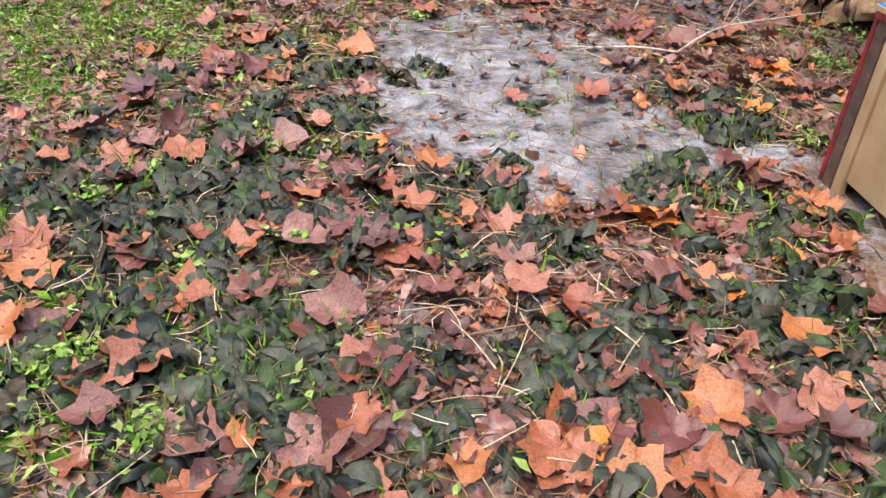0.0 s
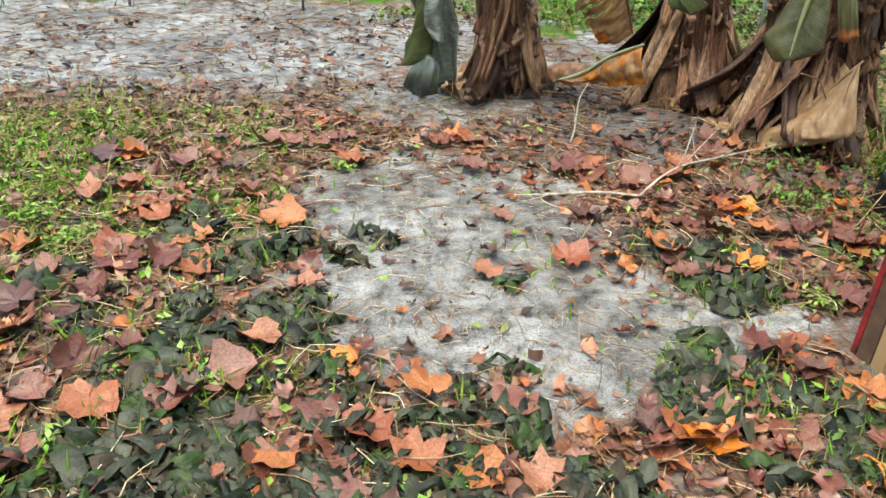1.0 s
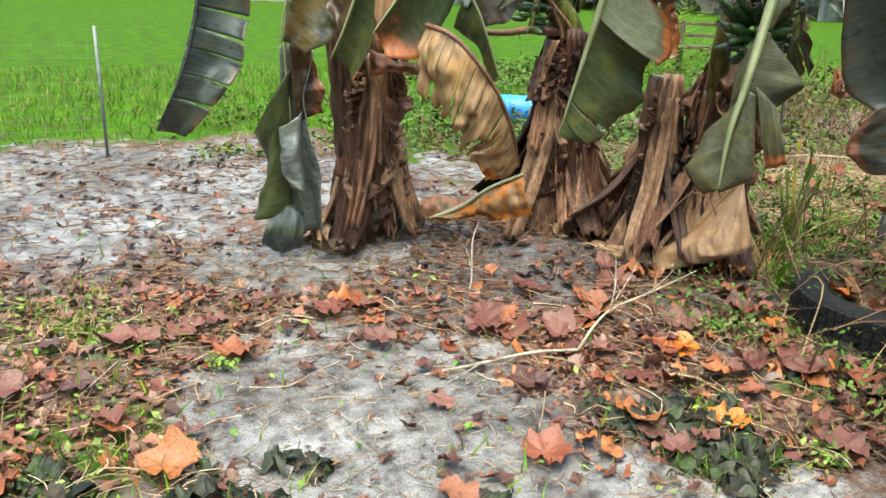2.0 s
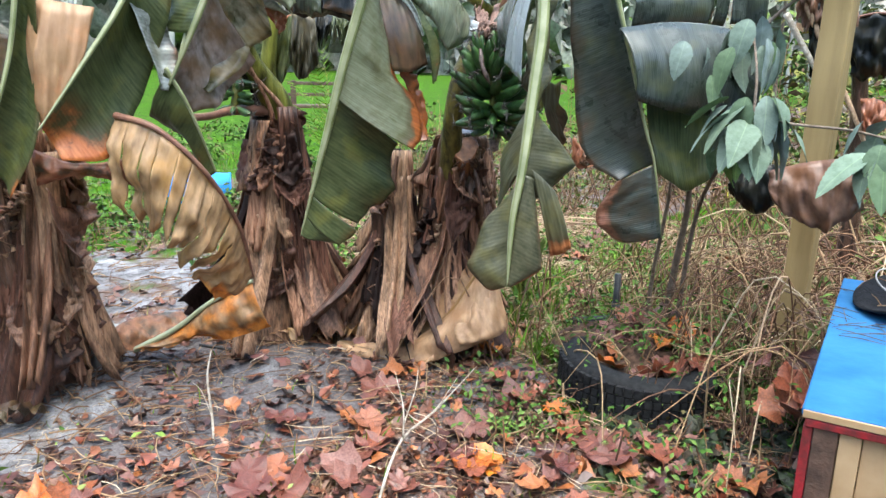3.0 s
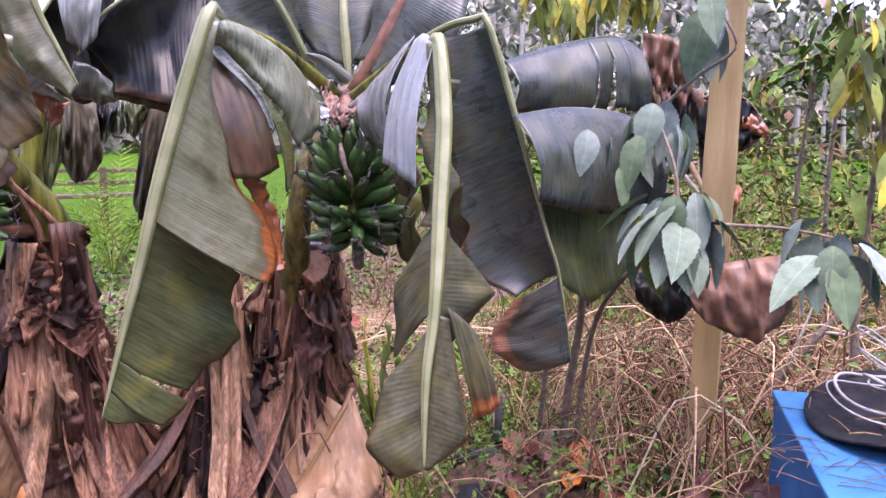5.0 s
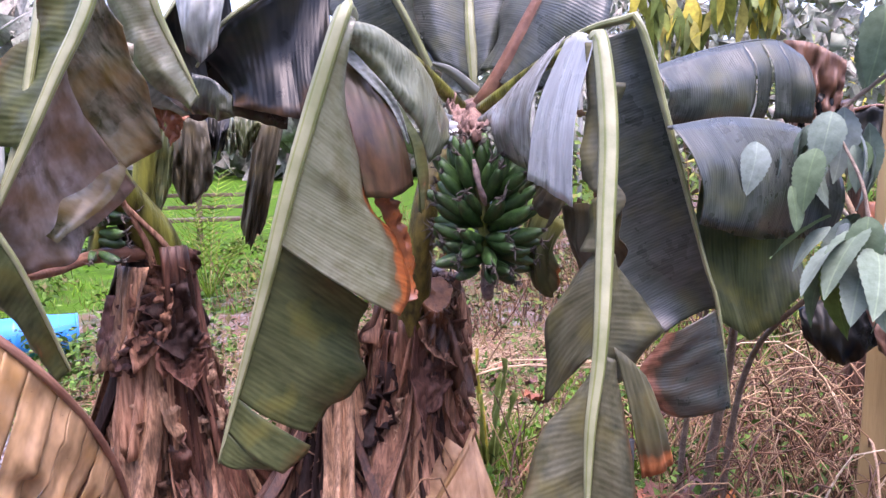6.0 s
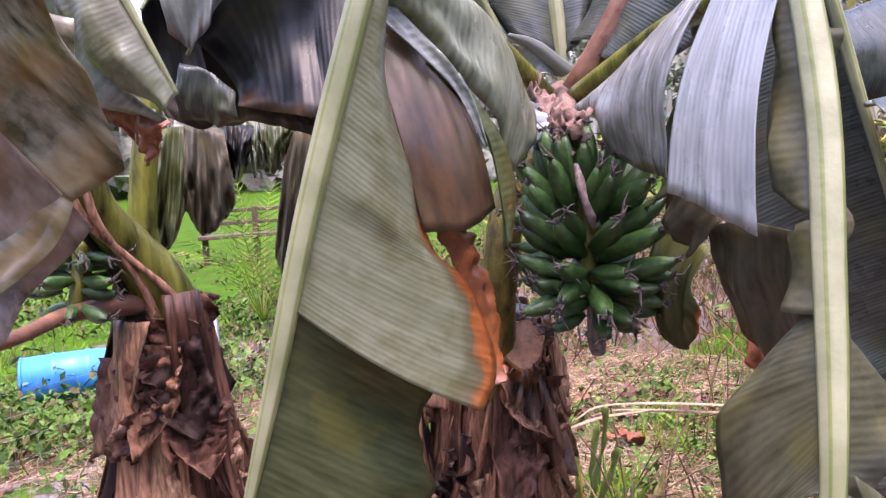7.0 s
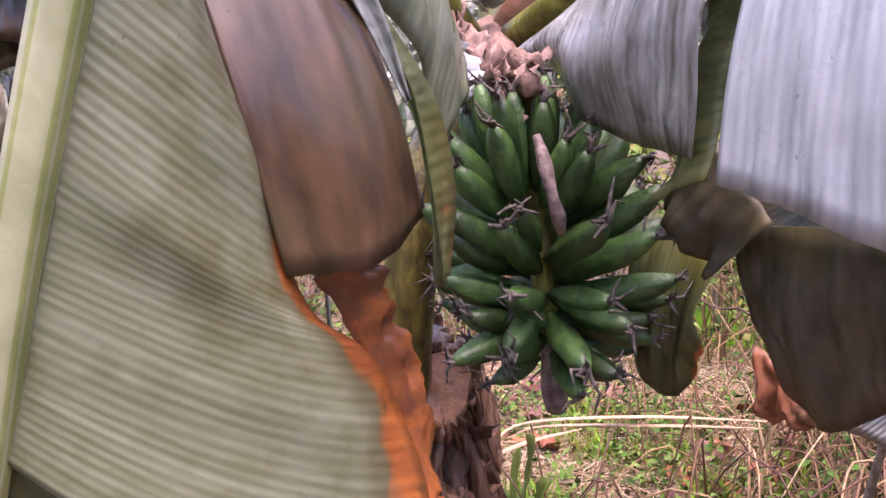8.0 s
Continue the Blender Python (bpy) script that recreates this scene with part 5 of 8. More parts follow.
leaf(fruit_plant, "rolled young grey-green leaf", [(2.35, 4.2, 1.684), (2.27, 4.245, 1.742), (2.201, 4.267, 1.759)], [0.026, 0.022, 0.006], [dict(a=[(2.35, 4.2, 1.681), (2.27, 4.245, 1.739), (2.201, 4.267, 1.759)], b=[(2.322, 4.212, 1.66), (2.236, 4.245, 1.693), (2.204, 4.261, 1.736)], mat=LEAF_GREY, bow=0.02, seed=96, n=16)], LEAF_GREY)
# dark leaf parts hanging behind the bunch
leaf(fruit_plant, "dark drooping banana leaf behind the bunch", [], [], [
    dict(a=[(2.114, 3.851, 1.464), (2.07, 3.804, 1.407), (2.044, 3.77, 1.361)], b=[(2.132, 3.914, 1.367), (2.109, 3.875, 1.315), (2.095, 3.838, 1.284)], mat=LEAF_SHADE, bow=0.012, dry=0.05, n=30, seed=97),
    dict(a=[(2.259, 3.941, 1.352), (2.249, 3.887, 1.311), (2.217, 3.838, 1.286)], b=[(2.291, 3.982, 1.154), (2.284, 3.921, 1.049), (2.255, 3.854, 1.146)], mat=LEAF_OLIVE, bow=0.04, tip_dry=0.25, edge_dry=0.4, dry=-0.05, n=28, seed=98),
    dict(a=[(2.118, 3.82, 1.343), (2.028, 3.726, 1.358), (1.931, 3.64, 1.353), (1.88, 3.581, 1.372)], b=[(2.154, 3.772, 1.187), (2.129, 3.719, 1.113), (2.08, 3.686, 1.113), (1.93, 3.578, 1.256)], mat=LEAF_SHADE, bow=0.015, n=36, seed=99),
    dict(a=[(2.373, 3.799, 1.127), (2.329, 3.715, 1.056)], b=[(2.385, 3.772, 0.991), (2.33, 3.687, 1.016)], mat=LEAF_BRONZE, dry=0.5, crumple=0.02, bow=0.02, n=20, seed=89)])
# the two arched leaves behind, towards the shrub
leaf(fruit_plant, "arched dark banana leaf with torn strips", [(2.51, 3.691, 1.737), (2.753, 3.54, 1.819), (2.943, 3.387, 1.857), (2.996, 3.282, 1.778)], [0.009, 0.008, 0.006, 0.003],
     [dict(a=[(2.493, 3.677, 1.742), (2.734, 3.536, 1.817), (2.923, 3.384, 1.855), (2.974, 3.3, 1.806)], b=[(2.499, 3.656, 1.572), (2.686, 3.519, 1.571), (2.863, 3.376, 1.591), (2.957, 3.266, 1.583)], mat=LEAF_DARK, bow=0.05, tears=(0.6, 0.72, 0.84), gap=0.15, seed=84, n=50)], LEAF_DARK)
leaf(fruit_plant, "arched grey-blue banana leaf", [(2.254, 3.566, 1.553), (2.468, 3.439, 1.583), (2.643, 3.29, 1.563), (2.704, 3.179, 1.481)], [0.009, 0.008, 0.006, 0.003],
     [dict(a=[(2.236, 3.558, 1.559), (2.448, 3.436, 1.586), (2.623, 3.288, 1.565), (2.683, 3.187, 1.504)], b=[(2.235, 3.476, 1.298), (2.407, 3.383, 1.249), (2.573, 3.287, 1.236), (2.664, 3.174, 1.242)], mat=LEAF_DARK, bow=0.06, seed=85, n=50, edge_dry=0.0, dry=-0.1),
      dict(a=[(2.384, 3.496, 1.436), (2.562, 3.361, 1.38), (2.732, 3.203, 1.378)], b=[(2.445, 3.453, 1.004), (2.565, 3.346, 0.931), (2.698, 3.242, 1.093)], mat=LEAF_OLIVE, dry=-0.1, bow=-0.05, edge_dry=0.1, seed=86, n=30)], LEAF_GREY)
leaf(fruit_plant, "withered dark leaf hanging behind the shrub", [], [], [
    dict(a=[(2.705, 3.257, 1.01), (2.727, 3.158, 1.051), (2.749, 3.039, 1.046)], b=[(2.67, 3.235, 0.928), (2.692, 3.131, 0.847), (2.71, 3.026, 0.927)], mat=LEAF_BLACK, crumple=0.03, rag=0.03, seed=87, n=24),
    dict(a=[(2.621, 3.076, 1.039), (2.641, 2.946, 1.085), (2.658, 2.773, 1.122)], b=[(2.607, 3.038, 0.923), (2.599, 2.956, 0.865), (2.613, 2.834, 0.839), (2.62, 2.732, 0.952)], mat=LEAF_HUSK, dry=-0.1, bow=0.03, crumple=0.03, rag=0.05, wave=0.02, seed=88, n=36)])
# big dry leaf folded on the ground at the foot
leaf(fruit_plant, "large tan dry leaf folded on the ground", [(1.99, 4.83, 0.035), (2.12, 4.58, 0.07), (2.23, 4.375, 0.2), (2.324, 4.245, 0.453), (2.398, 4.224, 0.551)], [0.012, 0.016, 0.018, 0.014, 0.008],
     [dict(a=[(1.99, 4.83, 0.045), (2.13, 4.54, 0.09), (2.228, 4.345, 0.237), (2.366, 4.217, 0.537)], b=[(1.91, 4.76, 0.02), (2.055, 4.42, 0.02), (2.184, 4.252, 0.085), (2.305, 4.11, 0.179)], mat=LEAF_TAN, bow=0.035, dry=-0.2, edge_dry=0.0, crumple=0.02, n=40, m=12, seed=120),
      dict(a=[(2.235, 4.284, 0.233), (2.291, 4.239, 0.349), (2.372, 4.208, 0.537)], b=[(2.158, 4.22, 0.149), (2.271, 4.089, 0.185), (2.368, 4.083, 0.23)], mat=LEAF_TAN, bow=0.02, dry=-0.25, edge_dry=0.0, crumple=0.015, n=24, seed=121),
      dict(a=[(2.127, 4.579, 0.02), (2.23, 4.375, 0.207), (2.353, 4.237, 0.492)], b=[(2.202, 4.792, 0.019), (2.359, 4.616, 0.191), (2.436, 4.346, 0.502)], mat=LEAF_TAN, bow=-0.04, dry=0.1, crumple=0.02, n=30, seed=122),
      dict(a=[(2.0, 5.04, 0.06), (2.1, 4.9, 0.1), (2.2, 4.75, 0.12)], b=[(1.86, 4.95, 0.025), (1.93, 4.83, 0.02), (2.09, 4.7, 0.03)], mat=LEAF_BRONZE, dry=0.4, crumple=0.04, n=20, seed=123)], LEAF_DRY)

# the plant nearest the open field
B1 = (0.83, 5.44, 0.0)
left_plant = thing("banana_plant", B1, "banana plant with brown fibrous trunk and limp grey-green leaves", "banana plant", "banana clump")
s1 = stem(left_plant, [(0.83, 5.44, -0.03), (0.78, 5.421, 0.369), (0.696, 5.344, 0.805), (0.657, 5.305, 1.192), (0.649, 5.308, 1.621)], [0.12, 0.095, 0.085, 0.075, 0.06], "brown fibrous trunk", STEM_WET, seed=2)
skirt(s1, B1, (0.80, 5.22, 1.1), 0.1, 0.07, 30, 20, 0.14, 1.1, 0.07)
leaf(left_plant, "dark torn banana leaf hanging beside the path", [(-0.097, 5.132, 1.763), (-0.052, 5.126, 1.393), (-0.129, 5.136, 1.036), (-0.28, 5.153, 0.713)], [0.014, 0.012, 0.008, 0.004],
     [dict(a=[(-0.054, 5.126, 1.52), (-0.08, 5.13, 1.261), (-0.166, 5.141, 0.967), (-0.276, 5.152, 0.713)], b=[(0.163, 5.035, 1.49), (0.127, 5.043, 1.181), (0.084, 5.051, 0.973), (-0.155, 5.14, 0.673)], mat=LEAF_DARK, bow=0.05, tears=(0.3, 0.41, 0.52, 0.66, 0.8), gap=0.12, rag=0.03, edge_dry=0.4, seed=130, n=60, m=14)], LEAF_DARK)
leaf(left_plant, "limp grey-green leaf bent double down to the soil", [(0.387, 5.179, 1.592), (0.366, 5.236, 1.328), (0.354, 5.291, 1.07), (0.371, 5.287, 0.753), (0.394, 5.301, 0.413), (0.461, 5.314, 0.156)], [0.014, 0.013, 0.011, 0.01, 0.008, 0.005],
     [dict(a=[(0.329, 5.297, 1.081), (0.327, 5.298, 0.877), (0.321, 5.299, 0.653), (0.342, 5.315, 0.309), (0.422, 5.325, 0.089)], b=[(0.474, 5.216, 1.063), (0.431, 5.229, 0.833), (0.473, 5.196, 0.533), (0.506, 5.228, 0.31), (0.516, 5.266, 0.071)], mat=LEAF_GREY, dry=-0.2, edge_dry=0.0, bow=0.09, wave=0.03, seed=131, n=40),
      dict(a=[(0.382, 5.284, 0.974), (0.375, 5.286, 0.601), (0.368, 5.287, 0.232)], b=[(0.211, 5.386, 0.646), (0.255, 5.376, 0.437), (0.191, 5.411, 0.175)], mat=LEAF_OLIVE, dry=-0.2, edge_dry=0.0, bow=0.06, wave=0.02, seed=132, n=30),
      dict(a=[(0.423, 5.252, 0.78), (0.418, 5.232, 0.556), (0.432, 5.229, 0.347)], b=[(0.298, 5.202, 0.697), (0.299, 5.202, 0.498), (0.347, 5.21, 0.388)], mat=LEAF_GREY, dry=-0.2, edge_dry=0.0, bow=0.05, n=24, seed=128),
      dict(a=[(0.365, 5.237, 1.098), (0.374, 5.214, 0.862), (0.383, 5.211, 0.689)], b=[(0.475, 5.258, 1.072), (0.528, 5.242, 0.877), (0.514, 5.246, 0.751)], mat=LEAF_BRONZE, dry=0.25, bow=0.04, n=24, seed=129),
      dict(a=[(0.276, 5.31, 0.24), (0.353, 5.271, 0.28), (0.421, 5.252, 0.234)], b=[(0.212, 5.325, 0.057), (0.293, 5.286, 0.019), (0.412, 5.255, 0.043)], mat=LEAF_DARK, dry=-0.1, bow=0.05, seed=133, n=20)])
leaf(left_plant, "bronze-green leaf hanging from a pale midrib", [(0.429, 5.063, 1.775), (0.375, 5.079, 1.46), (0.319, 5.114, 1.262), (0.302, 5.15, 1.104)], [0.015, 0.013, 0.01, 0.004],
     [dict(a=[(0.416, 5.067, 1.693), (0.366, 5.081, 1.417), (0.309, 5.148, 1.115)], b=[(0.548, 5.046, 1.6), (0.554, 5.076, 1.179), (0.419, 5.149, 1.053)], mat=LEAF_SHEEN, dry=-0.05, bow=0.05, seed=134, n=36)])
leaf(left_plant, "olive drooping banana leaf", [(0.662, 4.877, 1.725), (0.615, 4.895, 1.43), (0.548, 4.919, 1.21), (0.496, 4.989, 1.048)], [0.014, 0.012, 0.009, 0.004],
     [dict(a=[(0.65, 4.882, 1.663), (0.604, 4.899, 1.387), (0.507, 4.986, 1.06)], b=[(0.699, 4.862, 1.604), (0.67, 4.874, 1.17), (0.577, 4.93, 0.937)], mat=LEAF_OLIVE, bow=0.05, seed=135, n=36),
      dict(a=[(0.633, 4.91, 1.474), (0.577, 4.93, 1.276), (0.519, 4.982, 1.094)], b=[(0.524, 5.086, 1.513), (0.506, 5.091, 1.314), (0.529, 5.031, 1.226)], mat=LEAF_BRONZE, bow=-0.03, seed=136, n=24)])
leaf(left_plant, "tan dry leaf hanging over the path", [], [], [
    dict(a=[(0.697, 4.917, 1.607), (0.758, 4.838, 1.587), (0.858, 4.793, 1.573)], b=[(0.69, 4.92, 1.235), (0.7, 4.862, 1.103), (0.774, 4.831, 1.241)], mat=LEAF_TAN, dry=0.3, bow=0.03, crumple=0.02, seed=137, n=24),
    dict(a=[(0.684, 4.976, 1.094), (0.792, 4.878, 1.043), (0.939, 4.754, 1.065)], b=[(0.692, 4.973, 0.964), (0.816, 4.878, 0.996), (0.939, 4.754, 0.959)], mat=LEAF_BRONZE, dry=0.5, crumple=0.03, seed=138, n=20),
    dict(a=[(0.387, 5.334, 1.018), (0.496, 5.304, 0.957)], b=[(0.419, 5.326, 0.769), (0.544, 5.289, 0.742)], mat=LEAF_BRONZE, dry=0.4, crumple=0.03, seed=139, n=16)])

# crumpled rags of dead leaf that hang loose on the trunks
rs = np.random.default_rng(78)
for body_, foot, head, ra, rb in ((s2, B2, (1.88, 5.15, 1.15), 0.15, 0.10), (s3, B3, (2.365, 4.425, 0.98), 0.14, 0.1), (s4, (2.3, 4.75, 0), (2.26, 4.7, 0.95), 0.11, 0.075), (s1, B1, (0.80, 5.22, 1.1), 0.12, 0.09)):
    for k in range(20):
        z = rs.uniform(0.22, 1.0) * head[2]
        kk = z / head[2]
        a, L, w = rs.uniform(2.0, 6.0), rs.uniform(0.14, 0.36), rs.uniform(0.10, 0.22)
        r = ra + (rb - ra) * kk + 0.022
        axis = np.array(foot) + (np.array(head) - np.array(foot)) * kk
        out, side_ = np.array([math.cos(a), math.sin(a), 0.0]), np.array([-math.sin(a), math.cos(a), 0.0])
        p0 = axis + out * r - side_ * w / 2
        q0 = axis + out * r + side_ * w / 2
        f1, f2, lean = rs.uniform(0.01, 0.05), rs.uniform(0.02, 0.11), rs.normal(0, 0.05)
        d1, d2 = np.array([0, 0, -0.5 * L]), np.array([0, 0, -L * rs.uniform(0.8, 1.0)])
        blade("dead_sheath", [p0, p0 + out * f1 + d1 + side_ * lean * 0.4, p0 + out * f2 + d2 + side_ * (lean + 0.3 * w)],
              [q0 + [0, 0, rs.normal(0, 0.04)], q0 + out * f1 * 0.6 + d1 * 0.9 + side_ * lean * 0.4, q0 + out * f2 * 0.5 + d2 * rs.uniform(0.6, 1.0) + side_ * (lean - 0.25 * w)],
              (SHEATH_BLACK if kk > 0.75 and k % 2 else SHEATH), body_, bow=0.03, dry=0.3, crumple=0.042, rag=0.05, n=20, m=12, seed=2600 + k + int(foot[0] * 100))

# dead sheaths and leaf scraps that have dropped round the trunks
rs = np.random.default_rng(77)
for k in range(26):
    bx, by = ((1.98, 5.22), (2.5, 4.52), (2.3, 4.75), (0.83, 5.44))[k % 4]
    a, r, L = rs.uniform(2.4, 5.6), rs.uniform(0.2, 0.38), rs.uniform(0.12, 0.3)
    c = np.array([bx + r * math.cos(a), by + r * math.sin(a), height_at(bx, by) + 0.05])
    h = rs.uniform(0, 6.28)
    d, e = np.array([math.cos(h), math.sin(h), 0.0]) * L, np.array([-math.sin(h), math.cos(h), rs.normal(0, 0.3)]) * rs.uniform(0.05, 0.12)
    ob = blade("fallen_sheath", [c - d / 2, c + [0, 0, 0.03], c + d / 2], [c - d / 2 + e, c + e * 1.3 + [0, 0, 0.02], c + d / 2 + e * 0.7], (LEAF_TAN, LEAF_BRONZE, LEAF_DRY)[k % 3], None, bow=0.02, dry=rs.uniform(-0.2, 0.5), crumple=0.05, rag=0.05, n=18, m=6, seed=2300 + k)
    tagged(ob, "crumpled tan leaf sheath lying at a banana trunk", "dry leaf", "fallen sheaths")


# ---- tyre ----
def lathe(profile, segs, centre, tilt, wobble=0.0):
    v, f = [], []
    k = len(profile)
    rot = np.array(Euler((radians(tilt[0]), radians(tilt[1]), 0)).to_matrix())
    for i in range(segs):
        a = 2 * math.pi * i / segs
        for r, z in profile:
            v.append((r * math.cos(a), r * math.sin(a), z))
    for i in range(segs):
        j = (i + 1) % segs
        for q in range(k - 1):
            f.append((i * k + q, j * k + q, j * k + q + 1, i * k + q + 1))
    return np.array(v) @ rot.T + centre, f


TC = np.array([2.57, 3.51, -0.03])
tyre = thing("tyre", tuple(TC), "old black car tyre lying in weeds, filled with leaves", "tyre")
R = 0.36
side = [(0.205, 0.045), (0.22, 0.02), (0.27, 0.0), (0.325, 0.012), (R - 0.012, 0.035), (R - 0.012, 0.175), (0.325, 0.198), (0.27, 0.21), (0.22, 0.19), (0.205, 0.165), (0.215, 0.165), (0.26, 0.18), (0.30, 0.165), (0.30, 0.045), (0.26, 0.03), (0.215, 0.05), (0.205, 0.045)]
v, f = lathe(side, 64, TC, (2, 1))
make("sidewall", v, f, RUBBER, tyre)
blocks = []
rot = np.array(Euler((radians(2), radians(1), 0)).to_matrix())
for i in range(60):
    a = 2 * math.pi * i / 60
    for z0, z1, sh in ((0.03, 0.066, 0.0), (0.072, 0.103, 0.02), (0.109, 0.14, 0.02), (0.146, 0.182, 0.0)):
        bv, bf = box_data(R - 0.02, R, -0.0145, 0.0145, z0, z1, 0)
        c, s = math.cos(a + sh), math.sin(a + sh)
        bv = np.c_[bv[:, 0] * c - bv[:, 1] * s, bv[:, 0] * s + bv[:, 1] * c, bv[:, 2]]
        blocks.append((bv @ rot.T + TC, bf))
v, f = joined(blocks)
make("tread", v, f, RUBBER, tyre, "worn tread blocks", smooth=False)
fill = [(TC[0], TC[1], 0.16)] + [(TC[0] + r * math.cos(a), TC[1] + r * math.sin(a), 0.16 - 0.05 * r / 0.3 + 0.22 * max(0.0, r * math.cos(a - 0.4)) + 0.012 * math.sin(5 * a)) for r in (0.12, 0.22, 0.3) for a in np.linspace(0, 6.28, 25)[:-1]]
fill = [(TC[0] + (x - TC[0]) * (1.36 if math.cos(math.atan2(y - TC[1], x - TC[0]) - 0.4) > 0.1 and math.hypot(x - TC[0], y - TC[1]) > 0.25 else 1.0), TC[1] + (y - TC[1]) * (1.36 if math.cos(math.atan2(y - TC[1], x - TC[0]) - 0.4) > 0.1 and math.hypot(x - TC[0], y - TC[1]) > 0.25 else 1.0), z + 0.035 * (math.cos(math.atan2(y - TC[1], x - TC[0]) - 0.4) > 0.1)) for x, y, z in fill]
ff = [(0, 1 + j, 1 + (j + 1) % 24) for j in range(24)] + [(1 + q * 24 + j, 25 + q * 24 + j, 25 + q * 24 + (j + 1) % 24, 1 + q * 24 + (j + 1) % 24) for q in range(2) for j in range(24)]
make("soil_filling", fill, ff, PEAT, tyre, "dark soil filling the tyre")

# ---- blue cabinet ----
CT = 9.0
CO = (1.42, 2.56, 0.0)
cab = thing("cabinet", CO, "old blue-painted wooden cabinet with red edges and bare plywood front", "cabinet")
CW, CD, CH = 1.25, 1.33, 0.645
kw = dict(turn=CT, at=CO)
box("side_panel", 0.02, CD, -0.02, 0.0, 0.0, CH - 0.022, BLUE, cab, "blue painted side", **kw)
box("side_panel", 0.02, CD, -CW, -CW + 0.02, 0.0, CH - 0.022, BLUE, cab, "blue painted side", **kw)
box("back_panel", CD - 0.02, CD - 0.002, -CW + 0.02, -0.02, 0.0, CH - 0.022, DARKWOOD, cab, **kw)
box("worktop", -0.015, CD, -CW - 0.01, 0.012, CH - 0.022, CH, BLUE, cab, "sky-blue painted top with worn tan front edge", bev=0.006, **kw)
box("edge_strip", -0.022, -0.0155, -CW - 0.005, 0.008, CH - 0.022, CH - 0.003, PLY, cab, "worn bare front edge", 0.002, **kw)
box("trim", -0.02, -0.002, -CW, 0.0, CH - 0.044, CH - 0.0245, RED, cab, "red painted trim", 0.002, **kw)
box("red_edge", -0.014, 0.018, -0.018, 0.004, 0.0, CH - 0.046, RED, cab, "chipped red painted edge", 0.003, **kw)
box("stile", -0.012, 0.018, -0.075, -0.0195, 0.0, CH - 0.046, DARKWOOD, cab, "dark brown upright", 0.003, **kw)
box("stile", -0.008, 0.018, -0.125, -0.077, 0.0, CH - 0.046, PLY, cab, "bare wood upright", 0.003, **kw)
box("front_panel", 0.004, 0.016, -CW + 0.02, -0.127, 0.06, CH - 0.046, PLY, cab, "bare plywood front", 0.002, **kw)
box("shelf", 0.02, CD - 0.03, -CW + 0.02, -0.021, 0.05, 0.068, PLY, cab, **kw)
tube("metal_ring", [(CO[0] + 0.3 + 0.022 * math.cos(a), CO[1] - 0.27 + 0.022 * math.sin(a), CH + 0.006) for a in np.linspace(0, 6.28, 20)], [0.006], WIRE, cab, "small chrome ring")

# ---- black mat and coil of white cable on the cabinet ----
MC = np.array([*(2.497, 2.39, 0.663)[:2], CH])
mv, mf = [], []
for i in range(14):
    for j in range(36):
        r, a = 0.30 * i / 13, 2 * math.pi * j / 36
        mv.append((MC[0] + r * 1.15 * math.cos(a), MC[1] + r * math.sin(a), CH + 0.006 + 0.035 * (i / 13) ** 2 * (1 + 0.8 * math.sin(2 * a + 1)) + 0.006 * math.sin(5 * a + i)))
for i in range(13):
    for j in range(36):
        mf.append((i * 36 + j, i * 36 + (j + 1) % 36, (i + 1) * 36 + (j + 1) % 36, (i + 1) * 36 + j))
mat_ob = make("rubber_mat", mv, mf, MAT)
mat_ob.modifiers.new("thickness", "SOLIDIFY").thickness = 0.008
tagged(mat_ob, "curled round black rubber mat lying on the cabinet", "mat")
coil = thing("cable_coil", (MC[0], MC[1], CH + 0.02), "loose coil of thin white cable on a black mat", "cable")
for k in range(9):
    rr, ph = rng.uniform(0.15, 0.3), rng.uniform(0, 6.28)
    cx, cy, tl = rng.normal(0, 0.05), rng.normal(0, 0.05), rng.uniform(0.05, 0.7)
    aa = np.linspace(0, 6.28 * rng.uniform(0.9, 1.0), 48)
    pts = np.c_[MC[0] + cx + rr * np.cos(aa + ph), MC[1] - 0.03 + cy + rr * 0.9 * np.sin(aa + ph), CH + 0.045 + tl * rr * (1 + np.sin(aa + ph - 0.6 + 0.5 * math.sin(k))) + 0.01 * np.sin(3 * aa + k)]
    tube("loop", pts, [0.003 if k % 4 else 0.0055], CABLE, coil, sides=6)
for k in range(2):
    p0 = np.array([MC[0] - 0.2 + 0.18 * k, MC[1] + rng.normal(0, 0.1), CH + 0.05])
    tube("cable_end", curve([p0, p0 + [-0.1, rng.uniform(-0.1, 0.06), 0.02], p0 + [-0.19, rng.uniform(-0.2, 0.0), -0.04]], 24), [0.0032], CABLE, coil, sides=6)
for k in range(2):
    p0 = np.array([MC[0] - 0.35, MC[1] + 0.12 - 0.2 * k, CH + 0.006])
    wire = tube("thin_wire", curve([p0, p0 + [-0.18, -0.08, 0.004], p0 + [-0.3, -0.25, 0.0], p0 + [-0.18, -0.42, 0.002]], 28), [0.0022], HOSE, sides=5)
    tagged(wire, "thin dark wire lying on the blue top", "wire", "loose wires")
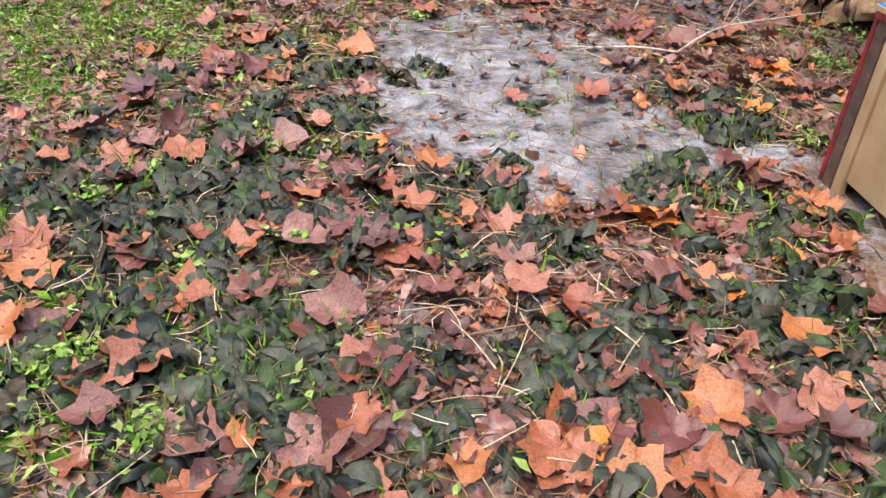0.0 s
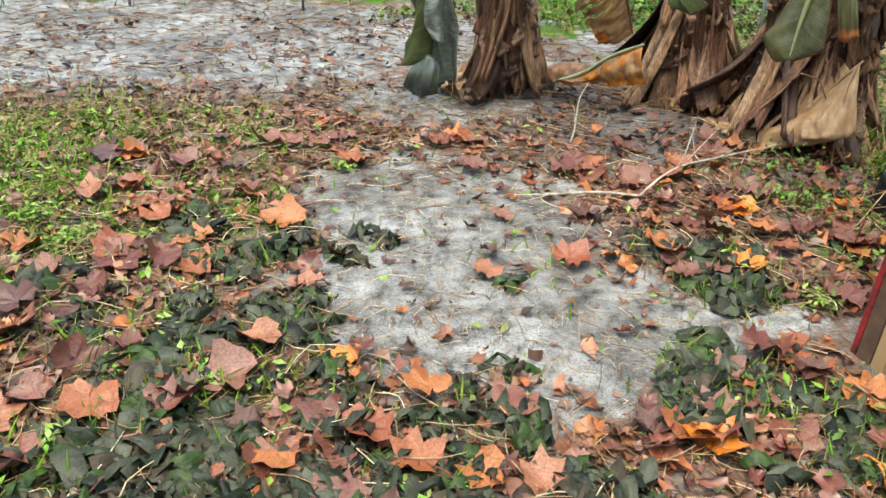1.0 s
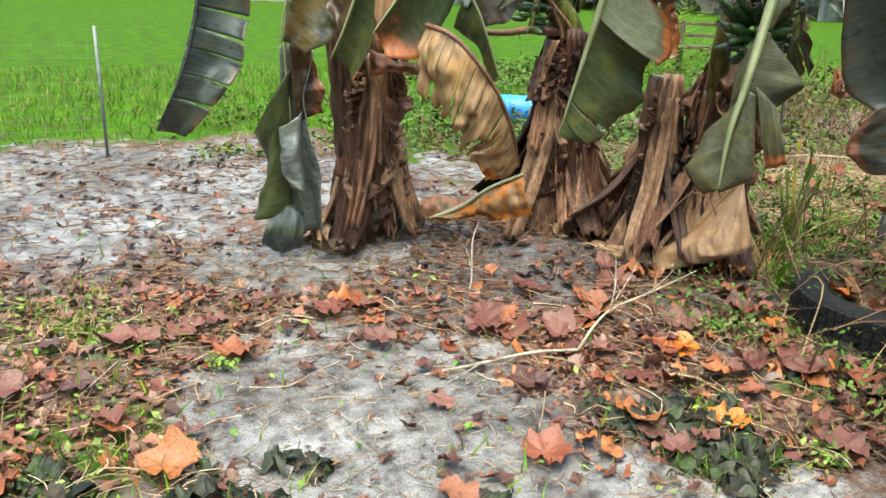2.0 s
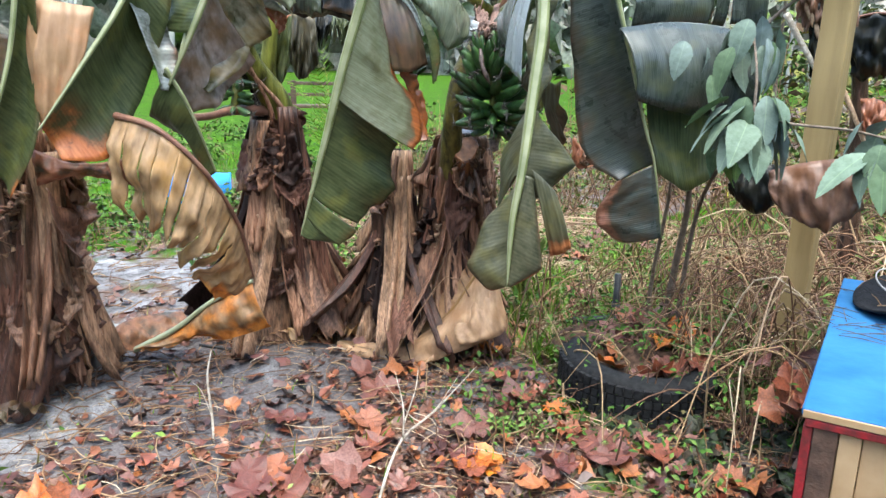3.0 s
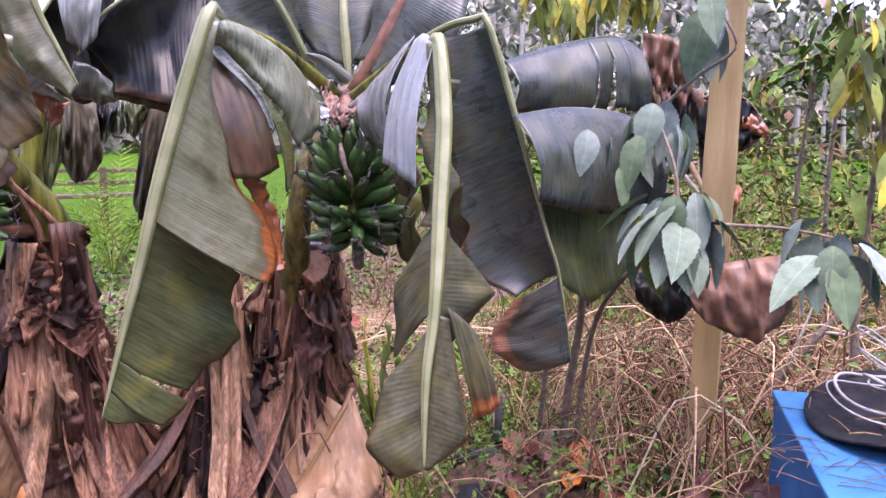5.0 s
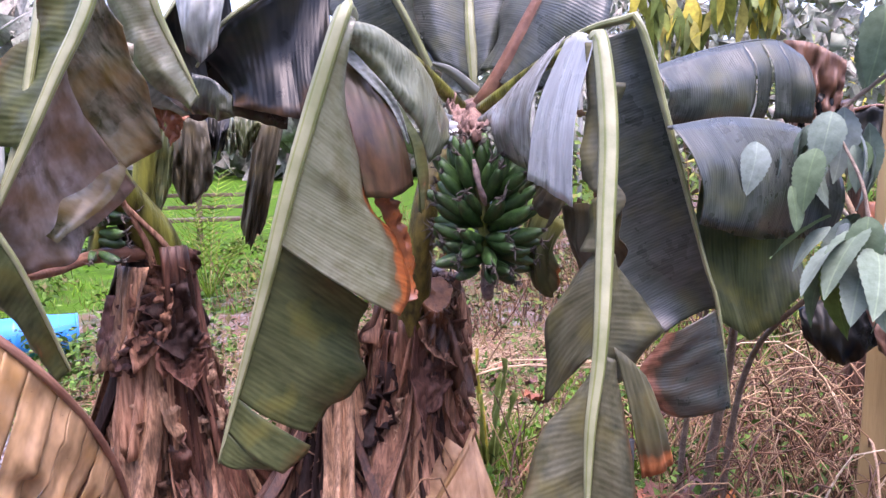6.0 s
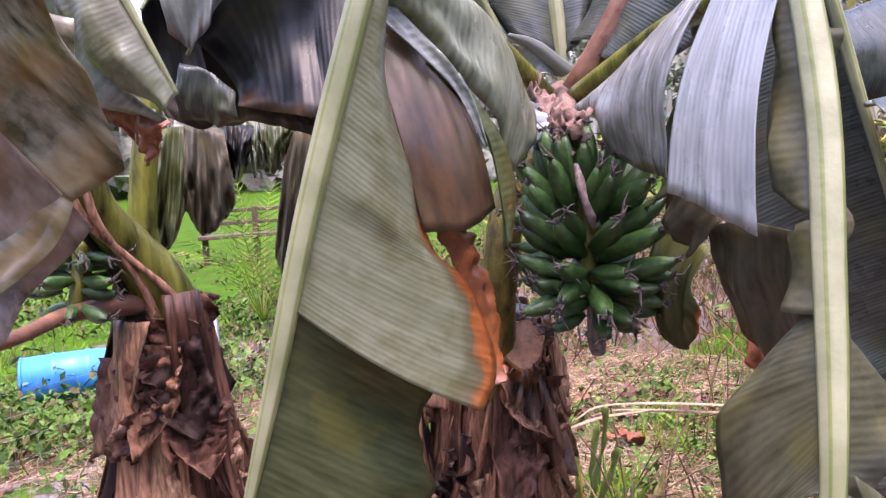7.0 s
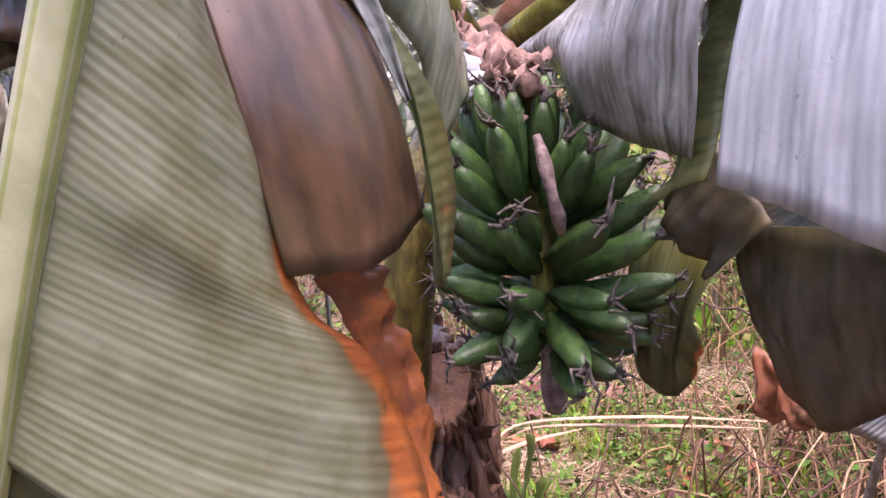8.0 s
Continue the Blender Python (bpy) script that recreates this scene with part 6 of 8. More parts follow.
for k in range(1):
    pieces = []
    for i in range(46):
        c = np.array([MC[0] + rng.normal(-0.05, 0.16), MC[1] + rng.normal(0, 0.14), CH + 0.03 + rng.uniform(0, 0.03)])
        d = np.array([rng.normal(), rng.normal(), 0.1]) * 0.05
        pieces.append(tube_data([c - d, c + [0, 0, 0.005], c + d], [0.0018, 0.002, 0.001], 4))
    v, f = joined(pieces)
    tagged(make("dry_stalks", v, f, STRAW), "dry stalks fallen in the coil of cable", "stalks", kind="stuff")

twigs = []
for k in range(34):
    c = np.array([MC[0] - 0.36 + rng.normal(0, 0.07), MC[1] - 0.06 + rng.normal(0, 0.16), CH + 0.008])
    d = unit(np.array([rng.normal(0, 0.4), rng.normal(0, 1.0), 0.0])) * rng.uniform(0.03, 0.12)
    twigs.append(tube_data(curve([c - d, c + [rng.normal(0, 0.012), rng.normal(0, 0.012), rng.uniform(0.002, 0.02)], c + d], 6), [0.0009, 0.0015, 0.0008], 4))
v, f = joined(twigs)
tagged(make("twigs", v, f, DARKWOOD), "fine dark twigs scattered on the blue top", "twigs", kind="stuff")

# ---- wooden post ----
PX, PY = 3.02, 3.02
post = thing("post", (PX, PY, 0), "weathered yellowish square wooden post standing in weeds", "post")
pv, pf = [], []
for i in range(31):
    z = -0.05 + 3.0 * i / 30
    w = 0.05 if z < 0.98 else 0.056
    for sx, sy in ((-1, -1), (-0.86, -1), (0.86, -1), (1, -1), (1, -0.86), (1, 0.86), (1, 1), (-0.86, 1), (-1, 1), (-1, -0.86)):
        pv.append((PX + w * sx * (0.96 if abs(sx) == 1 and abs(sy) == 1 else 1) + 0.004 * noise.noise(Vector((z * 4, sx, 1))) + 0.012 * z, PY + w * sy * (0.96 if abs(sx) == 1 and abs(sy) == 1 else 1) + 0.004 * noise.noise(Vector((z * 4, sy, 7))) - 0.01 * z, z))
for i in range(30):
    for j in range(10):
        pf.append((i * 10 + j, i * 10 + (j + 1) % 10, (i + 1) * 10 + (j + 1) % 10, (i + 1) * 10 + j))
pf.append(tuple(range(300, 310)))
make("shaft", pv, pf, POSTWOOD, post, smooth=False)


# ---- broad-leaved shrub ----
def oval_leaf(n=8, width=0.24, fold=0.10, droop=0.25, seed=0):
    """A pointed oval leaf of unit length with a folded midrib, quilted veins and a wavy edge."""
    rs = np.random.default_rng(seed)
    v, f = [], []
    cols = (-1.0, -0.66, -0.33, 0.0, 0.33, 0.66, 1.0) if n > 6 else (-1.0, 0.0, 1.0)
    k = len(cols)
    for i in range(n + 1):
        s = i / n
        w = width * math.sin(math.pi * min(1.0, 0.03 + 0.97 * s ** 0.8)) ** 0.9 * (1 + (0.05 if n < 10 else 0.02) * rs.normal() + (0.05 * (-1) ** i if n > 10 else 0.0))
        for q in cols:
            z = -droop * s ** 2 + fold * w * 4 * abs(q) ** 1.3 * 0.4 + (0.010 * math.sin(22 * (s - 0.25 * abs(q))) * (1 - abs(q)) * abs(q) * 3 if k > 3 else 0.0) + 0.012 * math.sin(9 * s + seed + 2 * q) * abs(q)
            v.append((s, q * w, z))
    for i in range(n):
        for j in range(k - 1):
            f.append((i * k + j, (i + 1) * k + j, (i + 1) * k + j + 1, i * k + j + 1))
    return np.array(v), f


OVALS = []
for k in range(4):
    v, f = oval_leaf(26, 0.215 + 0.026 * k, 0.1, 0.15 + 0.12 * k, k)
    me = bpy.data.meshes.new("shrub_leaf")
    me.from_pydata([tuple(x) for x in v], [], f)
    me.materials.append(SHRUB)
    me.polygons.foreach_set("use_smooth", [True] * len(me.polygons))
    OVALS.append(me)


def shrub_leaf(parent, place, heading, dip, size, roll=0.0, k=0):
    ob = new("leaf", OVALS[k % 4])
    ob.parent = parent
    ob.matrix_parent_inverse = Matrix.Translation(-parent.location)
    ob.matrix_basis = Matrix.LocRotScale(place, Euler((radians(roll), radians(dip), radians(heading))), (size, size, size))
    return ob


SB = (2.9, 3.55, 0)
shrub = thing("shrub", (SB[0], SB[1], 0), "leggy young shrub with broad drooping pale green leaves", "shrub")
HUB = (2.36, 3.075, 1.255)
HUB2 = (2.43, 2.652, 1.212)
tube("stem", curve([(SB[0], SB[1], 0), (2.88, 3.52, 0.45), (2.82, 3.46, 0.85), (2.7, 3.45, 1.2), (2.6, 3.48, 1.45)], 24), [0.022, 0.018, 0.015, 0.012, 0.008], BARK, shrub)
tube("stem", curve([(SB[0] - 0.03, SB[1] + 0.08, 0), (2.88, 3.62, 0.45), (2.84, 3.56, 0.85), (2.75, 3.52, 1.2)], 20), [0.013, 0.011, 0.009, 0.006], BARK, shrub)
tube("stem", curve([(SB[0] + 0.02, SB[1] - 0.05, 0), (2.86, 3.46, 0.5), (2.75, 3.38, 0.85), (2.5, 3.2, 1.1), HUB], 24), [0.014, 0.012, 0.010, 0.008, 0.006], BARK, shrub)
tube("twig", curve([HUB, (2.38, 2.93, 1.24), (2.45, 2.79, 1.23), HUB2], 16), [0.006, 0.005, 0.005, 0.004], BARK, shrub)
tube("twig", curve([HUB, (2.42, 3.1, 1.4), (2.55, 3.17, 1.54)], 12), [0.006, 0.005, 0.004], BARK, shrub)
HUB3 = (2.553, 3.169, 1.55)
HUB4 = (2.45, 3.36, 1.45)
tube("twig", curve([(2.6, 3.2, 1.5), (2.734, 3.178, 1.601), (2.741, 3.063, 1.707), (2.712, 2.96, 1.788), (2.742, 3.023, 1.917)], 20), [0.008, 0.007, 0.006, 0.004], BARK, shrub)
for base, count, size, seed in ((HUB, 34, 0.2, 1), (HUB2, 14, 0.19, 2), (HUB3, 14, 0.19, 3), (HUB4, 6, 0.15, 4), ((2.741, 3.056, 1.902), 7, 0.2, 5)):
    rs = np.random.default_rng(60 + seed)
    for i in range(count):
        a = 360 * i / count + rs.uniform(-15, 15)
        shrub_leaf(shrub, Vector(base) + Vector((rs.uniform(0.02, 0.1) * math.cos(radians(a)), rs.uniform(0.02, 0.1) * math.sin(radians(a)), rs.uniform(-0.06, 0.08))), a, rs.uniform(18, 76) if seed < 3 else rs.uniform(55, 88), size * rs.uniform(0.7, 1.15), rs.uniform(-25, 25), i)

# ---- withered banana plant, canes and scraps behind the post ----
rotten = thing("banana_plant", (4.3, 3.08, 0), "withered banana plant with rotten dark leaves behind the post", "banana plant", "banana clump")
tube("pseudostem", curve([(4.3, 3.08, -0.03), (4.28, 3.1, 0.8), (4.2, 3.14, 1.4), (4.08, 3.2, 1.72)], 24), [0.06, 0.05, 0.045, 0.03], STEM_WET, rotten, "dark rotting stem", 16)
leaf(rotten, "dried pinkish-brown leaf hanging in folds", [], [], [
    dict(a=[(4.0, 3.46, 2.0), (4.02, 3.34, 1.98), (4.06, 3.2, 1.9)], b=[(4.04, 3.45, 1.66), (4.08, 3.36, 1.58), (4.1, 3.23, 1.62)], mat=LEAF_HUSK, dry=-0.1, crumple=0.08, rag=0.08, n=30, m=14, seed=160),
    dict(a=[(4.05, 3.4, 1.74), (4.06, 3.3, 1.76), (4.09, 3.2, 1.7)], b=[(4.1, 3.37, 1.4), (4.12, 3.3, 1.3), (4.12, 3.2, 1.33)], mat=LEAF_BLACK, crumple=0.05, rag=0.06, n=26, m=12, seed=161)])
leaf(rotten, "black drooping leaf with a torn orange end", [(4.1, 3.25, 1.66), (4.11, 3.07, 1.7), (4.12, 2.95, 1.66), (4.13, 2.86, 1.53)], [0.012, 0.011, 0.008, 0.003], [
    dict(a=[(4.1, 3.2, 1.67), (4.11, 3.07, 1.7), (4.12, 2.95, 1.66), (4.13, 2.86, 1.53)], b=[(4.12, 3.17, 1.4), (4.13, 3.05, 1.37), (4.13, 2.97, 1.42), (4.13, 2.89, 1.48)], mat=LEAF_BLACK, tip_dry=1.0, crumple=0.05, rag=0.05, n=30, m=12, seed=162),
    dict(a=[(4.12, 2.98, 1.62), (4.13, 2.92, 1.6), (4.13, 2.86, 1.54)], b=[(4.1, 2.98, 1.53), (4.1, 2.91, 1.5), (4.1, 2.86, 1.47)], mat=LEAF_RUST, crumple=0.03, rag=0.05, n=16, m=8, seed=163)], RIB_BROWN)
leaf(rotten, "curled brown scrap of leaf", [], [], [dict(a=[(4.12, 3.1, 1.27), (4.13, 3.02, 1.27), (4.13, 2.95, 1.23)], b=[(4.11, 3.07, 1.1), (4.1, 3.03, 1.08), (4.1, 2.98, 1.1)], mat=LEAF_BRONZE, dry=0.6, crumple=0.06, rag=0.06, n=18, m=10, seed=164)])
for k, pts_ in enumerate(([(4.02, 3.47, 1.86), (4.08, 3.28, 1.48), (4.12, 3.12, 1.18), (4.14, 2.98, 0.88)], [(4.0, 3.5, 1.7), (4.06, 3.33, 1.42), (4.1, 3.16, 1.2)])):
    tube("petiole", curve(pts_, 16), [0.018, 0.015, 0.01], HAY if k == 0 else TWIG, rotten, "pale dry leaf stalk", 8)
fallen_limb = thing("fallen_branch", (3.87, 2.72, 0), "brown bare branch leaning in the brambles", "branch")
tube("limb", curve([(3.8, 2.95, 0.02), (3.87, 2.72, 0.37), (3.93, 2.56, 0.58), (4.0, 2.4, 0.78)], 16), [0.028, 0.024, 0.019, 0.012], BARK, fallen_limb)
tube("twig", curve([(3.87, 2.72, 0.37), (3.82, 2.66, 0.55), (3.86, 2.6, 0.75)], 10), [0.01, 0.007, 0.003], TWIG, fallen_limb, sides=6)
tube("twig", curve([(3.93, 2.56, 0.58), (3.88, 2.4, 0.6), (3.9, 2.2, 0.7)], 10), [0.009, 0.006, 0.003], TWIG, fallen_limb, sides=6)
pipe = thing("pipe", (2.95, 3.83, 0), "short black plastic pipe standing in the weeds", "pipe")
tube("tube", [(2.95, 3.83, 0.0), (2.95, 3.83, 0.2), (2.952, 3.832, 0.4)], [0.017], HOSE, pipe, sides=14)
tube("collar", [(2.95, 3.83, 0.19), (2.95, 3.83, 0.25)], [0.022], HOSE, pipe, sides=14)
edging = tube("edging", curve([(2.83, 4.0, 0.12), (2.88, 3.75, 0.17), (2.93, 3.5, 0.16), (2.96, 3.3, 0.12)], 20), [0.02], HOSE, None, "", 8, 2.2)
tagged(edging, "strip of black plastic edging half buried in weeds", "edging")

# ---- lichen-covered branch lying on the litter ----
branch = thing("fallen_branch", (1.17, 3.779, 0), "pale forked lichen-covered branch lying on wet leaves", "branch")
FK = np.array((1.111, 3.704, 0.05))
for pts, r in (([(0.482, 3.779, 0.02), (0.721, 3.771, 0.03), (0.936, 3.745, 0.05), FK], [0.008, 0.011, 0.012, 0.011]), ([FK, (1.227, 3.76, 0.12), (1.339, 3.797, 0.16), (1.491, 3.791, 0.2), (1.84, 3.869, 0.24)], [0.011, 0.009, 0.008, 0.006, 0.002]),
               ([(1.319, 3.79, 0.16), (1.356, 3.826, 0.25), (1.426, 3.931, 0.33)], [0.006, 0.005, 0.002]), ([(1.377, 3.841, 0.17), (1.467, 3.869, 0.26), (1.544, 3.923, 0.3)], [0.005, 0.004, 0.002]), ([(1.491, 3.791, 0.2), (1.572, 3.8, 0.24), (1.64, 3.796, 0.3)], [0.004, 0.003, 0.001]),
               ([(0.558, 3.827, 0.03), (0.589, 3.854, 0.06), (0.606, 3.869, 0.08)], [0.004, 0.003, 0.001]), ([(0.721, 3.771, 0.03), (0.578, 3.712, 0.02), (0.471, 3.663, 0.02)], [0.006, 0.004, 0.002]), ([(1.418, 3.791, 0.18), (1.403, 3.841, 0.2), (1.485, 4.079, 0.26)], [0.003, 0.002, 0.001])):
    tube("twig", curve(pts, 14), [q * 0.55 for q in r], TWIG, branch, sides=6)
stick = thing("fallen_twig", (1.156, 4.72, 0), "thin pale upright twig stuck in the soil", "branch")
tube("twig", curve([(1.026, 4.493, 0), (1.06, 4.545, 0.08), (1.078, 4.591, 0.22), (1.136, 4.645, 0.3)], 12), [0.005, 0.005, 0.004, 0.002], TWIG, stick, sides=6)
tube("twig", curve([(1.06, 4.545, 0.08), (1.067, 4.619, 0.16), (1.04, 4.633, 0.2)], 8), [0.003, 0.002, 0.001], TWIG, stick, sides=5)
hose = tube("hose", curve([(1.491, 5.284, 0.05), (1.599, 5.011, 0.045), (1.558, 4.699, 0.03), (1.513, 4.383, 0.02)], 24), [0.008], HOSE, sides=8)
hose.location.z = 0.0
tagged(hose, "short length of black irrigation hose on wet soil", "hose")
cb = (1.073, 5.507, 0.182)
blk = thing("concrete_block", (cb[0], cb[1], 0), "grey concrete block beside the banana trunk", "block")
box("block", -0.1, 0.1, -0.1, 0.1, 0.0, 0.19, CONCRETE, blk, bev=0.012, turn=25, at=(cb[0], cb[1], 0))


# ---- far things: field edge, woods, fence, blue sheet, bench ----
def trunk_tree(x, y, h, r, seed, bare=False):
    rs = np.random.default_rng(seed)
    t = thing("tree", (x, y, 0), "tall thin grey-trunked tree in the misty wood" if not bare else "bare grey tree at the edge of the field", "tree", "far woods")
    top = (x + rs.normal(0, 0.4), y + rs.normal(0, 0.4), h)
    trunk = curve([(x, y, -0.1), (x + rs.normal(0, 0.15), y + rs.normal(0, 0.15), h * 0.5), top], 12)
    limbs = [tube_data(trunk, [r, r * 0.7, r * 0.25], 7)]
    cents = []
    for i in range(9):
        s = rs.uniform(0.35, 0.97)
        p = trunk[int(s * 11)]
        a = rs.uniform(0, 6.28)
        L = h * rs.uniform(0.10, 0.26) * (1.2 - s * 0.6)
        e = p + [L * math.cos(a), L * math.sin(a), L * rs.uniform(0.1, 0.8)]
        limbs.append(tube_data([p, (p + e) / 2 + [0, 0, 0.05 * L], e], [r * 0.3, r * 0.18, r * 0.06], 5))
        cents += [e, (p + e) / 2, e + rs.normal(0, 0.25, 3)]
    v, f = joined(limbs)
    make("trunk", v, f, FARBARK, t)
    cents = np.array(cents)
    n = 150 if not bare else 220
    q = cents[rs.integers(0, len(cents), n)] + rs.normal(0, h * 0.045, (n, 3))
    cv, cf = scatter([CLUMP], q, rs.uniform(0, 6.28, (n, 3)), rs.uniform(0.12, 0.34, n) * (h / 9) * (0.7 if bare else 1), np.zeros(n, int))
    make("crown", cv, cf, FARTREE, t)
    return t


CLUMP = (np.array([(-0.9, 0, 0), (0, -0.45, 0.12), (0.9, 0, 0), (0, 0.45, 0.12), (0.1, -0.5, 0.8), (-0.1, 0.4, 0.75), (0.2, 0.1, -0.7)]), [(0, 1, 3), (1, 2, 3), (0, 4, 1), (2, 5, 3), (1, 6, 2)])
rs_ = np.random.default_rng(3)
for k in range(30):
    a = radians(rs_.uniform(-42, 26))
    d = rs_.uniform(15, 45)
    trunk_tree(2 + d * math.cos(a), 3 + d * math.sin(a), rs_.uniform(7, 13), rs_.uniform(0.06, 0.16), 300 + k)
for k in range(20):
    a = radians(rs_.uniform(28, 118))
    d = rs_.uniform(42, 62)
    trunk_tree(d * math.cos(a), 3 + d * math.sin(a), rs_.uniform(9, 15), rs_.uniform(0.15, 0.3), 400 + k, True)
for k in range(16):
    a = radians(rs_.uniform(118, 320))
    d = rs_.uniform(18, 40)
    trunk_tree(d * math.cos(a), 3 + d * math.sin(a), rs_.uniform(8, 13), rs_.uniform(0.12, 0.25), 500 + k)

SMALL = (np.array([(0, 0, 0), (0.5, -0.26, 0.06), (1, 0, -0.08), (0.5, 0.26, 0.06)]), [(0, 1, 2), (0, 2, 3)])
NARROW = (np.array([(0, 0, 0), (0.45, -0.12, 0.05), (1, 0, -0.15), (0.45, 0.12, 0.05)]), [(0, 1, 2), (0, 2, 3)])


def brush(name, label, count, area, hmax, size, mat, seed, stalks=0, base=None):
    """Tangled undergrowth: many small leaves on thin stalks."""
    rs = np.random.default_rng(seed)
    x0, x1, y0, y1 = area
    k = max(6, count // 40)
    cx, cy, ch = rs.uniform(x0, x1, k), rs.uniform(y0, y1, k), rs.uniform(0.3, 1.0, k) * hmax
    i = rs.integers(0, k, count)
    s = rs.uniform(0, 1, count) ** 0.8
    spread_xy = 0.10 + 0.16 * ch[i]
    p = np.c_[cx[i] + rs.normal(0, 1, count) * spread_xy, cy[i] + rs.normal(0, 1, count) * spread_xy, 0.02 + s * ch[i]]
    v, f = scatter([base or SMALL], p, np.c_[rs.normal(0, 0.5, count), rs.normal(0.2, 0.5, count), rs.uniform(0, 6.28, count)], size * rs.uniform(0.5, 1.4, count), np.zeros(count, int))
    ob = tagged(make(name, v, f, mat), label, "undergrowth", kind="stuff")
    if stalks:
        pcs = []
        for _ in range(stalks):
            j = rs.integers(0, k)
            b = np.array([cx[j] + rs.normal(0, 0.15), cy[j] + rs.normal(0, 0.15), 0])
            e = b + [rs.normal(0, 0.3) * ch[j], rs.normal(0, 0.3) * ch[j], ch[j] * rs.uniform(0.4, 1.1)]
            md = (b + e) / 2 + rs.normal(0, 0.05, 3)
            pcs.append(tube_data(curve([b, md, e], 6), [0.005, 0.0035, 0.0015], 4, cap=False))
        v, f = joined(pcs)
        tagged(make("dry_stalks", v, f, STRAW), "tangle of dry brown stalks among the weeds", "stalks", kind="stuff")
    return ob


def tangle(name, label, count, area, height, lmin, lmax, r, mat, seed):
    """Bare arching vines and stalks crossing one another."""
    rs = np.random.default_rng(seed)
    pcs = []
    for _ in range(count):
        b = np.array([rs.uniform(area[0], area[1]), rs.uniform(area[2], area[3]), rs.uniform(0.0, 0.45) * height])
        a, ln = rs.uniform(0, 6.28), rs.uniform(lmin, lmax)
        rise = rs.uniform(0.1, 1.0) * height
        o = np.array([math.cos(a), math.sin(a), 0]) * ln
        w = np.array([-math.sin(a), math.cos(a), 0]) * rs.normal(0, 0.12) * ln
        pts = [b, b + o * 0.35 + w + [0, 0, rise * 0.7], b + o * 0.75 + w * 0.5 + [0, 0, rise * 0.6 + rs.normal(0, 0.05)], b + o + [0, 0, rs.uniform(0.0, 0.7) * rise]]
        pcs.append(tube_data(curve(pts, 9), np.array([1.0, 0.8, 0.6, 0.35]) * r * rs.uniform(0.6, 1.5), 4, cap=False))
    v, f = joined(pcs)
    return tagged(make(name, v, f, mat), label, "brambles", kind="stuff")


tangle("brambles", "bare brown vines tangled round the foot of the post", 140, (2.55, 3.25, 2.6, 3.5), 0.62, 0.25, 0.8, 0.0034, STRAW, 71)
tangle("brambles", "pale bare vines arching in front of the post", 34, (2.5, 3.1, 2.7, 3.4), 0.6, 0.3, 0.8, 0.0032, PALESTRAW, 72)
tangle("brambles", "dry grey brambles and twigs behind the cabinet", 190, (3.2, 5.0, 1.5, 3.1), 0.7, 0.3, 1.0, 0.0045, HAY, 73)
brush("weeds", "low green weeds round the foot of the post", 1300, (2.75, 3.7, 2.5, 3.7), 0.45, 0.04, WEED, 159, 0)
brush("weeds", "green weeds among the brambles behind the cabinet", 2200, (3.2, 5.0, 1.4, 3.2), 0.6, 0.05, WEED, 158, 0)
tangle("brambles", "dark bare brambles behind the cabinet", 260, (3.2, 5.2, 1.5, 3.6), 0.75, 0.3, 1.0, 0.005, STRAW, 74)
brush("undergrowth", "green and yellow tangled undergrowth behind the post", 8000, (4.6, 9.5, -1.5, 4.2), 1.3, 0.065, BRUSH, 41, 600)
brush("undergrowth", "dense leafy brush at the edge of the wood", 9000, (8.0, 16, -6, 8), 2.4, 0.14, BRUSH, 42, 300)
brush("yellow_foliage", "yellowing leaves on thin branches near the wood", 1300, (5.5, 7.5, 2.6, 4.4), 2.7, 0.09, YELLOW, 43, 40, NARROW)
brush("hanging_foliage", "yellow-green hanging leaves of a thin young tree", 700, (4.6, 5.6, 1.6, 2.5), 2.3, 0.08, BRUSH, 44, 20, NARROW)
brush("weeds", "green weeds and grass on the bare bank", 4500, (2.7, 5.4, 3.0, 5.4), 0.2, 0.045, WEED, 45, 200)
brush("dry_weeds", "matted brown stalks round the post", 200, (2.7, 4.4, 2.6, 3.5), 0.5, 0.05, BRUSH, 46, 700)
brush("weeds", "small-leaved green weeds in front of the tyre", 620, (1.75, 2.1, 2.85, 4.0), 0.16, 0.03, WEED, 47, 60)
brush("weeds", "small-leaved green weeds growing inside the tyre", 1500, (2.62, 3.1, 3.15, 3.95), 0.42, 0.034, WEED, 147, 120)
brush("weeds", "small-leaved green weeds round the tyre rim", 700, (2.3, 2.75, 3.2, 3.9), 0.34, 0.03, WEED, 148, 60)
brush("weeds", "small-leaved green weeds beside the cabinet", 700, (2.4, 3.0, 2.65, 3.05), 0.3, 0.04, WEED, 48, 160)
brush("weeds", "low green weeds on the far side of the plants", 3000, (2.2, 6.5, 5.6, 9.0), 0.3, 0.06, WEED, 49, 500)
brush("weeds", "low green weeds on the far side of the path", 2200, (0.2, 3.4, 7.5, 10.5), 0.16, 0.06, WEED, 50, 120)
brush("weeds", "straggling weeds along the grass edge", 1500, (2.6, 4.2, 5.6, 7.6), 0.22, 0.05, WEED, 152, 160)
brush("weeds", "tall weeds on the lawn behind the bananas", 4500, (3.6, 9.0, 8.0, 14.0), 0.25, 0.08, WEED, 155, 60)
brush("dry_weeds", "dense brown brush and green weeds round the post", 900, (2.9, 4.6, 2.5, 3.9), 0.4, 0.05, WEED, 156, 800)
brush("brambles", "tangled brown brambles and weeds behind the bananas", 7000, (5.6, 10.0, 3.8, 9.0), 0.9, 0.06, BRUSH, 153, 1500)
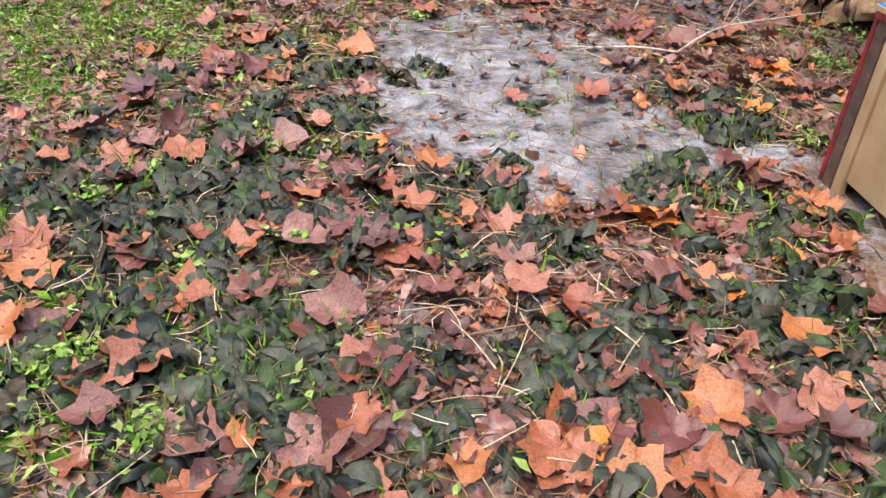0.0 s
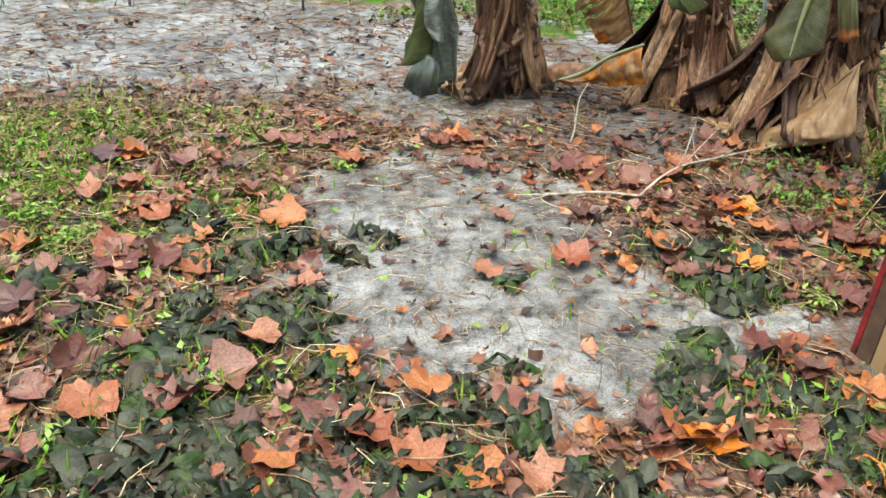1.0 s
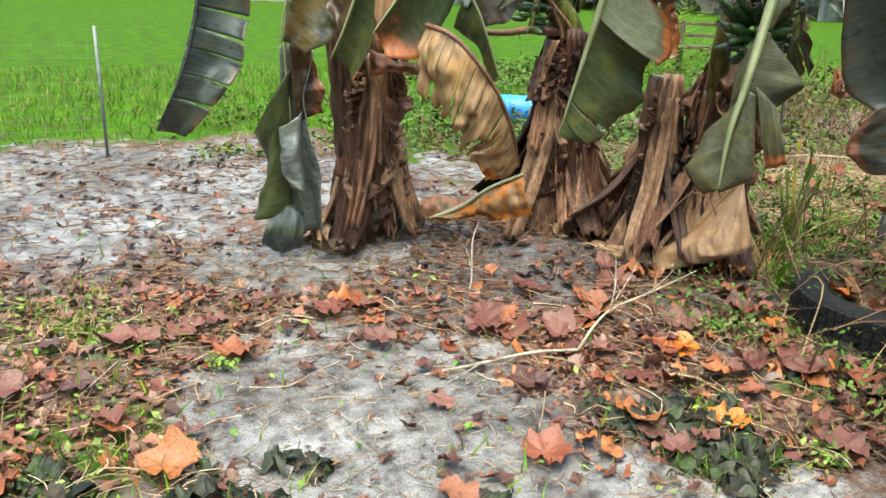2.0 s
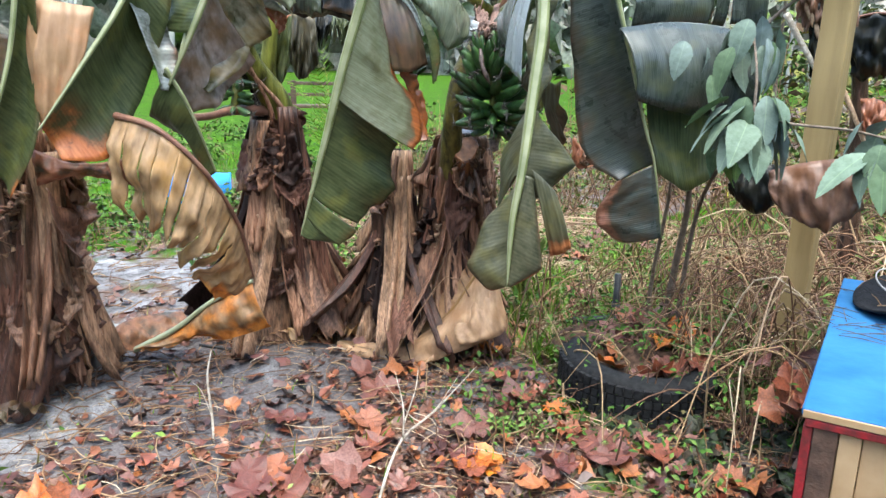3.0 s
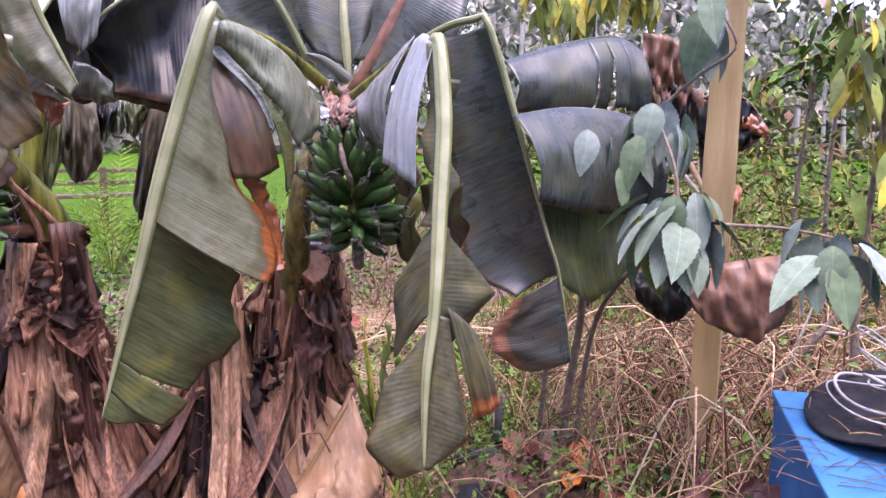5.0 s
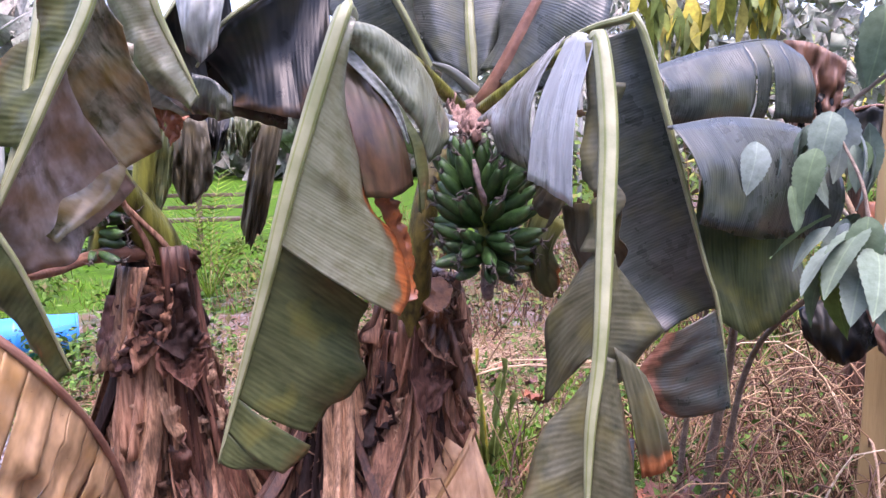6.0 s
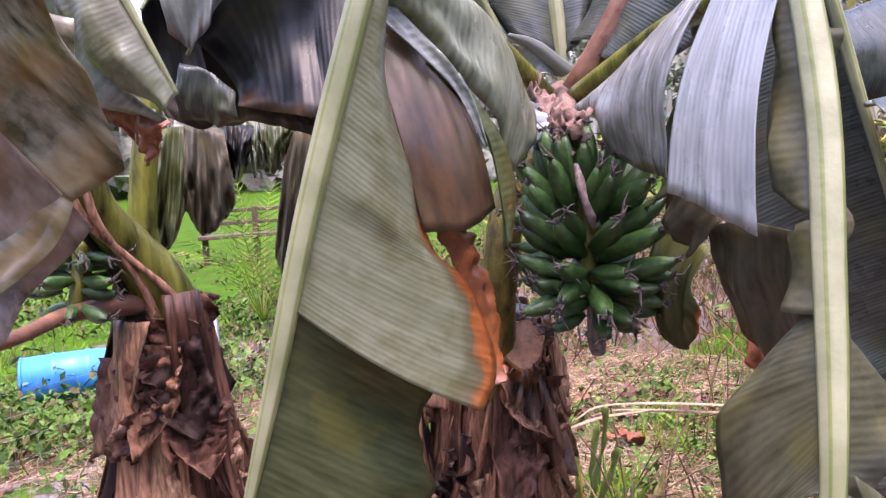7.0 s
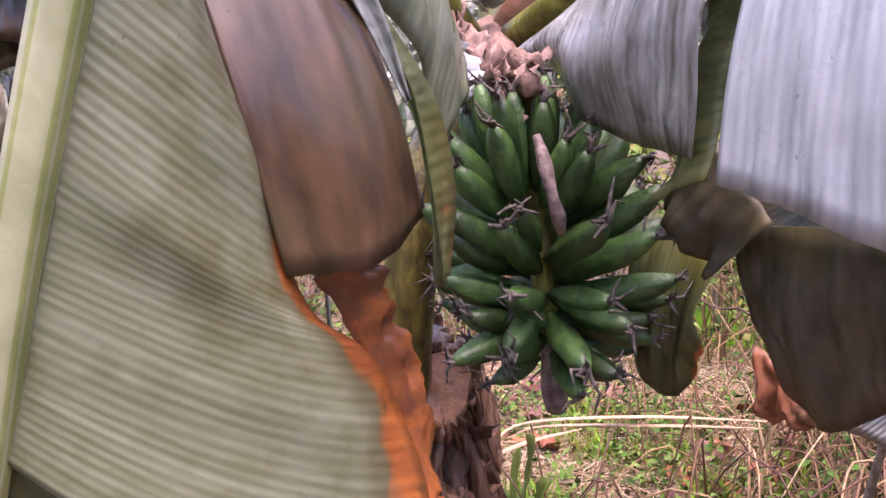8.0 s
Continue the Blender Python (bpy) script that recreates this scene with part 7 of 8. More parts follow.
brush("brambles", "low tangle of dry stalks and green weeds", 1400, (3.8, 5.8, 3.4, 6.6), 0.14, 0.035, WEED, 154, 260)

bs = (3.485, 8.354, 0.213)
sheet = thing("blue_drum", (bs[0], bs[1], 0), "bright blue plastic drum lying in the grass", "drum")
v, f = lathe([(0.0, -0.40), (0.13, -0.40), (0.145, -0.38), (0.15, -0.16), (0.16, -0.14), (0.15, -0.12), (0.15, 0.12), (0.16, 0.14), (0.15, 0.16), (0.145, 0.38), (0.13, 0.40), (0.0, 0.40)], 32, np.array([0, 0, 0.0]), (0, 0))
a = radians(-35)
v[:, 2] *= 0.75
dv = np.c_[v[:, 2] * math.cos(a) - v[:, 0] * math.sin(a), v[:, 2] * math.sin(a) + v[:, 0] * math.cos(a), v[:, 1]] + np.array([bs[0], bs[1], 0.18])
BLUEDRUM = plain("blue_plastic", (0.02, 0.20, 0.62), (0.05, 0.30, 0.75), 4, 0.4, 0.1)
make("drum", dv, f, BLUEDRUM, sheet)
for sg in (-1, 1):
    cp = np.array([bs[0], bs[1], 0.18]) + 0.3 * sg * np.array([math.cos(a), math.sin(a), 0])
    make("rim", *tube_data([cp + 0.14 * (math.cos(k) * np.array([-math.sin(a), math.cos(a), 0]) + math.sin(k) * np.array([0, 0, 1.0])) for k in np.linspace(0, 6.283, 25)], [0.012], 6), BLUEDRUM, sheet)
brush("weeds", "green weeds growing round the blue drum", 1500, (bs[0] - 0.9, bs[0] + 0.9, bs[1] - 1.1, bs[1] - 0.2), 0.3, 0.07, WEED, 151, 40)

# dark wooden bench far off on the field
bn = (9.282, 12.695, 0.641)
bench = thing("bench", (bn[0], bn[1], 0), "dark wooden bench far off on the grass", "bench")
for z in (0.42, 0.62, 0.82):
    box("slat", -0.9, 0.9, -0.12 if z < 0.5 else 0.1, 0.2 if z < 0.5 else 0.14, z, z + 0.06, DARKWOOD, bench, bev=0.01, turn=-40, at=(bn[0], bn[1], 0))
for x in (-0.8, 0.0, 0.8):
    box("leg", x - 0.05, x + 0.05, 0.1, 0.18, 0, 0.9, DARKWOOD, bench, bev=0.01, turn=-40, at=(bn[0], bn[1], 0))

# small fan palm behind the plants
pm = (5.526, 8.676, 1.329)
palm = thing("palm", (pm[0], pm[1], 0), "small green feathery palm on the grass", "palm")
for k in range(16):
    a, el = radians(k * 360 / 16 + 8), rs_.uniform(0.5, 1.3)
    b = np.array([pm[0], pm[1], 0.1])
    L = rs_.uniform(0.8, 1.2)
    e = b + [L * math.cos(a) * math.cos(el), L * math.sin(a) * math.cos(el), L * math.sin(el) + 0.25]
    md = (b + e) / 2 + [0, 0, 0.2]
    pts = curve([b, md, e], 20)
    fr, tn = [tube_data(pts, [0.008, 0.004, 0.002], 4)], np.gradient(pts, axis=0)
    for i in range(5, 20):
        sd = unit(np.cross(tn[i], [0, 0, 1.0]))
        for sg in (-1, 1):
            q = pts[i] + sd * sg * 0.15 + tn[i] * 3.2 + [0, 0, -0.05 - 0.05 * rs_.uniform()]
            w = unit(tn[i]) * 0.007
            fr.append((np.array([pts[i] - w, pts[i] + w, q]), [(0, 1, 2)]))
    v, f = joined(fr)
    make("frond", v, f, GRASS, palm)

# wire fences
def wire_fence(name, label, a, b, h, step):
    a, b = np.array(a, float), np.array(b, float)
    L = np.linalg.norm(b - a)
    fence = thing(name, (*a, 0), label, "fence")
    pcs = []
    for i in range(int(L / step) + 1):
        p = a + (b - a) * i * step / L
        pcs.append(tube_data([(*p, 0.02), (*p, h)], [0.0007], 3, cap=False))
    for z in np.arange(0.05, h + 0.01, step):
        pcs.append(tube_data([(*a, z), (*b, z)], [0.0008], 3, cap=False))
    v, f = joined(pcs)
    make("wire_mesh", v, f, WIRE, fence)
    for s in (0, 0.5, 1.0):
        p = a + (b - a) * s
        tube("fence_post", [(*p, 0), (*p, h * 0.5), (*p, h + 0.1)], [0.014], WIRE, fence, sides=6)


wire_fence("wire_fence", "thin grey wire mesh fence across the far side", (1.3, 6.5), (4.8, 6.2), 0.75, 0.09)
wire_fence("wire_fence", "sagging grey wire mesh fence beside the path", (-3.4, 7.9), (-0.45, 7.9), 0.9, 0.09)
wire_fence("wire_fence", "thin grey wire mesh fence across the lawn", (4.8, 6.2), (8.2, 5.0), 0.75, 0.09)

# far garden fence at the end of the field
far_fence = thing("board_fence", (-6, 46, 0), "grey weathered board fence at the end of the field", "fence")
for k in range(60):
    x = -14 + k * 0.5
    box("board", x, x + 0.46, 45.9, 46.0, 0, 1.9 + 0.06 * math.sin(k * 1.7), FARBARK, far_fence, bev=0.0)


# treeline that closes the view all round, its mist put into the leaf colour
rs_ = np.random.default_rng(17)
nt = 9000
ta = rs_.uniform(0, 6.283, nt)
td = rs_.uniform(48, 80, nt)
th = rs_.uniform(0, 1, nt) ** 1.2 * (11 + 4 * np.sin(ta * 7) + 2 * np.sin(ta * 19))
tp = np.c_[td * np.cos(ta), 4 + td * np.sin(ta), th]
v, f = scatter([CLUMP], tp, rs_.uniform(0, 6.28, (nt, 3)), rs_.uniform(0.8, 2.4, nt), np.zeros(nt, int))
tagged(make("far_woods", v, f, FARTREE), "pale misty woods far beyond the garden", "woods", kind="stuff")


# drooping young tree with long yellow-green leaves, and yellow fronds further off
def drooping(place, spread_r, count, size, mat, label, seed, drop=1.2):
    rs = np.random.default_rng(seed)
    t = thing("young_tree", (place[0], place[1], 0), label, "tree")
    b = np.array(place, float)
    tube("trunk", curve([(b[0] + 0.1, b[1], -0.02), (b[0] + 0.12, b[1] + 0.05, b[2] * 0.6), b + [0, 0, 0.35]], 16), [0.022, 0.016, 0.008], BARK, t)
    q, a = [], []
    for k in range(7):
        e = b + [rs.normal(0, spread_r), rs.normal(0, spread_r), rs.uniform(-0.1, 0.45)]
        tube("twig", curve([b + [0, 0, rs.uniform(-0.2, 0.2)], (b + e) / 2 + [0, 0, 0.08], e], 8), [0.006, 0.004, 0.002], BARK, t, sides=5)
        for _ in range(count // 7):
            q.append(e + rs.normal(0, 0.07, 3))
            a.append((rs.normal(0, 0.5), rs.uniform(0.5, 1.0) * drop, rs.uniform(0, 6.28)))
    n = len(q)
    v, f = scatter([oval_leaf(5, 0.16, 0.1, 0.3, 3)], np.array(q), np.array(a), rs.uniform(0.7, 1.2, n) * size, np.zeros(n, int))
    make("foliage", v, f, mat, t)


drooping((3.48, 2.409, 1.448), 0.16, 84, 0.17, YELLOW, "young tree with long drooping yellow-green leaves", 71)
drooping((5.849, 2.405, 1.965), 0.5, 140, 0.2, BRUSH, "thin tree with hanging green leaves behind the weeds", 72)
drooping((6.373, 4.207, 2.463), 0.3, 84, 0.32, YELLOW, "yellowing frond-leaved plant behind the bananas", 73, 1.5)
drooping((5.384, 2.617, 1.597), 0.4, 160, 0.12, WEED, "slender sapling with fresh green leaves", 74, 0.4)
sk = (3.097, 4.492, 0.581)
sucker = thing("banana_sucker", (sk[0], sk[1], 0), "small pale yellow-green banana sucker on the bank", "banana plant")
for k in range(6):
    a = k * 1.05
    b0 = np.array([sk[0], sk[1], 0.0])
    tip = b0 + [0.12 * math.cos(a), 0.12 * math.sin(a), 0.5 + 0.12 * math.sin(k * 2.0)]
    blade("leaf", [b0, (b0 + tip) / 2 + [0, 0, 0.05], tip], [b0 + [0.03, 0.02, 0], (b0 + tip) / 2 + [0.05, 0.04, 0.04], tip + [0.01, 0.01, 0.01]], YELLOW, sucker, bow=0.01, n=12, m=4, seed=140 + k)

# unseen ring of leaf clumps behind the camera, added to darken sky reflections
na = rs_.uniform(radians(132), radians(338), 7500)
nd = rs_.uniform(15, 22, 7500)
nh = rs_.uniform(0, 1, 7500) * (6.0 + 1.2 * np.sin(na * 9))
v, f = scatter([CLUMP], np.c_[nd * np.cos(na), 3 + nd * np.sin(na), nh], rs_.uniform(0, 6.28, (7500, 3)), rs_.uniform(0.35, 0.9, 7500), np.zeros(7500, int))
tagged(make("near_woods", v, f, BRUSH), "unseen dark leaf clumps added to darken reflections and low sky light", "woods", kind="stuff")


# ---- fallen leaves and ground cover ----
def maple(seed, rings=2, curl=0.25):
    """A five-lobed fallen leaf about one unit across, curled by drying."""
    rs = np.random.default_rng(seed)
    lobes = [(-152, 0.66), (-118, 0.84), (-86, 0.74), (-52, 0.98), (-28, 0.82), (0, 1.06), (28, 0.82), (52, 0.98), (86, 0.74), (118, 0.84), (152, 0.66), (180, 0.3)]
    out = []
    for i, (a, r) in enumerate(lobes):
        a0, r0 = a + rs.normal(0, 3), r * rs.uniform(0.9, 1.1)
        out.append((a0, r0))
        b, q = lobes[(i + 1) % len(lobes)]
        b = b + 360 if b < a else b
        out.append(((a0 + b) / 2, (r0 + q) / 2 * rs.uniform(0.8, 1.02)))
    v, f = [(0, 0, 0)], []
    k = len(out)
    ax, ay = rs.normal(0, curl), rs.normal(0, curl)
    ph = rs.uniform(0, 6.28)
    for ring in range(1, rings + 1):
        s = ring / rings
        for a, r in out:
            x, y = 0.5 * s * r * math.cos(radians(a)), 0.5 * s * r * math.sin(radians(a))
            z = curl * (0.9 * (x * math.cos(ph) + y * math.sin(ph)) ** 2 * 2 + 0.35 * s * s * r * (0.5 + 0.5 * math.sin(3 * radians(a) + ph))) + 0.03 * math.cos(radians(a) * 7) * s + 0.05 * rs.normal() * s * s
            v.append((x, y, z))
    for j in range(k):
        f.append((0, 1 + j, 1 + (j + 1) % k))
    for ring in range(1, rings):
        b0, b1 = 1 + (ring - 1) * k, 1 + ring * k
        for j in range(k):
            jj = (j + 1) % k
            f.append((b0 + j, b1 + j, b1 + jj, b0 + jj))
    return np.array(v), f


def leaf_mesh(v, f, mat):
    stalk_v, stalk_f = tube_data([(0, 0, 0.0), (-0.25, 0.02, 0.02), (-0.5, 0.05, 0.05)], [0.008, 0.007, 0.006], 3, cap=False)
    vv, ff = joined([(v, f), (stalk_v, stalk_f)])
    me = bpy.data.meshes.new("fallen_leaf")
    me.from_pydata([tuple(x) for x in vv], [], ff)
    me.materials.append(mat)
    me.polygons.foreach_set("use_smooth", [True] * len(me.polygons))
    return me


BIG = [leaf_mesh(*maple(k, 3, 0.18 + 0.05 * k), SYC) for k in range(8)]
BIGO = [leaf_mesh(*maple(k + 20, 3, 0.2 + 0.06 * k), SYC_ORANGE) for k in range(4)]


def litter_at(x, y):
    if ell(x, y, 1.98, 5.1, 0.4, 0.3) > 0 or (x > 1.35 and y < 2.75):
        return 0.0
    d = 1.0 - 0.93 * sand_at(x, y) - 0.62 * soil_at(x, y) - 0.72 * grass_at(x, y)
    if y > 5.6:
        d *= 0.25
    out = max(0.7 - y, -1.6 - x, x - 3.2, y - 5.8, 0.0)
    if out:
        d *= max(0.0, 0.75 - 0.4 * out + 0.6 * fbm(x, y, 1.3))
    return max(0.0, d)


def pick_places(count, area, seed, weight, power=1.0):
    rs = np.random.default_rng(seed)
    out = []
    while len(out) < count:
        x, y = rs.uniform(area[0], area[1]), rs.uniform(area[2], area[3])
        if rs.uniform() < weight(x, y) ** power:
            out.append((x, y))
    return np.array(out), rs


def loose_leaf(mesh, x, y, size, turn, label, lift=0.012, tip=(0, 0)):
    ob = new("fallen_leaf", mesh)
    ob.matrix_basis = Matrix.LocRotScale((x, y, height_at(x, y) + lift), Euler((tip[0], tip[1], turn)), (size, size, size))
    return tagged(ob, label, "leaf", "fallen leaves")


# the bright orange leaves that stand out
for (x, y, z), s, t in (((0.404, 4.533, 0), 0.17, 0.3), ((1.559, 3.6, 0), 0.2, 2.0), ((1.316, 3.1, 0), 0.18, 1.0), ((1.521, 3.638, 0), 0.2, 4.0), ((-0.235, 2.563, 0), 0.16, 2.6), ((0.846, 1.79, 0), 0.17, 5.0), ((0.466, 1.114, 0), 0.2, 1.2), ((-0.494, 1.977, 0), 0.1, 0.2), ((1.119, 1.984, 0), 0.16, 3.2), ((1.335, 3.104, 0), 0.15, 2.2), ((0.728, 2.149, 0), 0.19, 0.6), ((1.978, 3.298, 0), 0.16, 0.9), ((2.102, 3.634, 0), 0.17, 2.2)):
    loose_leaf(BIGO[int(t * 10) % 4], x, y, s, t, "bright orange fallen plane leaf, wet and flat", 0.03)
for (x, y, z), s, t, tx in (((-0.982, 2.595, 0), 0.2, 0.9, 0.9), ((-0.123, 1.346, 0), 0.16, 2.0, 0.15), ((0.005, 1.339, 0), 0.15, 0.8, 0.3), ((-0.68, 1.613, 0), 0.19, 1.2, 0.1), ((0.484, 1.399, 0), 0.19, 3.4, 0.2), ((0.626, 1.392, 0), 0.19, 1.9, 0.2), ((-0.939, 1.431, 0), 0.19, 0.4, 0.1), ((-0.755, 1.264, 0), 0.14, 2.2, 0.2), ((-0.703, 1.432, 0), 0.17, 4.4, 0.1), ((-0.473, 1.146, 0), 0.2, 5.2, 0.2), ((0.29, 1.868, 0), 0.15, 3.0, 0.1), ((0.678, 1.222, 0), 0.16, 0.3, 0.1), ((0.71, 2.179, 0), 0.2, 2.8, 0.2)):
    loose_leaf(BIG[int(t * 10) % 8], x, y, s, t, "russet fallen plane leaf, curled and wet", 0.035, (tx, 0.1))
# leaves inside and around the tyre
for k in range(26):
    a, r = rng.uniform(0, 6.28), 0.27 * math.sqrt(rng.uniform())
    loose_leaf(BIG[k % 8] if k % 7 else BIGO[k % 4], TC[0] + 0.08 + r * math.cos(a), TC[1] + r * math.sin(a), rng.uniform(0.13, 0.22), a * 3, "brown fallen leaf heaped in the old tyre", 0.15 + 0.3 * max(0.0, r * math.cos(a) + 0.05) + rng.uniform(0, 0.04), (rng.normal(0, 0.35), rng.normal(-0.2, 0.35)))


# dark wilted ground cover
def wilted_at(x, y):
    k = max(ell(x, y, -0.75, 2.25, 0.75, 0.75), ell(x, y, -0.45, 1.35, 0.6, 0.5), ell(x, y, 1.1, 1.7, 0.4, 0.55), ell(x, y, 0.95, 1.2, 0.4, 0.25), 0.55 * ell(x, y, 0.25, 1.25, 0.7, 0.4), 0.4 * ell(x, y, 0.1, 2.0, 0.6, 0.2), ell(x, y, 1.0, 2.4, 0.3, 0.28), ell(x, y, 1.15, 3.1, 0.3, 0.25), ell(x, y, 1.2, 2.25, 0.35, 0.25), ell(x, y, -0.6, 3.2, 0.35, 0.3) * 0.5, ell(x, y, 2.6, 3.0, 0.5, 0.5) * 0.4)
    return min(1.0, max(0.0, 1.3 * k + 1.3 * fbm(x, y, 4.5)))


def wilted_plant(seed):
    """A collapsed plant: limp leaves arching out and down from one point."""
    rs = np.random.default_rng(seed)
    pcs = []
    for k in range(9):
        a, L, w, h = rs.uniform(0, 6.28), rs.uniform(0.4, 1.15), rs.uniform(0.16, 0.42), rs.uniform(0.15, 0.6)
        tw = rs.normal(0, 0.9)
        v = []
        for i in range(6):
            s = i / 5
            c = np.array([L * s * math.cos(a + tw * s), L * s * math.sin(a + tw * s), h * math.sin(math.pi * min(1.0, s * 1.15 + 0.05)) ** 0.9 * (1 - 0.4 * s) + 0.02])
            ww = w * (0.15 + 0.85 * math.sin(math.pi * (0.02 + 0.97 * s ** 0.8)) ** 1.1) * rs.uniform(0.55, 1.25)
            c = c + rs.normal(0, 0.06, 3)
            sd = np.array([-math.sin(a), math.cos(a), 0])
            dr = rs.uniform(-0.5, 1.3)
            v += [c - sd * ww - [0, 0, ww * dr], c, c + sd * ww - [0, 0, ww * (1.1 - dr)]]
        f = [(i * 3 + j, i * 3 + 3 + j, i * 3 + 4 + j, i * 3 + 1 + j) for i in range(5) for j in range(2)]
        pcs.append((np.array(v), f))
    return joined(pcs)


q, rs5 = pick_places(235, (-1.5, 2.2, 0.9, 4.6), 51, litter_at)
for k, (x, y) in enumerate(q):
    loose_leaf(BIG[k % 8], x, y, rs5.uniform(0.1, 0.22), rs5.uniform(0, 6.28), "russet fallen plane leaf lying wet on the ground", 0.025 + rs5.uniform(0, 0.03), (rs5.normal(0, 0.13), rs5.normal(0, 0.13)))
# the rest of the litter
def shred(seed):
    """A torn, folded scrap of leaf."""
    rs = np.random.default_rng(seed)
    k = 7
    a = np.sort(rs.uniform(0, 6.28, k))
    r = rs.uniform(0.25, 0.6, k)
    ph, c = rs.uniform(0, 3.14), rs.uniform(-0.6, 1.0)
    x, y = r * np.cos(a), 0.75 * r * np.sin(a)
    z = c * (x * math.cos(ph) + y * math.sin(ph)) ** 2 + rs.normal(0, 0.05, k)
    return np.vstack([[0, 0, 0.02], np.c_[x, y, z]]), [(0, 1 + i, 1 + (i + 1) % k) for i in range(k)]


CRUMBS = [shred(60 + k) for k in range(10)] + [maple(60 + k, 2, 0.35) for k in range(4)]
q, rs6 = pick_places(19000, (-4.2, 4.8, -2.2, 7.2), 52, litter_at)
q2, _ = pick_places(2600, (2.4, 6.0, 2.9, 7.0), 53, lambda x, y: 0.8 if not (x < 2.75 and 4.2 < y < 5.2) else 0.1)
q4, _ = pick_places(2600, (-3.0, -0.3, 1.2, 5.6), 154, lambda x, y: grass_at(x, y))
q3, _ = pick_places(2600, (-4, 3.0, 5.0, 8.6), 54, lambda x, y: 0.35 + fbm(x, y, 1.4))
q = np.vstack([q, q2, q3, q4])
n6 = len(q)
z6 = np.array([height_at(x, y) for x, y in q]) + rs6.uniform(0.004, 0.022, n6)
v, f = scatter(CRUMBS, np.c_[q, z6], np.c_[rs6.normal(0, 0.3, n6), rs6.normal(0, 0.3, n6), rs6.uniform(0, 6.28, n6)], 0.02 + 0.075 * rs6.uniform(0, 1, n6) ** 2, rs6.integers(0, 14, n6))
tagged(make("leaf_litter", v, f, LITTER), "wet brown rotting leaf litter on sandy soil", "leaf litter", kind="stuff")

q, rs5 = pick_places(2900, (-2.2, 2.6, 0.7, 5.0), 152, lambda x, y: litter_at(x, y) * (1 - 0.95 * min(1.0, 1.6 * wilted_at(x, y))) * (1 - 0.6 * grass_at(x, y)))
n5 = len(q)
z5 = np.array([height_at(x, y) for x, y in q]) + rs5.uniform(0.01, 0.04, n5)
v, f = scatter(CRUMBS, np.c_[q, z5], np.c_[rs5.normal(0, 0.35, n5), rs5.normal(0, 0.35, n5), rs5.uniform(0, 6.28, n5)], 0.025 + 0.085 * rs5.uniform(0, 1, n5) ** 2, rs5.integers(0, 14, n5))
tagged(make("leaf_litter", v, f, SYC), "torn russet pieces of plane leaves on the litter", "leaf litter", kind="stuff")

CRUMP = [wilted_plant(k) for k in range(8)]
q, rs7 = pick_places(760, (-1.7, 3.1, 0.7, 3.6), 55, wilted_at)
n7 = len(q)
z7 = np.array([height_at(x, y) for x, y in q]) + rs7.uniform(0.0, 0.012, n7)
v, f = scatter(CRUMP, np.c_[q, z7], np.c_[rs7.normal(0, 0.15, n7), rs7.normal(0, 0.15, n7), rs7.uniform(0, 6.28, n7)], rs7.uniform(0.06, 0.13, n7), rs7.integers(0, 8, n7))
tagged(make("wilted_plants", v, f, WILTED), "dark grey-green frosted wilted ground cover plants", "ground cover", kind="stuff")

# grass blades
BLADE = (np.array([(0, -0.045, 0), (0, 0.045, 0), (0.12, -0.03, 0.5), (0.12, 0.03, 0.5), (0.42, 0, 0.95)]), [(0, 1, 3, 2), (2, 3, 4)])
q, rs8 = pick_places(15000, (-3.6, 1.6, 0.7, 6.0), 56, lambda x, y: 0.7 * grass_at(x, y) ** 1.5 + 0.9 * min(1.0, wilted_at(x, y)) * max(0.0, 0.4 + 1.5 * fbm(x, y, 2.7)) + 0.015)
qb, _ = pick_places(9000, (-3.5, 6.0, 7.2, 14.0), 57, lambda x, y: grass_at(x, y) ** 1.5)
qc, _ = pick_places(15000, (2.5, 6.5, 3.0, 7.5), 58, lambda x, y: 0.2 + 0.6 * grass_at(x, y))
q = np.vstack([q, qb, qc])
n8 = len(q)
z8 = np.array([height_at(x, y) for x, y in q]) - 0.004
v, f = scatter([BLADE], np.c_[q, z8], np.c_[rs8.normal(0, 0.35, n8), rs8.normal(0, 0.35, n8), rs8.uniform(0, 6.28, n8)], np.r_[rs8.uniform(0.03, 0.11, 15000), rs8.uniform(0.06, 0.16, 9000), rs8.uniform(0.03, 0.1, 15000)], np.zeros(n8, int))
tagged(make("grass", v, f, GRASS), "short bright green wet grass", "grass", kind="stuff")
# clover-like weeds in the grass
q, rs9 = pick_places(9000, (-3.0, 1.6, 0.8, 5.0), 59, lambda x, y: 0.7 * grass_at(x, y) ** 2 + 0.012 + (0.5 if fbm(x + 3, y, 2.0) > 0.28 and wilted_at(x, y) > 0.15 else 0.0))
n9 = len(q)
z9 = np.array([height_at(x, y) for x, y in q]) + rs9.uniform(0.01, 0.05, n9)
v, f = scatter([SMALL], np.c_[q, z9], np.c_[rs9.normal(0, 0.4, n9), rs9.normal(0, 0.4, n9), rs9.uniform(0, 6.28, n9)], 0.012 + 0.04 * rs9.uniform(0, 1, n9) ** 2, np.zeros(n9, int))
tagged(make("small_weeds", v, f, FRESH), "small round-leaved green weeds", "weeds", kind="stuff")


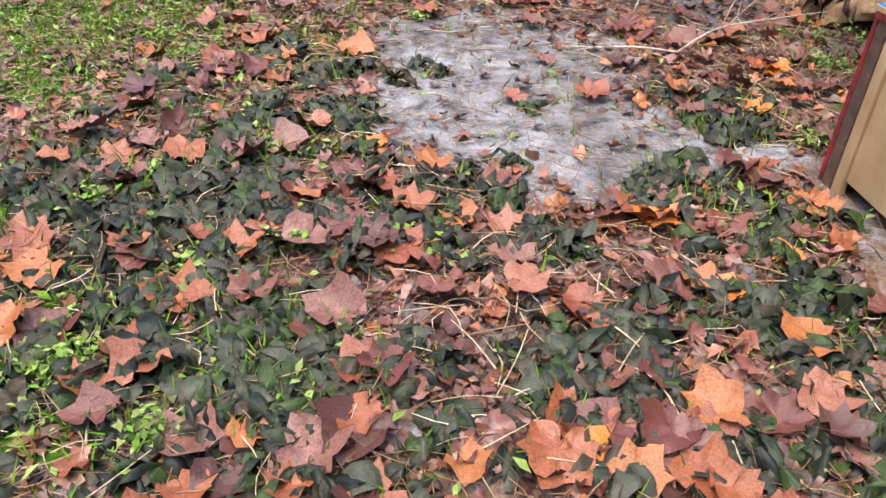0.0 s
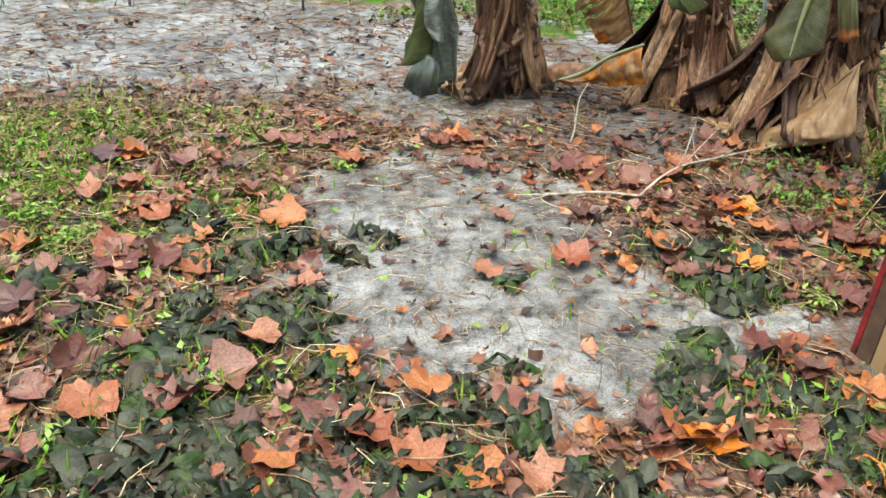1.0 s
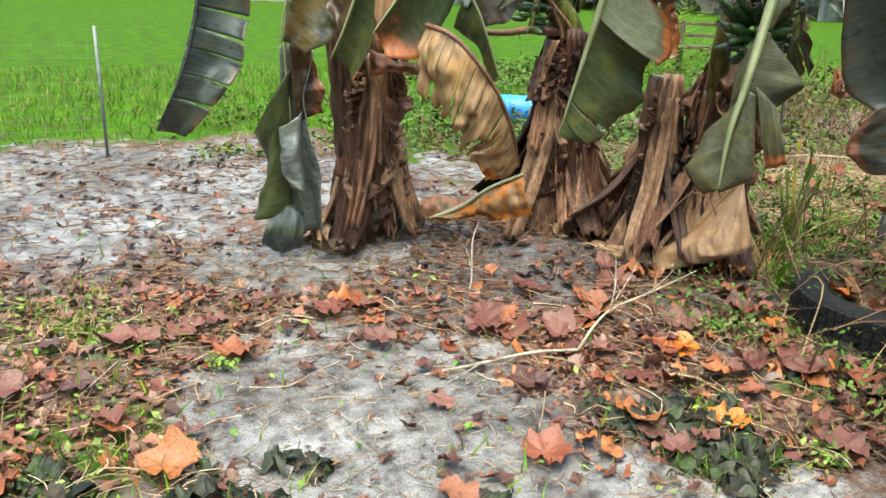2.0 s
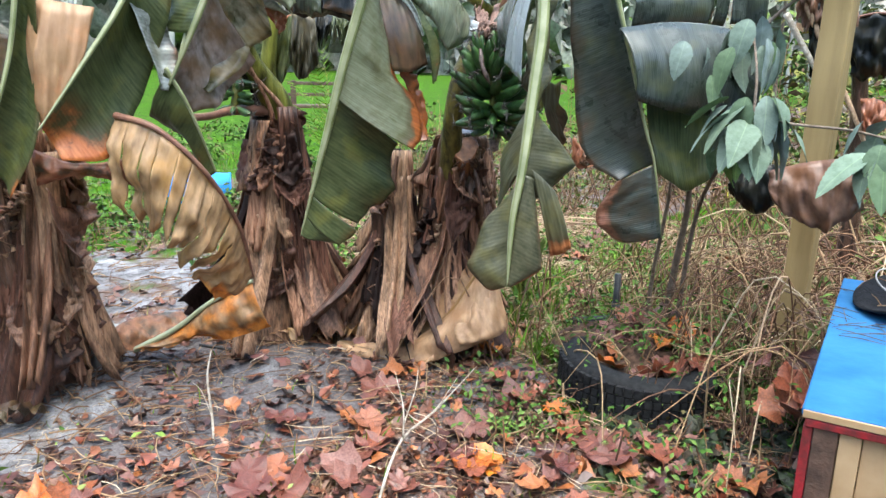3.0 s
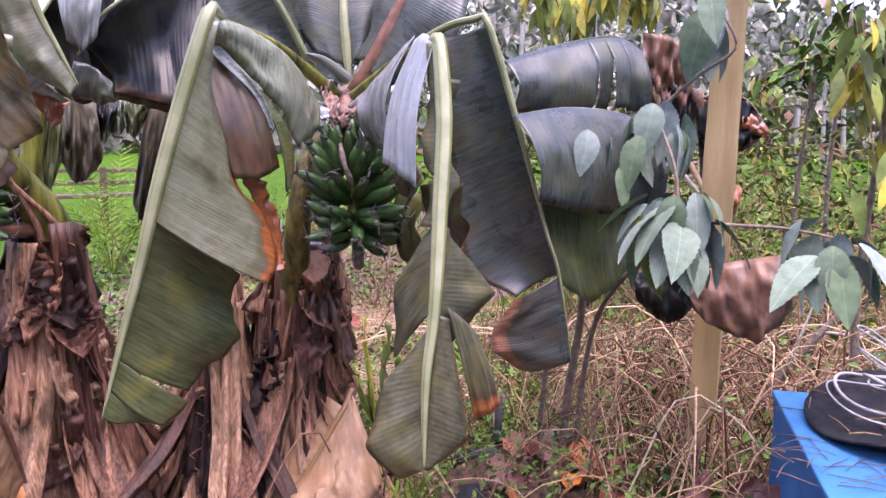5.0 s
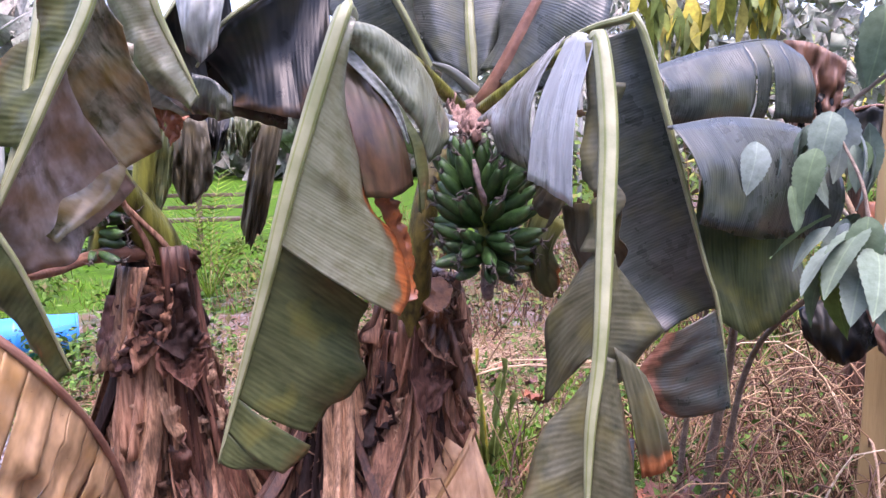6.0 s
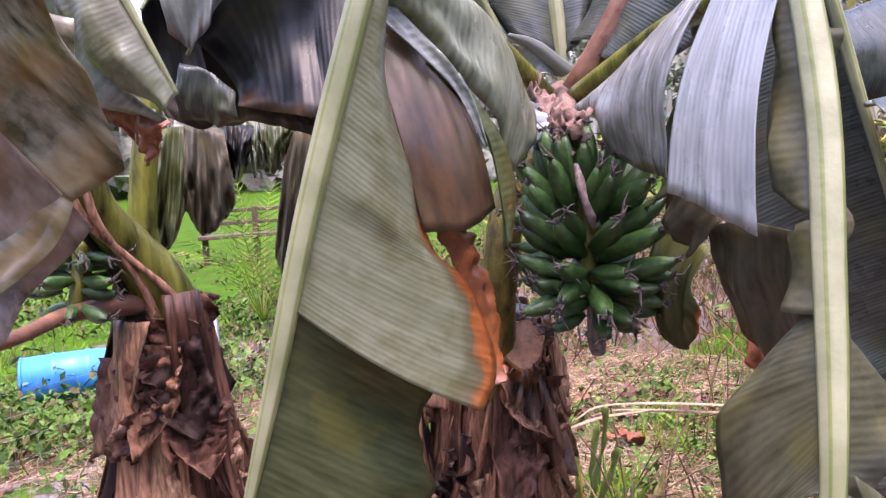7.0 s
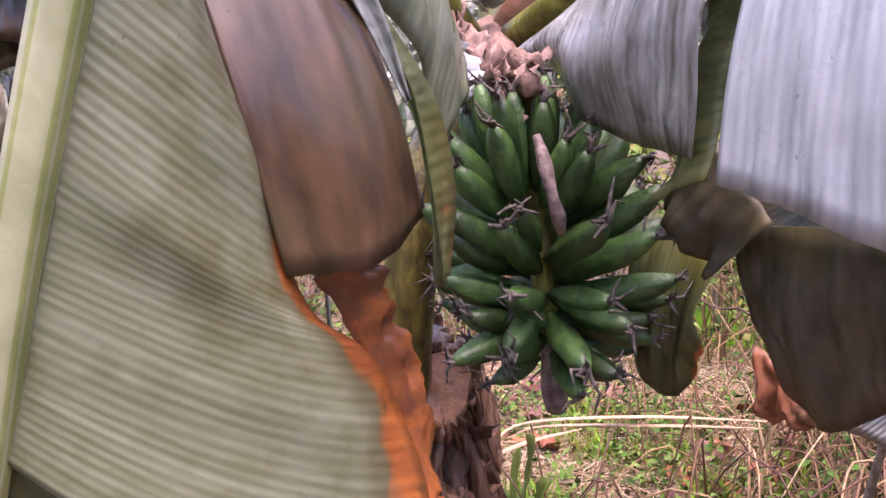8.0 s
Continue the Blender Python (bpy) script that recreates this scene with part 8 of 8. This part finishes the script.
# straw and twigs
def straws(name, label, count, area, seed, weight, lmin, lmax, r, lift=0.03, mat=None):
    q, rs = pick_places(count, area, seed, weight)
    pcs = []
    for x, y in q:
        L, a = rs.uniform(lmin, lmax), rs.uniform(0, 6.28)
        d = np.array([math.cos(a), math.sin(a), rs.normal(0, 0.12)]) * L / 2
        c = np.array([x, y, height_at(x, y) + 0.008 + rs.uniform(0, lift)])
        b = np.array([-d[1], d[0], 0]) * rs.normal(0, 0.35) + [0, 0, rs.uniform(0, 0.08) * L]
        pcs.append(tube_data(curve([c - d, c + b, c + d], 5), [r * rs.uniform(0.5, 1.3), r * 0.6], 4, cap=False))
    v, f = joined(pcs)
    tagged(make(name, v, f, mat or STRAW), label, "straw", kind="stuff")


straws("straw", "thick pale dead stems lying on the leaf litter", 620, (-1.2, 2.2, 0.9, 4.9), 67, lambda x, y: 0.2 + litter_at(x, y), 0.06, 0.24, 0.0026, 0.04, PALESTRAW)
straws("straw", "fine pale fibres washed over the sand", 1500, (-0.7, 1.3, 2.2, 5.6), 68, lambda x, y: sand_at(x, y), 0.01, 0.07, 0.0013, 0.004, PALESTRAW)
straws("straw", "pale dry straw and thin twigs scattered on leaf litter", 5000, (-2.6, 3.0, -0.6, 5.2), 61, lambda x, y: 0.12 + litter_at(x, y), 0.03, 0.24, 0.0018)
straws("straw", "dry grass stalks on the bank behind the plants", 8000, (2.5, 6.0, 3.0, 7.5), 62, lambda x, y: 0.8, 0.08, 0.42, 0.0022, 0.035, HAY)
straws("straw", "bleached straw matted on the bank", 6000, (2.7, 5.6, 3.3, 6.4), 69, lambda x, y: 0.4 + fbm(x, y, 1.6), 0.05, 0.3, 0.003, 0.03, PALESTRAW)
straws("straw", "pale dead grass blades in the turf", 2600, (-3.2, 0.2, 0.8, 5.0), 66, lambda x, y: 0.1 + grass_at(x, y), 0.03, 0.14, 0.0016, 0.04, HAY)
straws("straw", "pale dry fibres and bark shreds under the banana plants", 420, (0.5, 2.7, 4.1, 5.7), 65, lambda x, y: 0.7, 0.04, 0.3, 0.0035)
straws("straw", "dry stalks along the far path", 350, (-3.0, 2.5, 5.0, 8.2), 63, lambda x, y: 0.6, 0.08, 0.4, 0.004)
straws("soil_crumbs", "dark bits of bark and twig along the far path", 1500, (-3.4, 2.4, 4.9, 8.4), 164, lambda x, y: 0.3 + sand_at(x, y), 0.03, 0.12, 0.004, 0.004)
straws("soil_crumbs", "dark bits of bark and twig on the sand", 420, (-0.7, 1.2, 2.2, 5.6), 64, lambda x, y: sand_at(x, y), 0.01, 0.06, 0.0022, 0.004)

# long dry leaf blades lying behind the fruiting plant, and big limp leaves among them
for pts in ([(3.201, 4.578, 0.508), (3.333, 4.51, 0.533), (3.478, 4.169, 0.539), (3.627, 3.784, 0.513)], [(3.269, 4.541, 0.507), (3.4, 4.47, 0.5), (3.492, 4.096, 0.513), (3.576, 3.816, 0.507)], [(2.964, 4.537, 0.542), (3.116, 4.452, 0.559), (3.28, 4.316, 0.559)]):
    q = curve([(p[0], p[1], max(p[2], 0.03)) for p in pts], 24)
    straw_blade = tube("dry_blade", q, [0.004, 0.013, 0.012, 0.003], HAY, None, "", 6, 0.3)
    tagged(straw_blade, "long pale dried leaf blade lying on the grass", "dry leaf", "dry blades")
q, rsb = pick_places(80, (2.7, 5.0, 3.6, 6.2), 71, lambda x, y: 0.8)
for k, (x, y) in enumerate(q):
    loose_leaf(BIG[k % 8], x, y, rsb.uniform(0.12, 0.22), rsb.uniform(0, 6.28), "brown fallen plane leaf lying in dry grass", 0.04 + rsb.uniform(0, 0.03), (rsb.normal(0, 0.25), rsb.normal(0, 0.25)))

# brown leaves heaped between the tyre and the cabinet
for k, ((x, y, z), sz, tx) in enumerate([((2.433, 2.826, 0.261), 0.22, 0.7), ((2.378, 2.861, 0.195), 0.2, -0.5), ((2.339, 2.765, 0.215), 0.22, 0.4), ((2.613, 2.985, 0.286), 0.18, 0.6), ((2.534, 2.824, 0.304), 0.2, 0.9)]):
    ob = new("fallen_leaf", BIG[k % 8])
    ob.matrix_basis = Matrix.LocRotScale((x, y, max(0.06, z)), Euler((tx, -0.4, k * 1.3)), (sz, sz, sz))
    tagged(ob, "crumpled brown leaf caught on stalks beside the cabinet", "leaf", "fallen leaves")

# bent vine stalks tangled round the post and behind the tyre
pcs = []
for (x, y) in pick_places(230, (2.3, 4.6, 2.45, 4.4), 81, lambda x, y: 0.9 if math.hypot(x - TC[0], y - TC[1]) > 0.36 else 0.05)[0]:
    a, L, h = rng.uniform(0, 6.28), rng.uniform(0.25, 0.9), rng.uniform(0.08, 0.6)
    d = np.array([math.cos(a), math.sin(a), 0.0]) * L
    b0 = np.array([x, y, 0.0])
    pcs.append(tube_data(curve([b0, b0 + d * 0.25 + [0, 0, h * 0.8], b0 + d * 0.6 + [0.05, 0, h], b0 + d + [0, 0.05, h * rng.uniform(0.0, 0.6)]], 10), [0.0045, 0.0035, 0.0022], 4, cap=False))
v, f = joined(pcs)
tagged(make("vines", v, f, STRAW), "bent brown vine stalks tangled round the post", "vines", kind="stuff")

# bright tufts of young weeds among the wilted plants
for k, ((x, y, z), r) in enumerate((((-0.829, 1.341, 0), 0.16), ((-0.556, 1.139, 0), 0.1), ((-0.654, 1.761, 0), 0.1), ((-0.47, 1.918, 0), 0.08), ((-0.383, 1.897, 0), 0.07), ((-0.938, 2.261, 0), 0.09), ((-0.646, 2.498, 0), 0.1), ((-1.114, 2.078, 0), 0.14), ((-1.383, 3.606, 0), 0.14), ((-1.197, 3.386, 0), 0.16), ((1.84, 3.718, 0), 0.12), ((1.458, 2.823, 0), 0.1), ((-0.196, 4.111, 0), 0.09))):
    m = int(900 * r)
    q = np.c_[rng.normal(x, r * 0.3, m), rng.normal(y, r * 0.3, m), rng.uniform(0.015, 0.055, m)]
    v, f = scatter([SMALL], q, np.c_[rng.normal(0, 0.4, m), rng.normal(0, 0.4, m), rng.uniform(0, 6.28, m)], rng.uniform(0.018, 0.04, m), np.zeros(m, int))
    tagged(make("weeds", v, f, FRESH), "small bright green young weeds among wilted plants", "weeds", kind="stuff")

# tufts of long grass on the bank round the tyre and the post
tc, rst = pick_places(90, (2.5, 4.7, 2.55, 4.7), 83, lambda x, y: 0.9 if math.hypot(x - TC[0], y - TC[1]) > 0.4 else 0.0)
k = rst.integers(0, len(tc), 5200)
q = tc[k] + rst.normal(0, 0.055, (5200, 2))
v, f = scatter([BLADE], np.c_[q, np.zeros(5200)], np.c_[rst.normal(0, 0.4, 5200), rst.normal(0, 0.4, 5200), rst.uniform(0, 6.28, 5200)], rst.uniform(0.06, 0.2, 5200), np.zeros(5200, int))
tagged(make("grass", v, f, GRASS), "tufts of long green grass on the bank", "grass", kind="stuff")
# twigs and dirt on the cabinet top
pcs = []
for _ in range(70):
    c = np.array([MC[0] + rng.uniform(-0.5, 0.15), MC[1] + rng.uniform(-0.4, 0.4), CH + 0.004])
    a, L = rng.uniform(0, 6.28), rng.uniform(0.01, 0.09)
    d = np.array([math.cos(a), math.sin(a), 0.0]) * L
    pcs.append(tube_data([c - d, c + [0.004, 0.003, 0.002], c + d], [0.0012, 0.0016, 0.0008], 4))
v, f = joined(pcs)
tagged(make("twig_bits", v, f, DARKWOOD), "dark twig bits scattered on the blue top", "twigs", kind="stuff")
